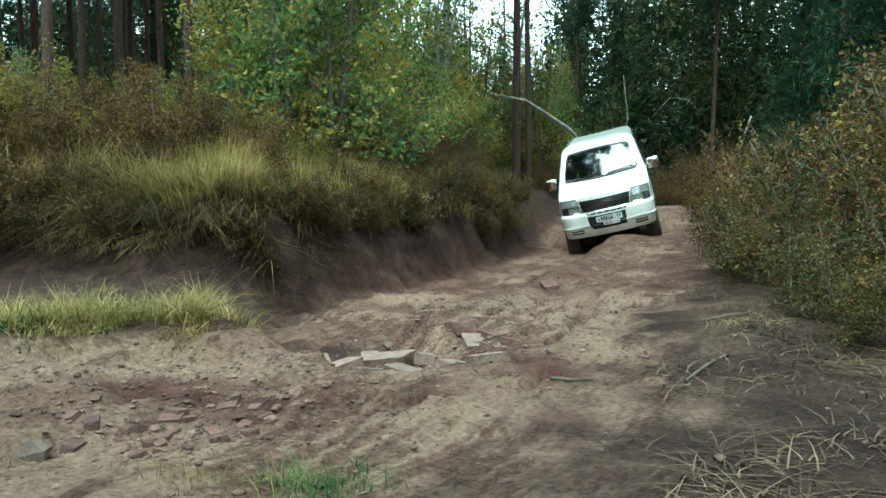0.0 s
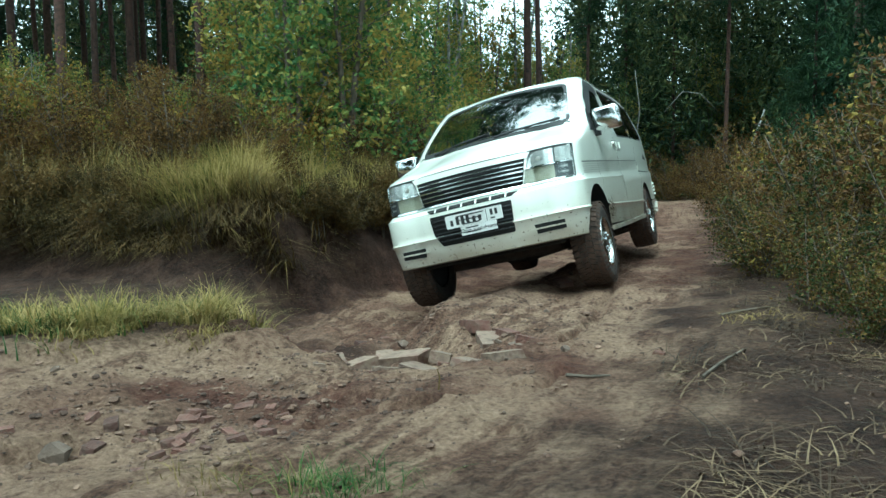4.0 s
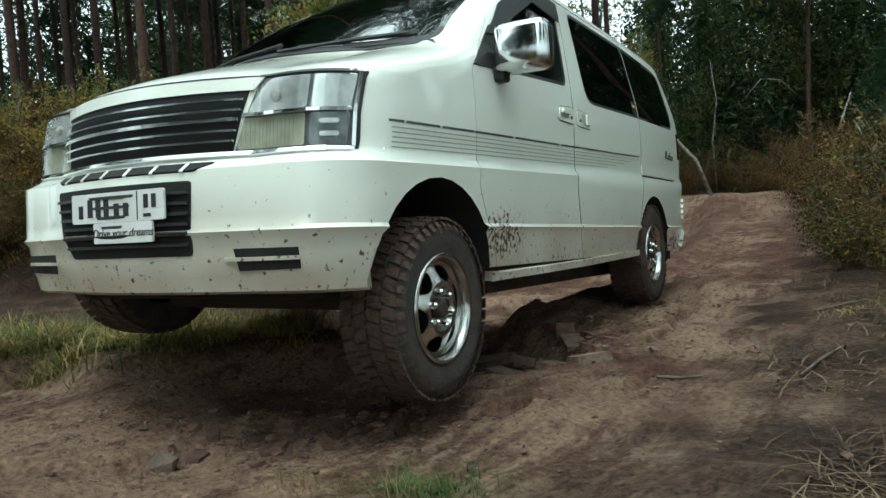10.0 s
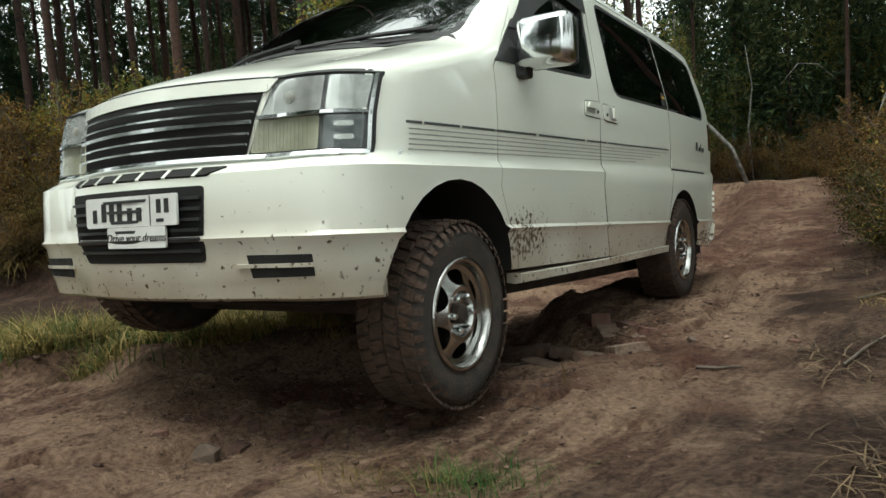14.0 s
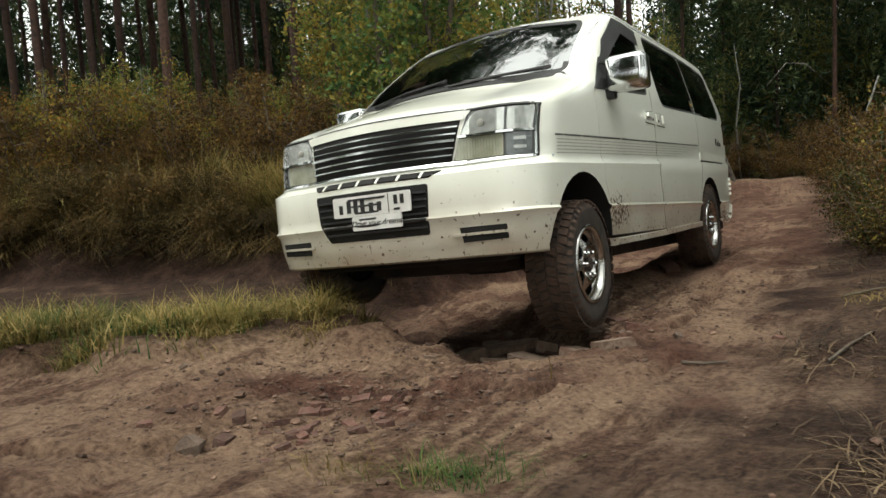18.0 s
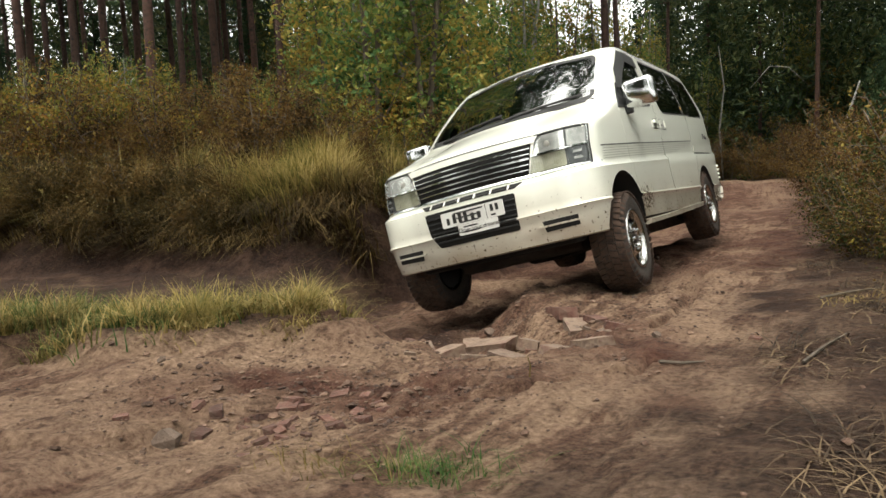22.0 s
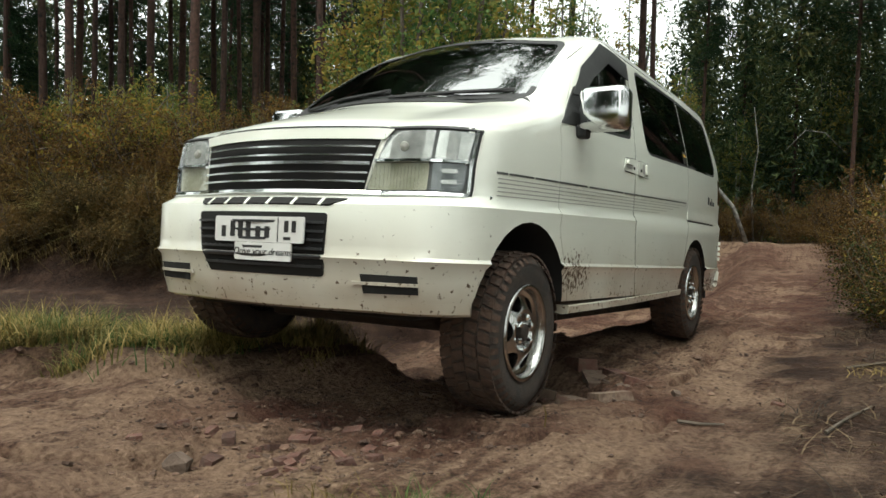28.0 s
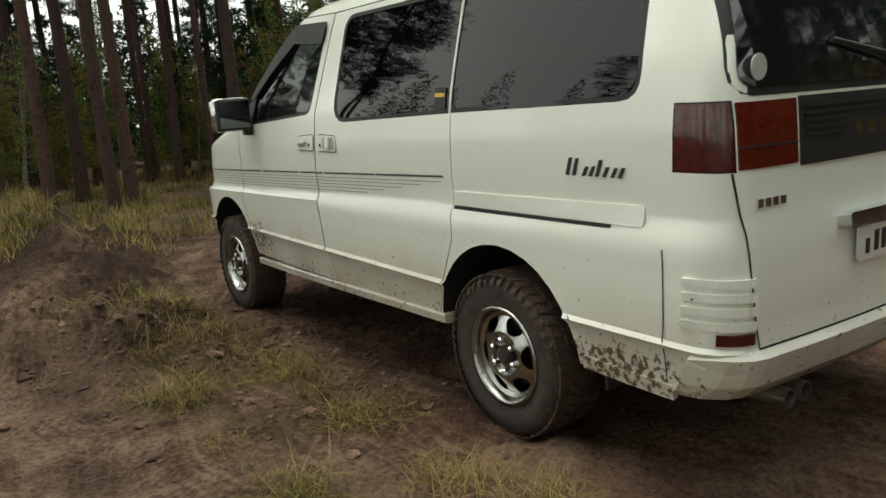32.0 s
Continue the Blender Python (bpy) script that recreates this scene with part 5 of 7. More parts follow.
def build_van_sides(van):
    dash = random.Random(4)
    zl = lambda y: 1.016 - 0.036 * (y - 0.1)
    for s in (-1, 1):
        # stripes: one broken dark line over five fine grey ones
        y = 1.90
        while y > -1.1:
            ln = dash.uniform(0.18, 0.62) if y < 1.8 else 0.16
            y1 = max(-1.12, y - ln)
            if not (-1.35 < y < -1.12):
                part("dark_stripe", on_side([(y, zl(y)), (y1, zl(y1)), (y1, zl(y1) + 0.009), (y, zl(y) + 0.009)], s, 0.003, 0.05), STRIPEDARK, van)
            y = y1 - dash.uniform(0.006, 0.03)
        for k in range(5):
            z = -0.020 - k * 0.017
            end = -1.1 + 0.16 * k
            part("fine_stripe", on_side([(1.92, zl(1.92) + z), (end, zl(end) + z), (end, zl(end) + z + 0.0045), (1.92, zl(1.92) + z + 0.0045)], s, 0.003, 0.05), STRIPE, van)
        # sill board with two fixing tabs
        edge = lambda y: s * (side_x(y, 0.5))
        part("side_step", tube([[(edge(y) - s * 0.06, y, h), (edge(y) + s * 0.004, y, h), (edge(y) + s * 0.010, y, h - 0.006), (edge(y) + s * 0.006, y, h - 0.04), (edge(y) - s * 0.02, y, h - 0.045), (edge(y) - s * 0.06, y, h - 0.04)] for y, h in ((1.06, 0.412), (0.5, 0.418), (0, 0.426), (-0.5, 0.438), (-1.07, 0.452))]), PAINT, van, "white sill board, scuffed and muddy")
        # door handles
        for yh, nm in ((0.203, "front_door_handle"), (-0.066, "sliding_door_handle")):
            q = 1 if nm[0] == "f" else 0
            base = rounded([(yh - 0.108, 1.140), (yh + 0.108, 1.140), (yh + (0.09 if q else 0.106), 1.212 if q else 1.226), (yh - (0.106 if q else 0.095), 1.226 if q else 1.222)], 0.025, 3)
            part(nm.replace("handle", "handle_gap"), on_side(grow(base, 0.004), s, 0.002), DARK, van)
            hd = part(nm, thicken(on_side(base, s, 0.006), 0.008), PAINT, van, "white recessed door handle")
            if q:
                cup = rounded([(yh - 0.03, 1.158), (yh + 0.085, 1.158), (yh + 0.08, 1.190), (yh - 0.03, 1.192)], 0.014, 3)
                bar = rounded([(yh - 0.03, 1.180), (yh + 0.083, 1.178), (yh + 0.07, 1.205), (yh - 0.025, 1.212)], 0.012, 3)
                key = -0.062
            else:
                cup = rounded([(yh - 0.085, 1.152), (yh + 0.04, 1.152), (yh + 0.04, 1.214), (yh - 0.08, 1.214)], 0.014, 3)
                bar = rounded([(yh - 0.045, 1.154), (yh - 0.008, 1.154), (yh - 0.008, 1.214), (yh - 0.045, 1.214)], 0.008, 3)
                key = 0.07
            # flat grey sheet: the shade of a white recess painted on
            part("handle_cup", on_side(cup, s, 0.008), STRIPE, hd)
            part("grip", thicken(on_side(bar, s, 0.022), 0.012), PAINT, hd)
            part("lock", thicken(on_side([(yh + key + 0.009 * math.cos(a), 1.170 + 0.009 * math.sin(a)) for a in [math.pi * i / 5 for i in range(10)]], s, 0.011), 0.004), BLACK, hd)
        # mirror: white shell with a chrome cover on a black foot
        mx, my, mz = s * 0.985, 0.985, 1.350
        mir = new("door_mirror")
        mir.parent = van
        tagged(mir, "boxy door mirror with a chrome cover")
        bm = box(mx - 0.118, mx + 0.118, my - 0.05, my + 0.075, mz - 0.105, mz + 0.105, 0.035)
        smooth_part("cover", bm, CHROME, mir, "chrome mirror cover", 60)
        part("mirror_body", box(mx - 0.11, mx + 0.11, my - 0.075, my - 0.03, mz - 0.098, mz + 0.098, 0.02), BLACK, mir)
        part("mirror_glass", box(mx - 0.095, mx + 0.095, my - 0.079, my - 0.074, mz - 0.082, mz + 0.082), MIRROR, mir)
        part("mirror_foot", box(min(s * 0.84, mx - s * 0.08), max(s * 0.84, mx - s * 0.08), my - 0.03, my + 0.04, mz - 0.135, mz - 0.07, 0.012), BLACK, mir)
        part("door_corner_trim", thicken(on_side([(1.205, 1.260), (0.97, 1.275), (0.90, 1.50), (0.96, 1.48)], s, 0.006), 0.008), BLACK, van)
        # rear flap under the stripe
        flap = rounded([(-1.186, 0.952), (-2.18, 0.962), (-2.18, 1.028), (-1.186, 1.008)], 0.012, 2)
        part("rail_cover", thicken(on_side(flap, s, 0.005), 0.006), PAINT, van, "white cover strip over the door rail")
        part("rail_gap", on_side([(-1.186, 0.935), (-2.05, 0.946), (-2.05, 0.958), (-1.186, 0.949)], s, 0.002), DARK, van)
        # badge: plain slanted strokes
        for i, (dy, h) in enumerate(((0.0, 0.060), (0.03, 0.058), (0.075, 0.032), (0.105, 0.034), (0.135, 0.056), (0.165, 0.034), (0.20, 0.032), (0.23, 0.034))):
            yb = -1.845 - dy
            part("side_badge_stroke", thicken(on_side([(yb, 1.110), (yb - 0.014, 1.110), (yb - 0.032, 1.110 + h), (yb - 0.018, 1.110 + h)], s, 0.005), 0.003), INK, van, "dark slanted badge stroke")
        # mud behind the wheels and splash flaps
        part("mud_flap", box(min(s * 0.62, s * 0.84), max(s * 0.62, s * 0.84), -2.00, -1.985, 0.36, 0.52, 0.004), BLACK, van)
        part("rear_skirt", thicken(on_side(rounded([(-1.90, 0.425), (-2.28, 0.41), (-2.28, 0.46), (-1.90, 0.47)], 0.005, 2), s, 0.012), 0.02), PAINT, van)
    # underbody: floor pan, axles, exhaust
    part("floor_pan", box(-0.62, 0.62, -2.2, 2.0, 0.40, 0.46, 0.01), UNDER, van, "muddy underbody")
    for x in (-0.46, 0.46):
        part("frame_rail", box(x - 0.05, x + 0.05, -2.1, 1.1, 0.27, 0.42, 0.015), UNDER, van, "muddy chassis rail")
    part("fuel_tank", box(-0.40, 0.05, -1.15, -0.25, 0.26, 0.42, 0.04), UNDER, van, "muddy fuel tank")
    part("gearbox", box(-0.16, 0.18, -0.1, 1.1, 0.25, 0.42, 0.05), UNDER, van)
    part("bumper_valance", box(-0.60, 0.60, 1.75, 2.0, 0.36, 0.47, 0.03), DARK, van)
    part("cross_member", box(-0.5, 0.5, 1.25, 1.62, 0.29, 0.42, 0.03), UNDER, van)
    part("rear_axle", rod([(-0.66, -1.45, 0.375), (-0.12, -1.45, 0.375), (0.12, -1.45, 0.375), (0.66, -1.45, 0.375)], 0.05, 10), UNDER, van)
    part("differential", box(-0.14, 0.14, -1.60, -1.30, 0.27, 0.47, 0.06), UNDER, van)
    part("exhaust_line", rod([(-0.3, 1.0, 0.36), (-0.32, -1.0, 0.36), (-0.44, -1.9, 0.42), (-0.50, -2.36, 0.40)], 0.032, 8), UNDER, van)


def build_van_cabin(van):
    part("dashboard", box(-0.655, 0.655, 0.90, 1.19, 1.165, 1.27, 0.03), CABIN, van, "grey dashboard")
    rings = []
    for i in range(24):
        a = 2 * math.pi * i / 24
        c = Vector((0.185 * math.cos(a), 0.185 * math.sin(a), 0))
        rings.append([c + Vector((math.cos(a) * math.cos(b), math.sin(a) * math.cos(b), math.sin(b))) * 0.016 for b in [2 * math.pi * k / 6 for k in range(6)]])
    wheel_bm = tube(rings + [rings[0]], caps=False)
    bmesh.ops.transform(wheel_bm, verts=wheel_bm.verts, matrix=pose(0.36, 0.76, 1.33, 62, 0, 0))
    part("steering_wheel", wheel_bm, BLACK, van, "dark steering wheel")
    for x in (-0.36, 0.36):
        part("seat_back", box(x - 0.22, x + 0.22, 0.02, 0.16, 1.17, 1.58, 0.05), CABIN, van, "grey seat back")
        part("headrest", box(x - 0.12, x + 0.12, 0.03, 0.12, 1.60, 1.74, 0.03), CABIN, van)
    part("rear_view_mirror", box(-0.11, 0.11, 0.68, 0.71, 1.66, 1.72, 0.012), BLACK, van)


def rear_y(x, z):
    """The hull's rear end at a place."""
    _, yf, yr, w, cf, cr, bow = lerp_rows(HULL, level(-2.45, z))
    w = w - 0.016 * max(0, -(yr + cr) - 1.2) ** 2
    wr = w - cr
    if abs(x) <= wr:
        return yr - 0.03 * (1 - (x / wr) ** 2)
    s = min(1, (abs(x) - wr) / cr) ** (1 / 0.85)
    return yr + cr - cr * max(0, 1 - s * s) ** 0.425


def on_tail(poly, out, grid=0.06):
    bm = bmesh.new()
    bm.faces.new([bm.verts.new((x, 0, z)) for x, z in poly])
    xs, zs = [p[0] for p in poly], [p[1] for p in poly]
    for lo, hi, co, no in ((min(xs), max(xs), 0, (1, 0, 0)), (min(zs), max(zs), 2, (0, 0, 1))):
        k = int((hi - lo) / grid)
        for i in range(1, k + 1):
            p = [0, 0, 0]
            p[co] = lo + (hi - lo) * i / (k + 1)
            bmesh.ops.bisect_plane(bm, geom=bm.verts[:] + bm.edges[:] + bm.faces[:], plane_co=p, plane_no=no)
    for v in bm.verts:
        v.co.y = rear_y(v.co.x, v.co.z) - out
    bmesh.ops.recalc_face_normals(bm, faces=bm.faces)
    for f in bm.faces:
        if f.normal.y > 0:
            f.normal_flip()
    return bm


def build_van_rear(van, lamps):
    win = rounded([(-0.775, 1.375), (0.775, 1.375), (0.69, 1.82), (-0.69, 1.82)], 0.06, 3)
    part("tailgate_window", thicken(on_tail(win, 0.006), 0.004), surface("dark_tailgate_glass", [(0.008, 0.009, 0.01), (0.012, 0.013, 0.014)], 0.03, 0, 5, coat=1.0), van, "dark tinted tailgate window")
    part("tailgate_window_frame", thicken(on_tail(grow(win, 0.025), 0.002), 0.004), BLACK, van)
    panel = part("tail_panel", thicken(on_tail([(-0.52, 1.135), (0.52, 1.135), (0.52, 1.340), (-0.52, 1.340)], 0.006), 0.008), BLACK, van, "black ribbed panel between the tail lamps")
    for i in range(5):
        z = 1.305 - i * 0.022
        w = 0.50 if i < 2 else 0.25
        for x0 in ((-0.50, 0.50),) if i < 2 else ((-0.50, -0.28), (0.28, 0.50)):
            part("panel_rib", thicken(on_tail([(x0[0], z), (x0[1], z), (x0[1], z + 0.008), (x0[0], z + 0.008)], 0.012, 0.2), 0.006), BLACK, panel)
    for i in range(7):
        x = -0.225 + i * 0.075
        part("panel_letter_bar", thicken(on_tail([(x - 0.018, 1.205), (x + 0.018, 1.205), (x + 0.018, 1.245), (x - 0.018, 1.245)], 0.012), 0.004), CHROME, panel)
    for s, me in zip((-1, 1), lamps):
        lamp = part("tail_lamp", smooth(me), REDLENS, van, "dark red wrap-round tail lamp")
        part("inner_lamp", thicken(on_tail([(s * 0.535, 1.145), (s * 0.782, 1.145), (s * 0.782, 1.335), (s * 0.535, 1.335)], 0.006, 0.05), 0.012), AMBERLENS, lamp, "brighter red inner lamp")
        part("lamp_line", thicken(on_tail([(s * 0.535, 1.205), (s * 0.782, 1.205), (s * 0.782, 1.211), (s * 0.535, 1.211)], 0.009, 0.05), 0.004), BLACK, lamp)
        # bumper corner: swollen above, with ribs and a reflector
        for k in range(4):
            z = 0.800 - k * 0.044
            part("bumper_rib", thicken(on_tail([(s * 0.735, z), (s * 0.872, z), (s * 0.872, z + 0.026), (s * 0.735, z + 0.026)], 0.014, 0.02), 0.016), PAINT, van)
        part("bumper_reflector", thicken(on_tail([(s * 0.735, 0.622), (s * 0.83, 0.622), (s * 0.83, 0.657), (s * 0.735, 0.657)], 0.010, 0.03), 0.01), REDLENS, van, "red reflector strip")
        part("bumper_seam", on_side([(-2.257, 0.43), (-2.252, 0.43), (-2.252, 0.90), (-2.257, 0.90)], s, 0.002, 0.06), DARK, van)
    part("rear_bumper", thicken(on_tail(rounded([(-0.86, 0.435), (0.86, 0.435), (0.87, 0.585), (-0.87, 0.585)], 0.03, 3), 0.045, 0.05), 0.07), PAINT, van, "white rear bumper step, mud-splashed")
    build_plate(van, "rear_plate", lambda x, z: (x, rear_y(0, z) - 0.016, z), 0.855, 180)
    part("plate_garnish", thicken(on_tail(rounded([(-0.34, 0.925), (0.34, 0.925), (0.34, 0.97), (-0.34, 0.97)], 0.015, 3), 0.045), 0.045), CHROME, van, "chrome garnish over the plate")
    for i in range(4):
        x = -0.72 + i * 0.034
        part("tail_badge_bar", thicken(on_tail([(x, 1.03), (x + 0.025, 1.03), (x + 0.025, 1.055), (x, 1.055)], 0.005), 0.004), CHROME, van)
    disc = lathe([(0, 0.0), (0, 0.038), (0.003, 0.038), (0.003, 0.0)], 20)
    bmesh.ops.rotate(disc, verts=disc.verts, matrix=Matrix.Rotation(radians(-90), 3, "Z"))
    bmesh.ops.translate(disc, verts=disc.verts, vec=(-0.70, rear_y(-0.70, 1.43) - 0.012, 1.43))
    part("round_sticker", disc, surface("grey_sticker", [(0.45, 0.46, 0.45), (0.6, 0.6, 0.58)], 0.5), van, "round grey sticker on the tailgate glass")
    part("tailgate_gap", on_tail([(-0.715, 0.60), (-0.709, 0.60), (-0.795, 1.137), (-0.801, 1.137)], 0.003), DARK, van)
    part("tailgate_sill_gap", on_tail([(-0.71, 0.600), (0.71, 0.600), (0.71, 0.606), (-0.71, 0.606)], 0.003), DARK, van)
    part("rear_wiper", rod([(0.1, rear_y(0, 1.38) - 0.03, 1.38), (0.0, rear_y(0, 1.42) - 0.03, 1.44), (-0.35, rear_y(-0.35, 1.5) - 0.02, 1.50)], 0.009, 6), BLACK, van)
    for x in (-0.55, -0.46):
        pipe = lathe([(0, 0.034), (0.14, 0.034), (0.14, 0.029), (0.02, 0.029), (0.02, 0.0)], 18)
        bmesh.ops.rotate(pipe, verts=pipe.verts, matrix=Matrix.Rotation(radians(-90), 3, "Z"))
        bmesh.ops.translate(pipe, verts=pipe.verts, vec=(x, -2.36, 0.40))
        part("exhaust_tip", pipe, STEEL, van, "rusty twin exhaust tip")

# ---- plants ----
def mesh_from(name, verts, faces, material):
    me = bpy.data.meshes.new(name)
    me.from_pydata(verts.tolist() if isinstance(verts, np.ndarray) else verts, [], faces.tolist() if isinstance(faces, np.ndarray) else faces)
    me.materials.append(material)
    return me


def leaves_mesh(name, centres, size, material, rng, droop=0.3, shape=0.62, bend=0.12):
    """Many small pointed leaves (two triangles folded on the midrib) round the given centres."""
    n = len(centres)
    u = rng.normal(size=(n, 3))
    u[:, 2] -= droop
    u /= np.linalg.norm(u, axis=1)[:, None]
    w = rng.normal(size=(n, 3))
    v = np.cross(u, w)
    v /= np.linalg.norm(v, axis=1)[:, None]
    nn = np.cross(u, v)
    s = size * rng.uniform(0.6, 1.35, (n, 1))
    base = centres - u * s * 0.5
    tip = centres + u * s * 0.5
    mid = centres + nn * s * bend
    l, r = mid + v * s * shape * 0.5 - u * s * 0.05, mid - v * s * shape * 0.5 - u * s * 0.05
    verts = np.stack([base, l, tip, r], 1).reshape(-1, 3)
    i = np.arange(n)[:, None] * 4
    faces = np.concatenate([i + [0, 1, 2], i + [0, 2, 3]], 1).reshape(-1, 3)
    return mesh_from(name, verts, faces, material)


def stem_bm(points, radii, n=6):
    return rod(points, radii, n)


def join_bm(bms):
    out = bmesh.new()
    for b in bms:
        me = bpy.data.meshes.new("t")
        b.to_mesh(me)
        b.free()
        out.from_mesh(me)
        bpy.data.meshes.remove(me)
    return out


def sapling(seed, height, leaf, leaf_mat, bark, density, name, label, category, spread=0.30, low=0.12, stems=1, leaf_size=0.055, shape=0.62):
    """A slim young tree: bent stem, thin limbs, loose small leaves along them."""
    rnd = random.Random(seed)
    rng = np.random.default_rng(seed)
    tree = new(name)
    tagged(tree, label, category)
    wood, pts = [], []
    for k in range(stems):
        q = 0.12 if stems < 5 else 0.55
        lean = Vector((rnd.uniform(-q, q), rnd.uniform(-q, q), 1))
        h = height * rnd.uniform(0.55, 1.0) if k else height
        off = Vector((rnd.uniform(-0.25, 0.25), rnd.uniform(-0.25, 0.25), 0)) * (1 if k else 0)
        line = []
        for i in range(9):
            t = i / 8
            line.append(off + lean * (h * t) + Vector((math.sin(t * 3 + seed) * 0.05, math.cos(t * 4 + k) * 0.05, 0)) * h * 0.25)
        r0 = 0.011 * h
        wood.append(rod([p - Vector((0, 0, 0.25)) if i == 0 else p for i, p in enumerate(line)], [r0 * (1 - 0.9 * i / 8) + 0.003 for i in range(9)], 6))
        limbs = int(h * 6.5)
        for j in range(limbs):
            t = low + (0.97 - low) * (j + rnd.random()) / limbs
            a = rnd.uniform(0, 2 * math.pi)
            p = line[int(t * 8)].lerp(line[min(8, int(t * 8) + 1)], t * 8 - int(t * 8))
            ln = h * spread * (1.05 - t) * rnd.uniform(0.5, 1.15) + 0.12
            up = rnd.uniform(0.25, 0.9)
            limb = [p + Vector((math.cos(a), math.sin(a), up - 0.25 * q)) * ln * q for q in (0, 0.35, 0.7, 1.0)]
            wood.append(rod(limb, [0.006 + 0.002 * h * (1 - t), 0.005, 0.004, 0.002], 3))
            m = max(4, int(density * ln))
            q = rng.beta(2.0, 1.3, m)
            c = np.array(p)[None] + np.outer(q * ln, [math.cos(a), math.sin(a), up - 0.15]) + rng.normal(size=(m, 3)) * (0.05 + 0.10 * ln * q[:, None])
            pts.append(c)
    part("trunk", join_bm(wood), bark, tree)
    part("crown", leaves_mesh("crown", np.concatenate(pts), leaf_size * leaf, leaf_mat, rng, 0.3, shape), leaf_mat, tree)
    return tree


def pine(seed, height, trunk_r, bark, needles, crown_from, name="pine_tree", label="tall pine with a rusty bare trunk"):
    """A forest pine: straight bare trunk with stubs, crown of needle sprays high up."""
    rnd = random.Random(seed)
    rng = np.random.default_rng(seed)
    tree = new(name)
    tagged(tree, label, "tree")
    bend = rnd.uniform(-0.012, 0.012)
    line = [Vector((bend * z * z * 0.10, math.sin(z * 0.5 + seed) * 0.05, z)) for z in [-0.4, 0.0, 0.5, 1.5, 3, 5, 7.5, 10, 13, height]]
    stem = (rod(line, [trunk_r * (1.12 if z.z < 0.3 else 1.04 if z.z < 1 else 1 - 0.75 * z.z / height) for z in line], 10))
    wood, pts = [stem], []
    for j in range(14):
        z = rnd.uniform(1.5, crown_from)
        a = rnd.uniform(0, 6.28)
        ln = rnd.uniform(0.2, 0.9)
        wood.append(rod([(0, 0, z), (math.cos(a) * ln, math.sin(a) * ln, z + rnd.uniform(-0.1, 0.15))], [0.018, 0.006], 4))
    n_limb = int((height - crown_from) * 5)
    for j in range(n_limb):
        z = crown_from + (height - crown_from) * (j / n_limb)
        a = rnd.uniform(0, 6.28)
        ln = (0.7 + 2.6 * math.sin(math.pi * min(1, 0.18 + 0.82 * (1 - (z - crown_from) / (height - crown_from))))) * rnd.uniform(0.6, 1.1)
        limb = [Vector((math.cos(a) * ln * q, math.sin(a) * ln * q, z + ln * (0.25 * q - 0.2 * q * q))) for q in (0, 0.5, 1)]
        wood.append(rod(limb, [0.03, 0.018, 0.006], 4))
        for k in range(int(6 + ln * 6)):
            q = rnd.uniform(0.35, 1.05)
            c = np.array(limb[0].lerp(limb[2], q)) + rng.normal(size=3) * 0.20 * ln ** 0.5
            m = 26
            pts.append(c + rng.normal(size=(m, 3)) * np.array([0.13, 0.13, 0.07]))
    part("trunk", smoothed(join_bm(wood)), bark, tree)
    part("crown", leaves_mesh("crown", np.concatenate(pts), 0.17, needles, rng, droop=-0.2, shape=0.14), needles, tree)
    return tree


def spruce(seed, height, bark, needles, width=0.24, name="young_conifer", label="dark green young conifer"):
    rnd = random.Random(seed)
    rng = np.random.default_rng(seed)
    tree = new(name)
    tagged(tree, label, "tree")
    part("trunk", rod([(0, 0, -0.3), (0, 0, height * 0.5), (0, 0, height)], [0.012 * height + 0.02, 0.008 * height, 0.008], 6), bark, tree)
    pts = []
    for j in range(int(height * 11)):
        t = (j + rnd.random()) / (height * 11)
        z = height * (0.06 + 0.94 * t)
        a = rnd.uniform(0, 6.28)
        ln = height * width * (1.02 - t) * rnd.uniform(0.6, 1.1) + 0.1
        m = int(210 * ln) + 24
        q = rng.beta(1.6, 1.1, m)
        c = np.stack([q * ln * math.cos(a), q * ln * math.sin(a), z - 0.35 * ln * q + 0.18 * ln * q * q], 1) + rng.normal(size=(m, 3)) * (0.03 + 0.07 * q[:, None] * ln)
        pts.append(c)
    part("crown", leaves_mesh("crown", np.concatenate(pts), 0.13, needles, rng, droop=0.1, shape=0.16), needles, tree)
    return tree


def blades(name, roots, heights, lean, width, material, rng, seg=3, way=None, droop=0.38):
    """Grass blades that bend over, each of a few tapering faces."""
    n = len(roots)
    a = rng.uniform(0, 2 * math.pi, n) if way is None else np.radians(way) + (0.9 if np.isscalar(way) else 0.55) * rng.normal(size=n)
    d = np.stack([np.cos(a), np.sin(a), np.zeros(n)], 1)
    side = np.stack([-np.sin(a), np.cos(a), np.zeros(n)], 1)
    ln = lean * rng.uniform(0.25, 1.5, n)
    rows = []
    for k in range(seg + 1):
        t = k / seg
        c = roots + d * (heights * ln * t ** 1.8)[:, None] + np.array([0, 0, 1.0]) * (heights * (t - droop * np.minimum(ln, 1.6) * t * t))[:, None]
        w = (width * (1 - 0.93 * t))[:, None] if isinstance(width, np.ndarray) else width * (1 - 0.93 * t)
        rows.append(np.stack([c - side * w * 0.5, c + side * w * 0.5], 1))
    v = np.stack(rows, 1).reshape(-1, 3)
    per = 2 * (seg + 1)
    i = (np.arange(n) * per)[:, None]
    faces = np.concatenate([np.concatenate([i + 2 * k, i + 2 * k + 1, i + 2 * k + 3, i + 2 * k + 2], 1) for k in range(seg)], 0)
    return mesh_from(name, v, faces, material)

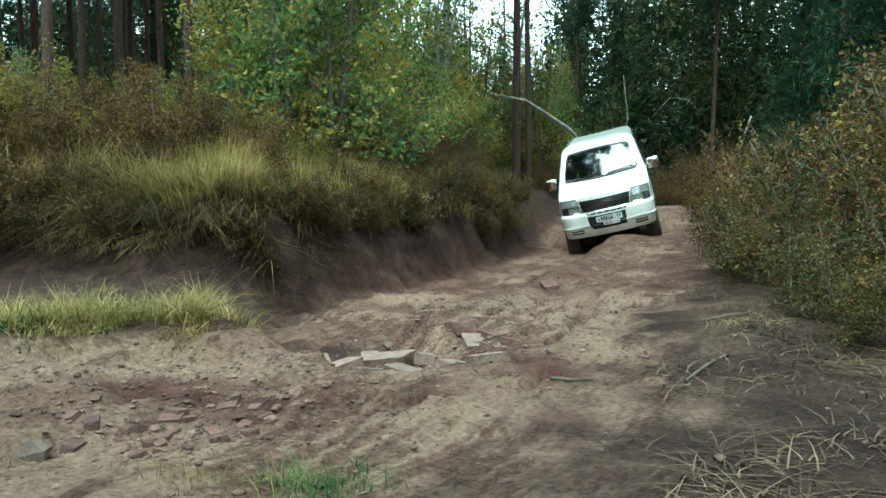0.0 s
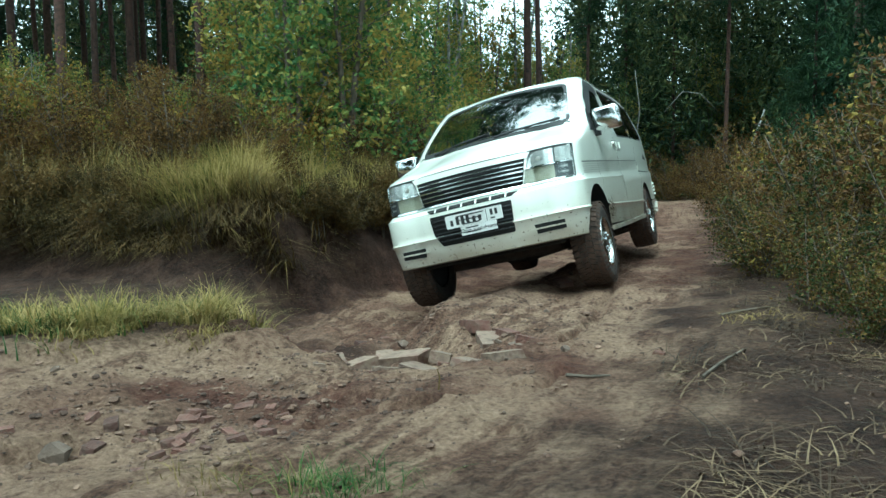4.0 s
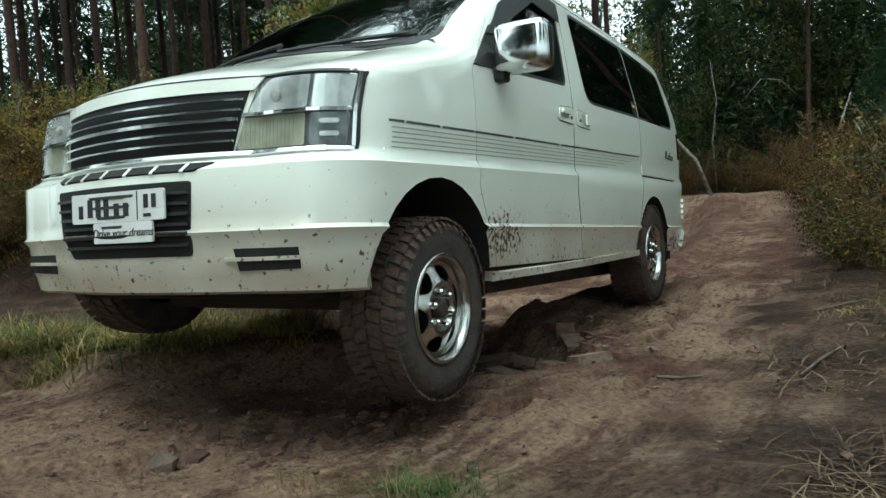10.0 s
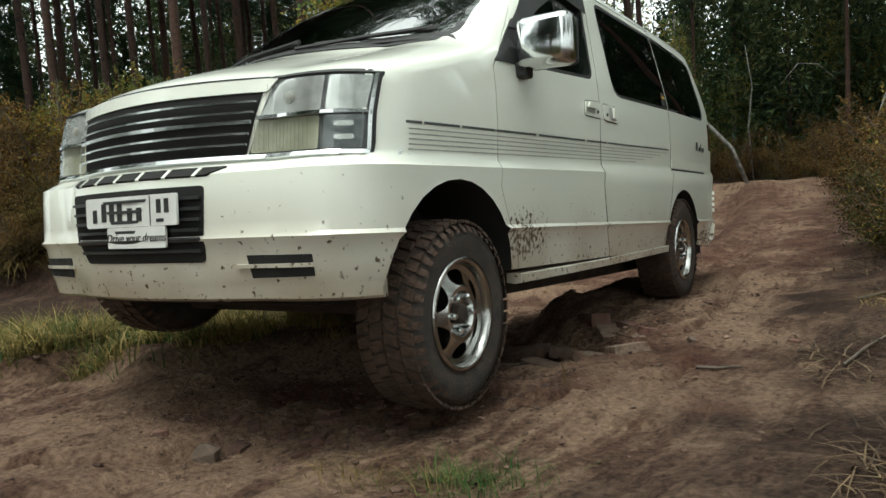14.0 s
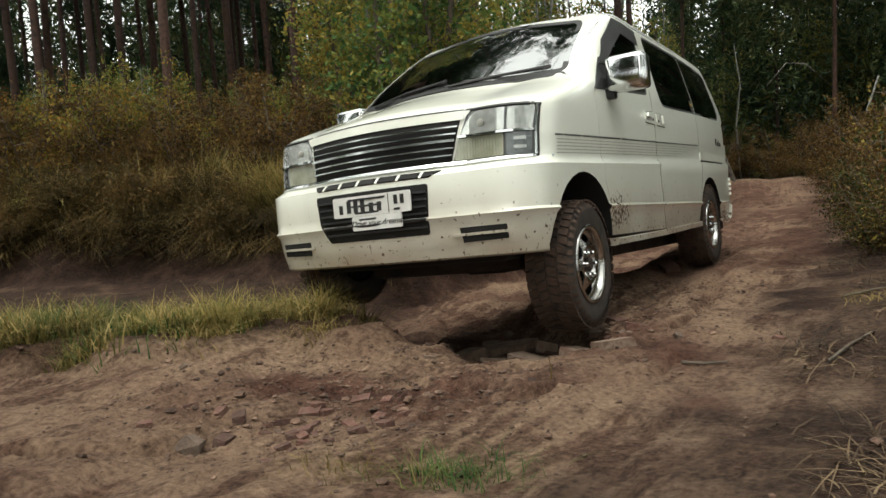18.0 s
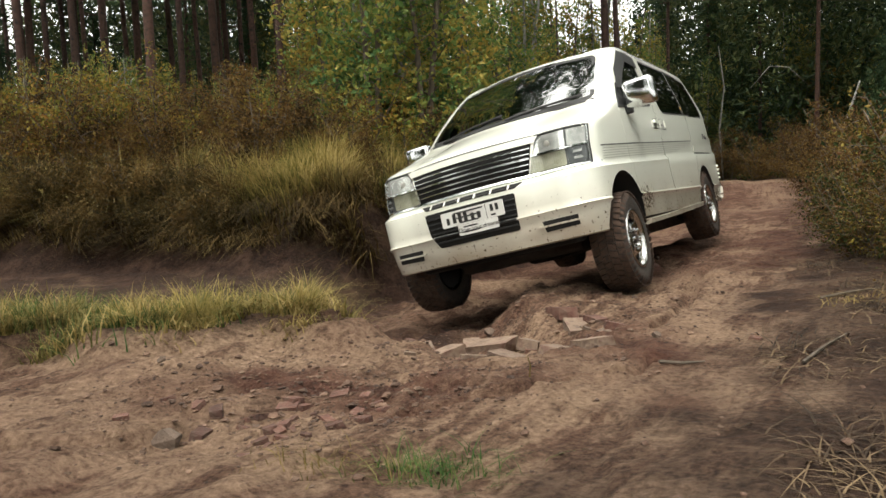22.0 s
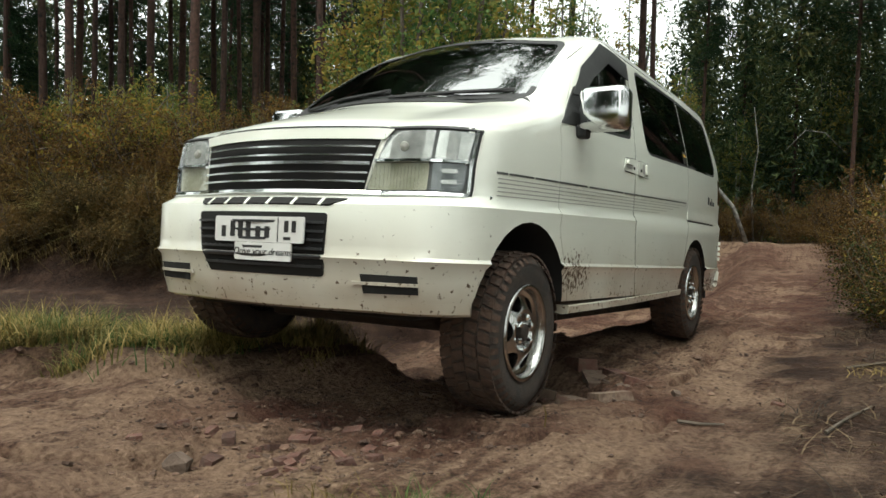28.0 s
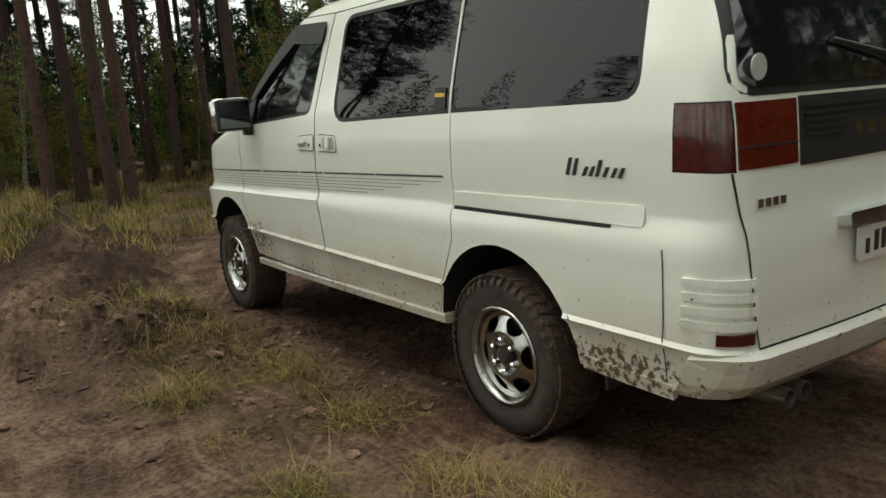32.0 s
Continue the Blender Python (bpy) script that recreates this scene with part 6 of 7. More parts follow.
# ---- forest and verge ----
PINEBARK = surface("pine_bark", [(0.016, 0.011, 0.009), (0.064, 0.032, 0.023), (0.034, 0.020, 0.015)], 0.9, 0, 7, bump=0.8, bump_scale=25, per="object", spread=0.4)
BIRCHBARK = surface("birch_bark", [(0.06, 0.056, 0.05), (0.17, 0.165, 0.15), (0.30, 0.29, 0.27)], 0.7, 0, 9, bump=0.2)
TWIG = surface("twig_bark", [(0.05, 0.04, 0.03), (0.13, 0.10, 0.075)], 0.85, 0, 14)
GREEN = leafy("green_leaves", [(0.042, 0.098, 0.036), (0.094, 0.165, 0.050), (0.170, 0.215, 0.056), (0.29, 0.255, 0.060), (0.37, 0.26, 0.06)], 0.6, through=0.45)
TURNING = leafy("turning_leaves", [(0.044, 0.068, 0.018), (0.120, 0.125, 0.030), (0.235, 0.180, 0.036), (0.29, 0.145, 0.034)], 0.7, through=0.4)
BROWN = leafy("brown_scrub_leaves", [(0.020, 0.014, 0.006), (0.066, 0.039, 0.013), (0.130, 0.071, 0.021), (0.185, 0.128, 0.036)], 1.5)
NEEDLES = leafy("pine_needles", [(0.012, 0.031, 0.016), (0.024, 0.054, 0.024), (0.048, 0.082, 0.030)], 0.6, through=0.15)
LITTER = leafy("dead_stems", [(0.018, 0.012, 0.008), (0.048, 0.031, 0.019), (0.098, 0.064, 0.038), (0.19, 0.135, 0.078)], 2.2, through=0.1)
FARLEAF = leafy("far_forest_foliage", [(0.014, 0.028, 0.014), (0.032, 0.056, 0.024), (0.065, 0.088, 0.030), (0.105, 0.105, 0.034)], 0.25, through=0.2)
DRYGRASS = leafy("dry_grass", [(0.060, 0.054, 0.016), (0.135, 0.098, 0.032), (0.235, 0.165, 0.062), (0.31, 0.225, 0.095)], 0.9, through=0.3)
GREENGRASS = leafy("green_grass", [(0.020, 0.055, 0.014), (0.040, 0.088, 0.020), (0.080, 0.105, 0.028), (0.17, 0.145, 0.055)], 1.3, through=0.3)
PALEGRASS = leafy("pale_bank_grass", [(0.060, 0.070, 0.020), (0.175, 0.152, 0.046), (0.34, 0.265, 0.092), (0.48, 0.37, 0.165)], 1.6, through=0.4)
WEED = leafy("weed_leaves", [(0.022, 0.019, 0.007), (0.054, 0.040, 0.012), (0.100, 0.066, 0.020), (0.15, 0.088, 0.027)], 1.4, through=0.25)
BRIAR = leafy("briar_leaves", [(0.014, 0.028, 0.010), (0.036, 0.052, 0.014), (0.082, 0.076, 0.019), (0.105, 0.045, 0.018), (0.23, 0.175, 0.036)], 1.6, through=0.25)
BROWNGRASS = leafy("brown_bank_grass", [(0.016, 0.013, 0.006), (0.050, 0.033, 0.012), (0.110, 0.067, 0.022), (0.200, 0.150, 0.055)], 1.6, through=0.3)
OLIVEGRASS = leafy("verge_grass", [(0.050, 0.055, 0.017), (0.130, 0.112, 0.035), (0.235, 0.175, 0.062), (0.34, 0.25, 0.105)], 0.8, through=0.3)


def ground_z(x, y):
    return float(height(np.array([x]), np.array([y]))[0])


def plant(proto, spots, group, label=""):
    """Copies a plant to (x, y, size, turn) spots; the first spot takes the plant itself."""
    for i, (x, y, s, a) in enumerate(spots):
        m = pose(x, y, ground_z(x, y), 0, 0, a)
        ob = proto if i == 0 else copy_thing(proto, m)
        ob.matrix_basis = m
        ob.scale = (s, s, s)
        tagged(ob, label, group=group)


def scatter(rnd, n, inside, lo, hi, gap):
    """Random spots within a rectangle, kept apart, that pass a test."""
    out = []
    for _ in range(n * 40):
        x, y = rnd.uniform(lo[0], hi[0]), rnd.uniform(lo[1], hi[1])
        if inside(x, y) and all((x - p[0]) ** 2 + (y - p[1]) ** 2 > gap * gap for p in out):
            out.append((x, y))
            if len(out) == n:
                break
    return out


def one(f, x, y):
    return tuple(float(v[0]) for v in f(np.array([x]), np.array([y])))


def off_track(x, y):
    return abs(one(lambda a, b: along(TRACK, a, b), x, y)[1])


def on_bank(x, y):
    return one(lambda a, b: along(BANK, a, b), x, y)[1]


def polar(deg, dist):
    return (-dist * math.sin(radians(deg)), dist * math.cos(radians(deg)))


def bearing(x, y):
    """Degrees to the left of the first look up the track."""
    return math.degrees(math.atan2(-x, y))


def build_forest():
    rnd = random.Random(12)
    # pines: placed trunks first, then the stand around
    pines = [pine(k, 19.5 + 1.5 * k, (0.11, 0.125, 0.095)[k], PINEBARK, NEEDLES, (8.5, 9.5, 8.0)[k]) for k in range(3)]
    # the four at -33 to -40 degrees are unseen, added to shade the far track
    marked = [polar(a, q) for a, q in ((32.9, 24), (31.3, 22), (30.6, 26), (29.3, 23), (26.6, 25), (24.6, 21.5), (23.5, 27), (19.7, 24), (16.1, 20.5), (14.5, 27), (13.5, 24), (2.6, 23), (-0.4, 25), (-5.3, 23.5), (-6.2, 23.0), (34.5, 21), (36.0, 25), (28.0, 29), (21.5, 30), (-27.0, 19), (-9.6, 33), (-15.5, 36), (-19, 34), (-35.5, 13.0), (-40, 10.5), (-38, 16), (-33, 18.5), (18, 17.5), (26.5, 19), (10.5, 19.5), (5.2, 19.5), (27.3, 27.5), (31.9, 28.5), (25.3, 29), (22.4, 23.5), (20.6, 27), (17.6, 29), (33.8, 27), (35.2, 29.5))]
    clear = lambda x, y: off_track(x, y) > 4.0 and not (y > 0 and -24 < bearing(x, y) < 5.6)
    stand = scatter(rnd, 90, lambda x, y: 24 < math.hypot(x, y) < 60 and clear(x, y) and y > 8, (-50, 8), (45, 60), 2.0)
    marked += [polar(a, q) for a, q in ((139, 17.5), (136.2, 16.5), (131.8, 20), (129.8, 19), (143, 21), (126, 24), (134, 26), (122, 22), (138, 14.5), (134.2, 13.8), (133.2, 14.6), (127.5, 18), (125.5, 15), (141, 15))]
    stand += scatter(rnd, 52, lambda x, y: 19 < math.hypot(x, y) < 42 and off_track(x, y) > 3.6 and y <= 8 and x < -6, (-42, -36), (-6, 8), 2.0)
    stand += scatter(rnd, 34, lambda x, y: 11 < math.hypot(x, y) < 34 and (y < 2 or x > 10), (3, -30), (34, 8), 2.4)
    spots = [[], [], []]
    for i, (x, y) in enumerate(marked + stand):
        spots[i % 3].append((x, y, rnd.uniform(0.8, 1.1) if i < len(marked) else rnd.uniform(0.7, 0.95), rnd.uniform(0, 360)))
    for k in range(3):
        plant(pines[k], spots[k], "pines of the stand")
    # young conifers, mostly on the darker side of the track
    con = [spruce(31, 6.0, PINEBARK, NEEDLES, 0.26), spruce(32, 9.5, PINEBARK, NEEDLES, 0.19)]
    cs = [polar(a, q) for a, q in ((-19, 14), (-23.5, 13), (-28, 12.5), (-15.5, 18.5), (-31, 12), (-13, 21), (-14, 17), (-17, 19), (-20, 15.5), (-23, 17), (-26, 14), (-18.5, 23), (-12.5, 24), (-30, 16), (-10.5, 27), (-22, 24), (-15.5, 27), (-27, 20), (-34, 14), (-21, 20), (-24.5, 20.5), (-12, 19), (-28.5, 24), (-20.5, 28), (-32, 19), (-13.5, 31), (-25, 28), (-9.0, 30), (10, 30), (20, 34), (30, 32), (38, 27), (-7.5, 33))]
    cs += [polar(a, q) for a, q in ((127, 24), (124, 21), (119, 25), (133, 29), (141, 27), (147, 24), (112, 27), (105, 24), (98, 27), (137, 33))]
    cs += scatter(rnd, 12, lambda x, y: math.hypot(x, y) > 15 and off_track(x, y) > 5 and y < 6, (-32, -28), (-8, 6), 3.2)
    cs += [polar(rnd.uniform(-26, -9), rnd.uniform(38, 48)) for _ in range(22)]
    cs = [c for c in cs if off_track(*c) > 3.8 and not (0 < c[1] < 22 and -11.5 < bearing(*c) < -4)]
    for k in range(2):
        plant(con[k], [(x, y, rnd.uniform(0.85, 1.25), rnd.uniform(0, 360)) for x, y in cs[k::2]], "young conifers")
    # birch and aspen saplings behind the bank
    sap = [sapling(41, 5.0, 1.0, GREEN, TWIG, 92, "aspen_sapling", "green leafy aspen sapling", "tree", 0.27, 0.04, 2, 0.085),
           sapling(42, 5.6, 1.0, GREEN, BIRCHBARK, 82, "birch_sapling", "slender birch sapling with green leaves", "tree", 0.22, 0.10, 2, 0.075),
           sapling(43, 4.0, 1.0, TURNING, TWIG, 120, "turning_sapling", "young birch with yellowing leaves", "tree", 0.28, 0.04, 2, 0.075)]
    big = [polar(a, q) for a, q in ((11, 11.8), (9, 12.6), (7.5, 12.0), (12.5, 13), (5.8, 13.6), (10, 14.2), (14.5, 13), (3.8, 15), (2.0, 17), (6.5, 15.5), (8.2, 16.5), (0.6, 19.5), (-1.5, 22), (13, 15.5))]
    low = scatter(rnd, 70, lambda x, y: on_bank(x, y) > 3.8 and 12 < math.hypot(x, y) < 23 and bearing(x, y) > 13, (-17, 11), (2, 23), 0.95)
    gap = [polar(rnd.uniform(-9, 5), rnd.uniform(24, 38)) for _ in range(34)]
    gap += [polar(rnd.uniform(-24, -4), rnd.uniform(37, 46)) for _ in range(44)]
    gap += [polar(a, q) for a, q in ((-1.2, 22), (-2.4, 25), (-3.3, 28), (-4.4, 26), (-7.4, 29), (-8.6, 31), (0.4, 23), (-6.9, 33))]
    gap = [p for p in gap if off_track(*p) > 2.6]
    back = scatter(rnd, 40, lambda x, y: on_bank(x, y) > 4 and math.hypot(x, y) > 17 and -3 < bearing(x, y) < 17, (-10, 15), (3, 30), 1.3)
    arc = [polar(rnd.uniform(94, 165), rnd.uniform(19, 30)) for _ in range(46)] + [polar(rnd.uniform(116, 150), rnd.uniform(17, 24)) for _ in range(22)]
    arc = [p for p in arc if off_track(*p) > 3.0]
    rear = arc + scatter(rnd, 40, lambda x, y: off_track(x, y) > 4.2 and math.hypot(x, y) > 13 and x < -7, (-34, -24), (-7, 9), 1.3)
    spots = [[], [], []]
    for i, (x, y) in enumerate(big):
        spots[i % 2].append((x, y, rnd.uniform(0.9, 1.15), rnd.uniform(0, 360)))
    for i, (x, y) in enumerate(low):
        spots[(2, 0, 2, 1)[i % 4]].append((x, y, rnd.uniform(0.26, 0.44), rnd.uniform(0, 360)))
    for i, (x, y) in enumerate(gap):
        spots[i % 3].append((x, y, rnd.uniform(0.9, 1.4), rnd.uniform(0, 360)))
    for i, (x, y) in enumerate(back):
        spots[i % 3].append((x, y, rnd.uniform(0.8, 1.25), rnd.uniform(0, 360)))
    for i, (x, y) in enumerate(rear):
        spots[i % 3].append((x, y, rnd.uniform(0.45, 0.9), rnd.uniform(0, 360)))
    for k in range(3):
        plant(sap[k], spots[k], "saplings at the forest edge")
    # pale bent birches
    for pts, r in (([(4.9, 21.5, 0.2), (4.5, 21.6, 1.6), (3.5, 21.7, 2.8), (2.3, 21.8, 3.6), (1.3, 21.9, 3.8)], [0.06, 0.055, 0.045, 0.03, 0.012]),
                   ([(5.6, 24.0, 0.3), (5.5, 24.0, 2.2), (5.65, 24.0, 3.4), (5.5, 24.0, 4.6)], [0.026, 0.024, 0.018, 0.008]),
                   ([(7.0, 20.0, 0.2), (7.3, 20.0, 1.3), (7.9, 20.1, 3.0)], [0.045, 0.04, 0.02]),
                   ([(6.0, 22.5, 3.2), (6.5, 22.5, 3.75), (7.0, 22.5, 3.7), (7.6, 22.5, 3.1)], [0.008, 0.014, 0.012, 0.006])):
        tree = new("bent_birch")
        tagged(tree, "thin pale birch stem bent over the track", "tree", "pale birches")
        part("trunk", smoothed(rod([(*p[:2], p[2] + (ground_z(*p[:2]) - 0.4 if i == 0 and p[2] < 1 else 0)) for i, p in enumerate(pts)], r, 7)), BIRCHBARK, tree)


def build_far_woods():
    """The wall of the forest beyond the nearer trees, too dense to count."""
    rng = np.random.default_rng(88)
    pts = []
    for k in range(760):
        a = (rng.uniform(-180, 180), rng.uniform(9, 42), rng.uniform(-40, -8), rng.uniform(92, 165))[k % 4]
        q = rng.uniform(34, 62)
        x, y = polar(a, q)
        gap = -8.0 < a < 13.0
        h = rng.uniform(4.0, 6.0) if gap else rng.uniform(4, 7) if 100 < a < 165 else rng.uniform(12, 18) if -40 < a < -8 else rng.uniform(8, 14)
        w = rng.uniform(1.3, 2.4)
        m = int(460 * h / 8)
        t = rng.beta(1.0, 1.3, m)
        r = w * (1.05 - t) ** 0.7 * np.sqrt(rng.uniform(0, 1, m))
        b = rng.uniform(0, 6.28, m)
        pts.append(np.stack([x + r * np.cos(b), y + r * np.sin(b), 0.3 + t * h], 1))
    me = leaves_mesh("far_woods", np.concatenate(pts), 0.34, FARLEAF, rng, droop=0.4, shape=0.34)
    tagged(new("far_woods", me), "dark wall of forest behind the nearer trees", "woods", kind="stuff")


def build_shrubs():
    rnd = random.Random(5)
    bush = [sapling(51, 1.5, 1.0, BROWN, TWIG, 210, "scrub_bush", "rusty brown scrub bush on the bank", "bush", 0.50, 0.03, 8, 0.075, 0.24),
            sapling(52, 1.5, 1.0, TURNING, TWIG, 200, "turning_bush", "bush with green and yellow leaves", "bush", 0.5, 0.03, 8, 0.052)]
    bs = scatter(rnd, 105, lambda x, y: 1.5 < on_bank(x, y) < 6.5 and x < 2.2, (-13, 9), (2.2, 19), 0.62)
    for k in range(2):
        sel = [p for i, p in enumerate(bs) if (i % 4 == 0) == (k == 1)]
        plant(bush[k], [(x, y, rnd.uniform(0.65, 1.05) * (1.15 if bearing(x, y) > 16 else 0.85), rnd.uniform(0, 360)) for x, y in sel], "bushes on the bank")
    lip = sapling(55, 0.8, 1.0, WEED, TWIG, 420, "lip_bush", "low weedy bush hanging over the cut bank", "bush", 0.75, 0.02, 9, 0.095, 0.13)
    ls = scatter(rnd, 46, lambda x, y: 0.30 < on_bank(x, y) < 1.1 and not -3.3 < x < -1.5, (-7, 7.0), (2.2, 15), 0.30)
    plant(lip, [(x, y, rnd.uniform(0.35, 0.9), rnd.uniform(0, 360)) for x, y in ls], "weeds on the lip of the bank")
    rose = sapling(53, 1.5, 1.0, BRIAR, TWIG, 200, "briar_bush", "dense briar with yellow-green leaves and bare twigs", "bush", 0.55, 0.02, 9, 0.046)
    plant(rose, [(3.15, 6.2, 0.9, 0), (2.85, 4.7, 0.7, 80), (3.9, 7.2, 1.1, 190), (4.5, 8.6, 1.1, 260), (3.6, 5.5, 1.1, 40), (4.5, 6.6, 1.25, 310), (5.5, 9.9, 1.2, 120), (2.8, 3.9, 0.55, 20), (3.4, 4.3, 0.9, 150), (4.1, 5.3, 1.2, 220), (5.5, 7.8, 1.3, 60), (2.65, 5.4, 0.6, 140), (2.15, 4.45, 0.42, 200), (2.0, 3.75, 0.34, 100), (2.45, 6.1, 0.5, 330), (2.35, 3.4, 0.45, 250), (2.9, 7.2, 0.6, 15)], "briars by the track")
    scrub = sapling(54, 1.4, 1.0, BROWN, TWIG, 210, "brown_briar", "brown twiggy scrub beside the track", "bush", 0.55, 0.02, 9, 0.065, 0.3)
    plant(scrub, [(3.6, 7.8, 0.95, 10), (4.4, 9.8, 1.0, 100), (4.9, 12.0, 1.1, 200), (5.6, 13.8, 1.2, 20), (3.2, 5.5, 0.8, 250), (5.6, 11.0, 1.3, 0), (6.4, 15.0, 1.2, 70), (5.4, 8.4, 1.5, 140), (5.2, 14.8, 0.8, 230), (3.75, 6.4, 1.15, 300), (3.3, 4.8, 0.9, 90), (2.4, 4.9, 0.5, 40), (2.7, 6.7, 0.6, 160), (4.0, 23.4, 0.9, 0), (4.9, 24.2, 1.0, 50), (5.7, 24.6, 0.9, 120), (6.6, 24.0, 1.1, 190), (7.3, 22.6, 1.1, 260), (6.7, 20.8, 0.9, 300), (3.2, 22.3, 0.8, 80), (7.0, 19.0, 1.0, 20), (2.9, 24.8, 1.1, 10), (8.2, 24.5, 1.2, 75)], "brown scrub by the track")


def grass_patch(name, label, n, test, lo, hi, h0, h1, lean, width, material, seed, tuft=0.0, way=None, droop=0.38):
    """Grass over an area, as one sheet of stuff; tuft draws the blades into clumps."""
    rng = np.random.default_rng(seed)
    x, y = rng.uniform(lo[0], hi[0], n * 3), rng.uniform(lo[1], hi[1], n * 3)
    if tuft:
        k = max(3, n // 60)
        cx, cy = rng.uniform(lo[0], hi[0], k), rng.uniform(lo[1], hi[1], k)
        j = rng.integers(0, k, n * 3)
        x, y = cx[j] + rng.normal(size=n * 3) * tuft, cy[j] + rng.normal(size=n * 3) * tuft
    keep = test(x, y) > rng.uniform(0, 1, n * 3)
    x, y = x[keep][:n], y[keep][:n]
    h = rng.uniform(h0, h1, len(x))
    if tuft:
        j = j[keep][:n]
        h = h * rng.uniform(0.45, 1.25, k)[j]
        if way is not None:
            way = way + 50 * rng.normal(size=k)[j]
    roots = np.stack([x, y, height(x, y) - 0.01], 1)
    me = blades(name, roots, h, lean, width, material, rng, 4 if droop > 0.5 else 3, way, droop)
    return tagged(new(name, me), label, "grass", kind="stuff")


def build_grass():
    bank = lambda x, y: along(BANK, x, y)[1]
    isl = lambda x, y: np.abs(along(ISLAND, x, y)[1])
    trk = lambda x, y: np.abs(along(TRACK, x, y)[1])
    rdg = lambda x, y: along(RIDGE, x, y)[1]
    def lip(a, b, c, d):
        return lambda x, y: smoothstep(a, b, bank(x, y)) * smoothstep(d, c, bank(x, y))
    grass_patch("bank_grass", "long yellowing grass hanging over the bank", 7000, lip(0.34, 0.55, 1.0, 1.6), (-6.5, 7.0), (2.2, 17), 0.25, 0.65, 1.2, 0.013, OLIVEGRASS, 61, 0.06, -100, 0.7)
    grass_patch("bank_dark_grass", "brown grass cascading down the bank", 16000, lambda x, y: lip(0.20, 0.42, 0.9, 1.3)(x, y) * smoothstep(-1.2, -2.2, x), (-7.0, 7.0), (-1.0, 10), 0.22, 0.6, 1.3, 0.013, BROWNGRASS, 75, 0.07, -95, 0.75)
    grass_patch("bank_pale_grass", "pale tussocks of long grass on top of the bank", 15000, lambda x, y: lip(0.42, 0.65, 2.0, 2.8)(x, y) * smoothstep(-4.1, -3.3, x) * smoothstep(-0.4, -1.4, x) * smoothstep(-0.35, 0.25, fractal(x, y, 0.8, 55, 2)), (-4.2, 7.3), (-0.3, 11.5), 0.30, 0.80, 0.8, 0.014, PALEGRASS, 76, 0.07, -60, 0.42)
    grass_patch("bank_edge_grass", "yellowing grass along the receding bank", 7000, lambda x, y: lip(0.30, 0.6, 1.7, 2.4)(x, y) * smoothstep(-1.6, -0.8, x), (-1.6, 7.5), (2.4, 16), 0.3, 0.65, 0.8, 0.014, PALEGRASS, 78, 0.08, -60, 0.45)
    grass_patch("bank_arching_grass", "long pale blades arching out of the scrub", 900, lambda x, y: lip(0.5, 0.8, 1.8, 2.4)(x, y) * smoothstep(-3.2, -3.8, x), (-7.5, 7.5), (-3.0, 11), 0.5, 0.9, 1.2, 0.016, PALEGRASS, 79, 0.05, -80, 0.5)
    grass_patch("bank_top_grass", "tall dry grass along the bank", 9000, lambda x, y: lip(0.4, 0.8, 1.6, 2.6)(x, y), (-5.2, 8), (2.0, 17), 0.4, 0.8, 0.9, 0.012, DRYGRASS, 62, 0.12)
    grass_patch("bank_roots", "roots and dead blades hanging from the cut", 2600, lip(0.22, 0.36, 0.5, 0.62), (-4.5, 6.8), (1.2, 14), 0.15, 0.45, 1.2, 0.006, LITTER, 77, 0.05, -90, 0.95)
    grass_patch("far_bank_grass", "olive undergrowth behind the bank", 36000, lambda x, y: smoothstep(1.2, 2.5, bank(x, y)), (-16, 9), (4, 26), 0.3, 0.75, 0.8, 0.022, OLIVEGRASS, 63, 0.25)
    grass_patch("island_grass", "yellow-green tussocks on the island between two paths", 9000, lambda x, y: smoothstep(0.55, 0.25, isl(x, y)), (-6.0, 3.1), (-1.0, 4.9), 0.10, 0.26, 1.3, 0.009, OLIVEGRASS, 64, 0.06)
    grass_patch("island_straw", "straw-yellow blades along the crest of the island", 2600, lambda x, y: smoothstep(0.40, 0.1, isl(x, y)), (-6.0, 3.2), (-1.1, 4.8), 0.12, 0.27, 1.2, 0.009, PALEGRASS, 81, 0.05)
    grass_patch("island_green", "green grass at the foot of the island", 8000, lambda x, y: smoothstep(0.6, 0.3, isl(x, y)) * smoothstep(-1.5, -2.1, x), (-6.0, 3.0), (-1.4, 4.8), 0.06, 0.20, 0.9, 0.009, GREENGRASS, 65, 0.06)
    grass_patch("near_tuft", "small green tuft in the bare track", 1500, lambda x, y: np.exp(-(((x + 0.36) / 0.15) ** 2 + ((y - 2.18) / 0.10) ** 2)), (-0.9, 1.8), (0.2, 2.6), 0.05, 0.13, 1.3, 0.005, GREENGRASS, 66)
    grass_patch("near_straw", "dry tuft at the edge of the track", 400, lambda x, y: np.exp(-(((x + 0.72) / 0.13) ** 2 + ((y - 2.18) / 0.10) ** 2)), (-1.2, 1.8), (-0.3, 2.6), 0.04, 0.11, 1.2, 0.004, DRYGRASS, 70)
    grass_patch("dry_straw", "flattened straw on the verge", 190, lambda x, y: smoothstep(-0.5, 0.3, rdg(x, y)) * smoothstep(2.5, 1.0, rdg(x, y)), (0.1, 1.4), (3.2, 6), 0.05, 0.12, 3.0, 0.006, DRYGRASS, 67, 0.14, None, 0.45)
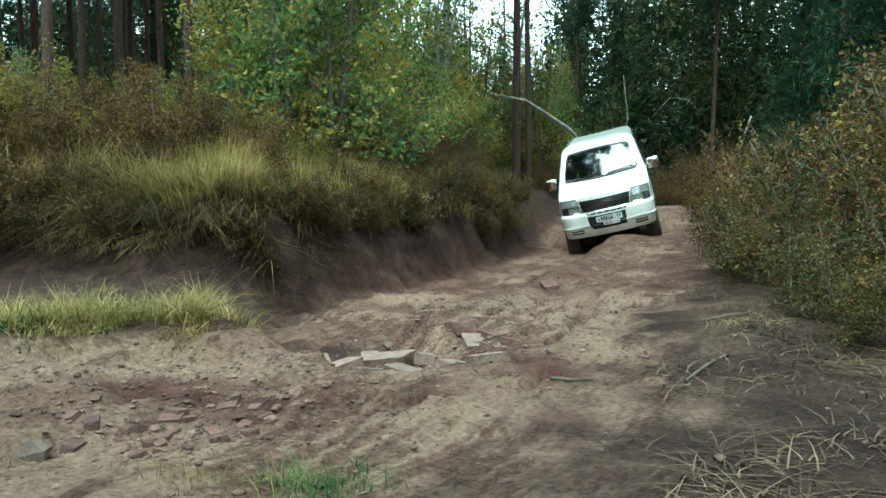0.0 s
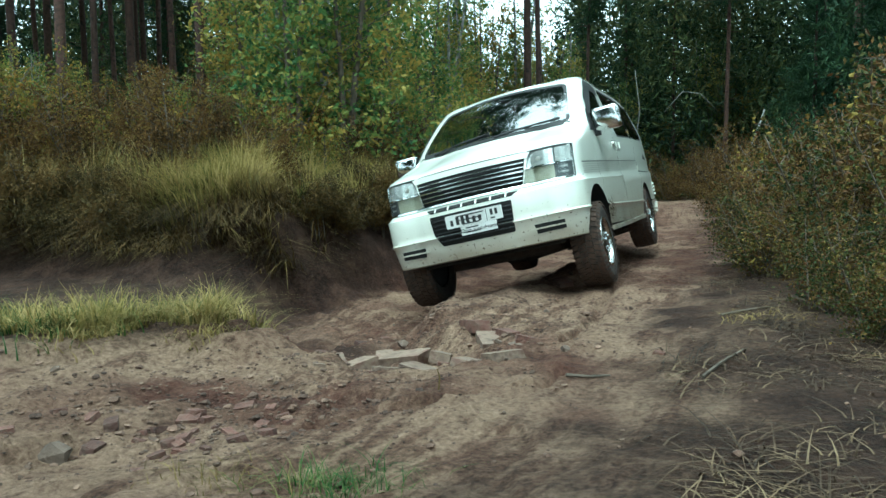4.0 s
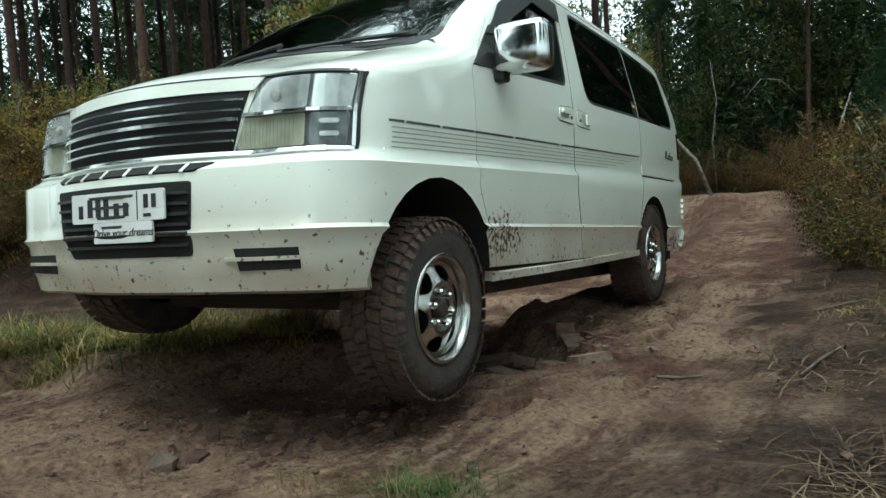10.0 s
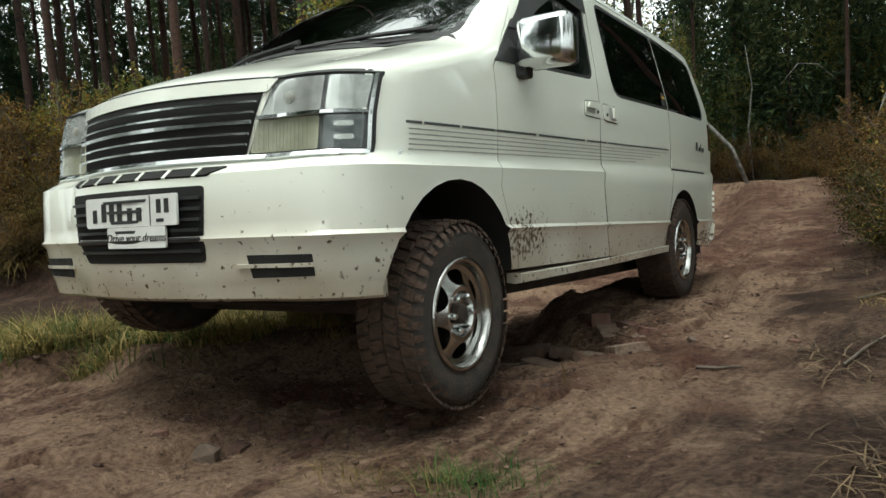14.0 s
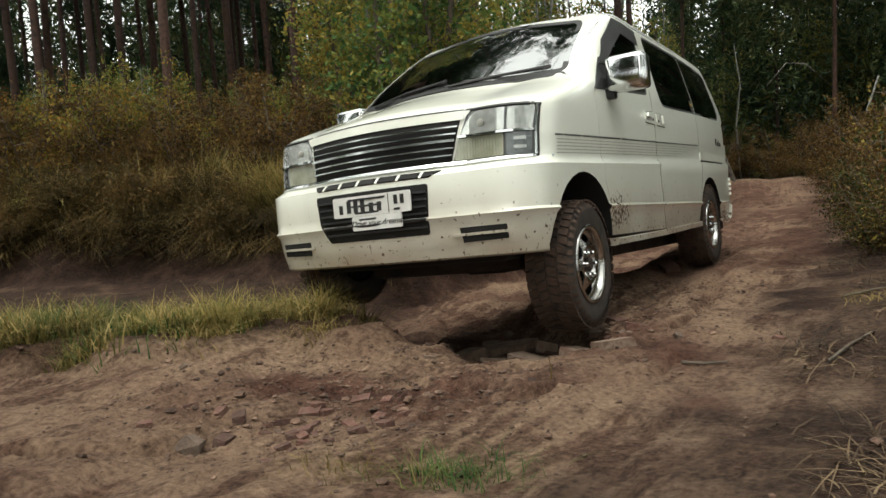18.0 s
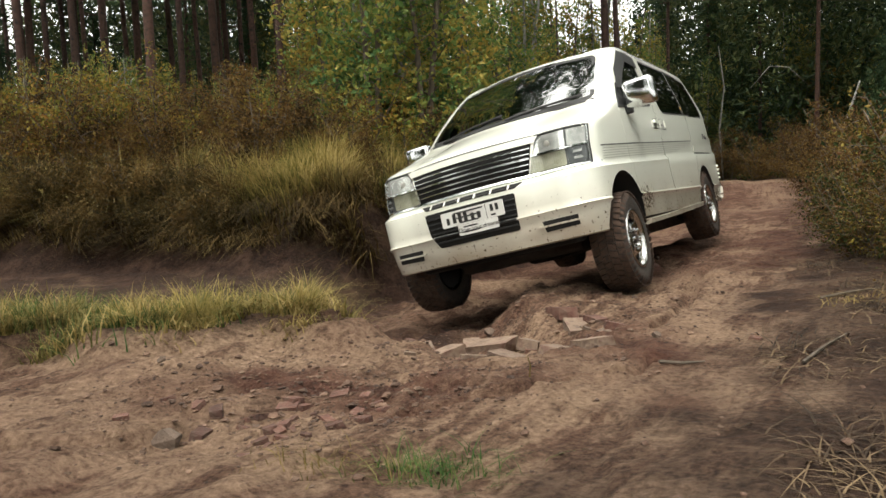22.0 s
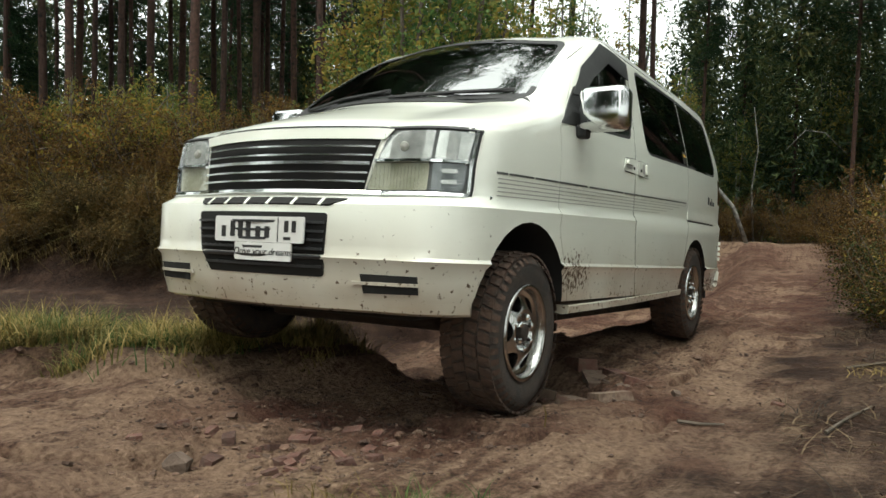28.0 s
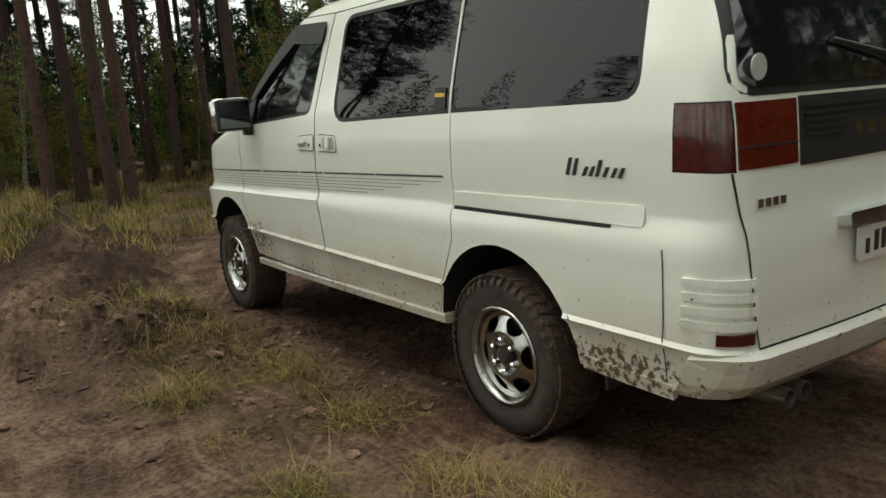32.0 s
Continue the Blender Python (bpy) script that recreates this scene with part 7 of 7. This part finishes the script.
    grass_patch("verge_blades", "long green blades at the foot of the briars", 80, lambda x, y: np.exp(-(((x - 1.75) / 0.4) ** 2 + ((y - 2.5) / 0.5) ** 2)), (0.8, 1.4), (2.6, 3.8), 0.10, 0.22, 1.2, 0.007, GREENGRASS, 80, 0.16)
    grass_patch("verge_green", "green grass under the briars", 3600, lambda x, y: smoothstep(0.7, 1.4, rdg(x, y)), (0.5, 1.0), (6, 10), 0.08, 0.26, 1.3, 0.007, GREENGRASS, 68, 0.12)
    grass_patch("verge_litter", "brown bent stems and litter under the briars", 16000, lambda x, y: smoothstep(-0.2, 0.6, rdg(x, y)), (0.3, 1.0), (5.5, 9.5), 0.04, 0.12, 3.0, 0.008, LITTER, 71, 0.12, None, 0.45)
    grass_patch("verge_far", "dry grass beside the track", 16000, lambda x, y: smoothstep(1.7, 2.6, trk(x, y)) * smoothstep(7, 4, trk(x, y)) * (rdg(x, y) > 0), (2, 9), (9, 26), 0.2, 0.5, 0.9, 0.014, OLIVEGRASS, 69, 0.2)
    grass_patch("verge_tufts", "grass tufts on the verge the camera stands on", 5200, lambda x, y: smoothstep(-0.35, 0.0, rdg(x, y)) * smoothstep(0.8, 0.2, rdg(x, y)), (-4.5, -4), (0.2, 1.4), 0.08, 0.24, 1.5, 0.006, OLIVEGRASS, 72, 0.07)
    grass_patch("verge_dry_tufts", "dry tufts on the verge the camera stands on", 7500, lambda x, y: smoothstep(-0.4, 0.0, rdg(x, y)) * smoothstep(0.8, 0.2, rdg(x, y)), (-4.5, -4), (0.2, 1.4), 0.06, 0.22, 1.6, 0.005, DRYGRASS, 73, 0.09)
    grass_patch("clearing_grass", "yellowing grass on the clearing before the pines", 34000, lambda x, y: smoothstep(1.8, 2.8, trk(x, y)) * (np.hypot(x, y) > 8.2), (-20, -16), (-4, 4.5), 0.12, 0.4, 0.9, 0.016, PALEGRASS, 74, 0.2)


build_forest()
build_far_woods()
build_shrubs()
build_grass()

# ---- loose bricks, stones and clods ----
BRICK = surface("broken_brick", [(0.050, 0.026, 0.019), (0.105, 0.046, 0.033), (0.115, 0.074, 0.054)], 0.9, 0, 16, bump=0.6, bump_scale=45, per="object", spread=0.4)
PALEBRICK = surface("sandy_brick", [(0.085, 0.054, 0.040), (0.185, 0.130, 0.095), (0.12, 0.066, 0.049)], 0.9, 0, 14, bump=0.5, bump_scale=45, per="object", spread=0.25)
STONE = surface("dusty_stone", [(0.070, 0.046, 0.034), (0.150, 0.105, 0.078)], 0.9, 0, 14, bump=0.6, bump_scale=40, per="object", spread=0.25)
CLOD = surface("soil_clod", [(0.036, 0.019, 0.013), (0.092, 0.052, 0.035), (0.165, 0.105, 0.072)], 0.95, 0, 9, bump=0.7, bump_scale=60, per="island", spread=0.4)


def lump_mesh(seed, sx, sy, sz, material, boxy):
    """A broken lump: the hull of points on a box or a pebble."""
    r = random.Random(seed)
    bm = bmesh.new()
    if boxy:
        # a brick with chipped corners and one broken end
        for i in range(8):
            c = Vector((1 if i & 1 else -1, 1 if i & 2 else -1, 1 if i & 4 else -1))
            for k in range(3):
                v = c.copy()
                v[k] *= 1 - r.uniform(0.08, 0.30) * (0.5 if k < 2 else 1)
                if c.x > 0:
                    v.x *= r.uniform(0.6, 1.0)
                bm.verts.new((v.x * sx / 2, v.y * sy / 2, v.z * sz / 2))
    for k in range(0 if boxy else 16):
        v = Vector((r.gauss(0, 1), r.gauss(0, 1), r.gauss(0, 1))).normalized()
        bm.verts.new((v.x * sx / 2, v.y * sy / 2, v.z * sz / 2))
    bmesh.ops.convex_hull(bm, input=bm.verts)
    loose = [v for v in bm.verts if not v.link_faces]
    bmesh.ops.delete(bm, geom=loose, context="VERTS")
    me = bpy.data.meshes.new("lump")
    bm.to_mesh(me)
    bm.free()
    me.materials.append(material)
    return me


def build_rubble():
    r = random.Random(77)
    bricks = [lump_mesh(200 + k, 0.17, 0.11, 0.065, BRICK, True) for k in range(4)]
    pale = [lump_mesh(210 + k, 0.25, 0.12, 0.065, PALEBRICK, True) for k in range(3)]
    stones = [lump_mesh(220 + k, 0.13, 0.10, 0.08, STONE, False) for k in range(3)]

    def lay(me, x, y, s, name, label, group, sink=0.55, cat="brick"):
        z = ground_z(x, y)
        ob = new(name, me)
        ob.matrix_basis = pose(x, y, z + 0.030 * s * (1 - 1.3 * sink), r.uniform(-14, 14), r.uniform(-14, 14), r.uniform(0, 360))
        ob.scale = (s, s, s)
        tagged(ob, label, cat, group)

    red_spots = [(0.11, 4.66, 1.3), (0.37, 4.10, 0.8), (-1.01, 2.82, 0.9), (-1.08, 2.72, 0.6), (-0.95, 2.84, 0.7), (-0.98, 2.68, 0.8), (-0.76, 2.59, 0.7), (-1.02, 2.53, 0.6), (-0.73, 2.79, 0.6), (-0.69, 5.75, 1.0), (0.92, 6.64, 1.2), (0.09, 4.06, 0.9), (0.29, 4.41, 0.9), (-0.67, 2.86, 0.6)]
    for x, y, s in red_spots:
        lay(r.choice(bricks), x, y, s * (0.6 if y < 3 else 0.9), "broken_brick", "broken red brick half sunk in the track", "broken bricks", 0.75)
    for k in range(46):
        x, y = r.gauss(-0.25, 0.45), r.gauss(4.45, 0.6)
        if k % 2:
            x, y = r.gauss(-0.95, 0.28), r.gauss(2.72, 0.16)
        lay(r.choice(bricks if k % 3 or k % 2 else pale), x, y, r.uniform(0.2, 0.48), "broken_brick", "broken brick fragment in the washed-out gully", "broken bricks", 0.8)
    for x, y, s in ((-0.68, 4.15, 1.3), (-0.60, 4.45, 1.1), (-0.31, 4.50, 1.2), (-0.08, 4.43, 1.0), (0.18, 4.40, 1.0), (-0.30, 4.0, 1.2), (-0.17, 3.80, 1.0), (0.04, 3.9, 0.8), (0.22, 3.7, 0.8), (-0.45, 4.75, 0.9)):
        lay(r.choice(pale), x, y, s, "sandy_brick", "sand-coated brick slab in the gully", "sandy bricks")
    for x, y, s in ((-1.33, 2.47, 1.15), (0.51, 3.70, 0.5), (-0.35, 5.0, 0.8), (0.30, 4.59, 0.6), (0.6, 5.2, 0.5), (-1.7, 3.2, 0.4), (1.1, 7.4, 0.6)):
        lay(r.choice(stones), x, y, s, "stone", "dusty brown stone on the track", "stones on the track", 0.35, "stone")
    # clods and gravel, too many to count
    rng = np.random.default_rng(9)
    bases = []
    for k in range(5):
        me = lump_mesh(300 + k, 1, 1, 0.7, CLOD, False)
        v = np.zeros(len(me.vertices) * 3)
        me.vertices.foreach_get("co", v)
        bases.append((v.reshape(-1, 3), [tuple(p.vertices) for p in me.polygons]))
        bpy.data.meshes.remove(me)
    verts, faces, off = [], [], 0
    n = 10400
    gx = np.concatenate([rng.normal(-0.35, 0.55, 1500), rng.normal(-0.9, 0.45, 1100), rng.uniform(-5.5, 2.2, 1400), rng.normal(0.2, 0.6, 500), rng.normal(-3.6, 0.8, 700)])
    gy = np.concatenate([rng.normal(4.6, 0.75, 1500), rng.normal(2.95, 0.35, 1100), rng.uniform(-4.0, 9.0, 1400), rng.normal(5.8, 0.8, 500), rng.normal(-2.9, 0.9, 700)])
    gx, gy = np.concatenate([gx, gx + rng.normal(0, 0.12, len(gx))]), np.concatenate([gy, gy + rng.normal(0, 0.12, len(gy))])
    gz = height(gx, gy)
    size = np.minimum(0.055, 0.005 + rng.exponential(0.0075, n)) * np.where((gy < -1.2) & (gx < -2.2), 2.0, 1.0)
    for x, y, z, s in zip(gx, gy, gz, size):
        b, f = bases[rng.integers(0, 5)]
        a = rng.uniform(0, 6.28)
        c, q = math.cos(a), math.sin(a)
        verts.append(np.stack([b[:, 0] * c - b[:, 1] * q, b[:, 0] * q + b[:, 1] * c, b[:, 2]], 1) * s * np.array([1, 1, rng.uniform(0.6, 1)]) + (x, y, z + 0.1 * s))
        faces += [tuple(off + i for i in p) for p in f]
        off += len(b)
    tagged(new("soil_clods", mesh_from("soil_clods", np.concatenate(verts), faces, CLOD)), "crumbled soil clods and gravel on the track", "clods", kind="stuff")
    # fallen sticks
    for x, y, a, ln in ((1.0, 3.15, 48, 0.42), (1.5, 4.4, 20, 0.4), (-0.55, 6.6, 60, 0.35), (0.45, 3.2, 15, 0.2)):
        c, q = math.cos(radians(a)), math.sin(radians(a))
        pts = [(x + c * t, y + q * t, ground_z(x + c * t, y + q * t) + 0.012) for t in (0, ln * 0.5, ln)]
        tagged(new("stick", solid(rod(pts, [0.008, 0.007, 0.004], 5), TWIG)), "thin dry stick lying on the ground", "stick", "fallen sticks")
    # a pale upright straw in the track
    z = ground_z(-0.08, 3.05)
    tagged(new("straw", solid(rod([(-0.08, 3.05, z - 0.01), (-0.075, 3.05, z + 0.05), (-0.085, 3.05, z + 0.085)], [0.004, 0.004, 0.002], 4), DRYGRASS)), "short pale straw standing in the track", "straw")
    # long stems bent over the track from the briars
    for k in range(16):
        x, y = r.uniform(2.5, 3.1), r.uniform(3.4, 7.5)
        a = radians(r.uniform(130, 230))
        ln, h = r.uniform(0.5, 1.0), r.uniform(0.15, 0.5)
        z = ground_z(x, y)
        pts = [(x + math.cos(a + 0.25 * t) * ln * t, y + math.sin(a + 0.25 * t) * ln * t, z + h * math.sin(2.5 * t) - 0.02) for t in [i / 8 for i in range(9)]]
        tagged(new("dry_stalk", solid(rod(pts, [0.005 - 0.004 * i / 8 for i in range(9)], 4), LITTER if k % 2 else DRYGRASS)), "long dry stem bent over from the briars", "stem", "bent stems")


build_rubble()

# ---- the van on its way ----
VAN = build_van()
HUB_Z = {True: 0.295, False: 0.415}
WHEELS = []
for _y in (AXLE_F, -AXLE):
    for _s in (-1, 1):
        _w = wheel(_s)
        _w.parent = VAN
        _w.scale = (0.96, 0.93, 0.93)
        _w.location = (_s * 0.750, _y, HUB_Z[_y > 0])
        WHEELS.append((_w, _s, _y))


def motions():
    walk(VAN, CAR)
    # wheels: rolled by the way travelled, the front pair steered
    times = [t for t, m in CAR]
    run, roll = 0.0, [0.0]
    for (t0, a), (t1, b) in zip(CAR, CAR[1:]):
        step = b.translation - a.translation
        run += step.dot((a.to_3x3() @ Vector((0, 1, 0)))) / ROLL_R
        roll.append(run)
    fine = []
    for (t0, r0), (t1, r1) in zip(zip(times, roll), zip(times[1:], roll[1:])):
        n = max(1, int(abs(r1 - r0) / 1.0) + 1)
        fine += [(t0 + (t1 - t0) * k / n, r0 + (r1 - r0) * k / n) for k in range(n)]
    fine.append((times[-1], roll[-1]))
    for ob, s, y in WHEELS:
        rows = []
        for t, r in fine:
            steer = radians(float(np.interp(t, STEER_T, STEER_A))) if y > 0 else 0.0
            drop = float(np.interp(t, DROP_T, DROP[(s, y > 0)]))
            rows.append((t, Matrix.Translation((s * 0.750, y, HUB_Z[y > 0] + drop)) @ Matrix.Rotation(steer, 4, "Z") @ Matrix.Rotation(-r, 4, "X")))
        walk(ob, rows)


STEER_T, STEER_A = [0, 32], [0, 0]
DROP_T = [0, 3, 6, 9, 11, 17, 20, 25, 27.5, 28.5, 29, 30, 31, 32]
DROP = {(-1, True): [0, 0, 0, 0, 0, 0, 0, 0, 0, 0.03, 0.08, 0.05, 0.01, 0], (1, True): [0, 0.04, 0.16, 0.20, 0.22, 0.22, 0.11, 0.10, 0.21, 0.18, 0.13, 0.10, 0.05, 0], (-1, False): [0, 0, 0, 0, 0, 0, 0, 0, 0, 0, 0, -0.02, -0.04, -0.06], (1, False): [0] * 14}
motions()
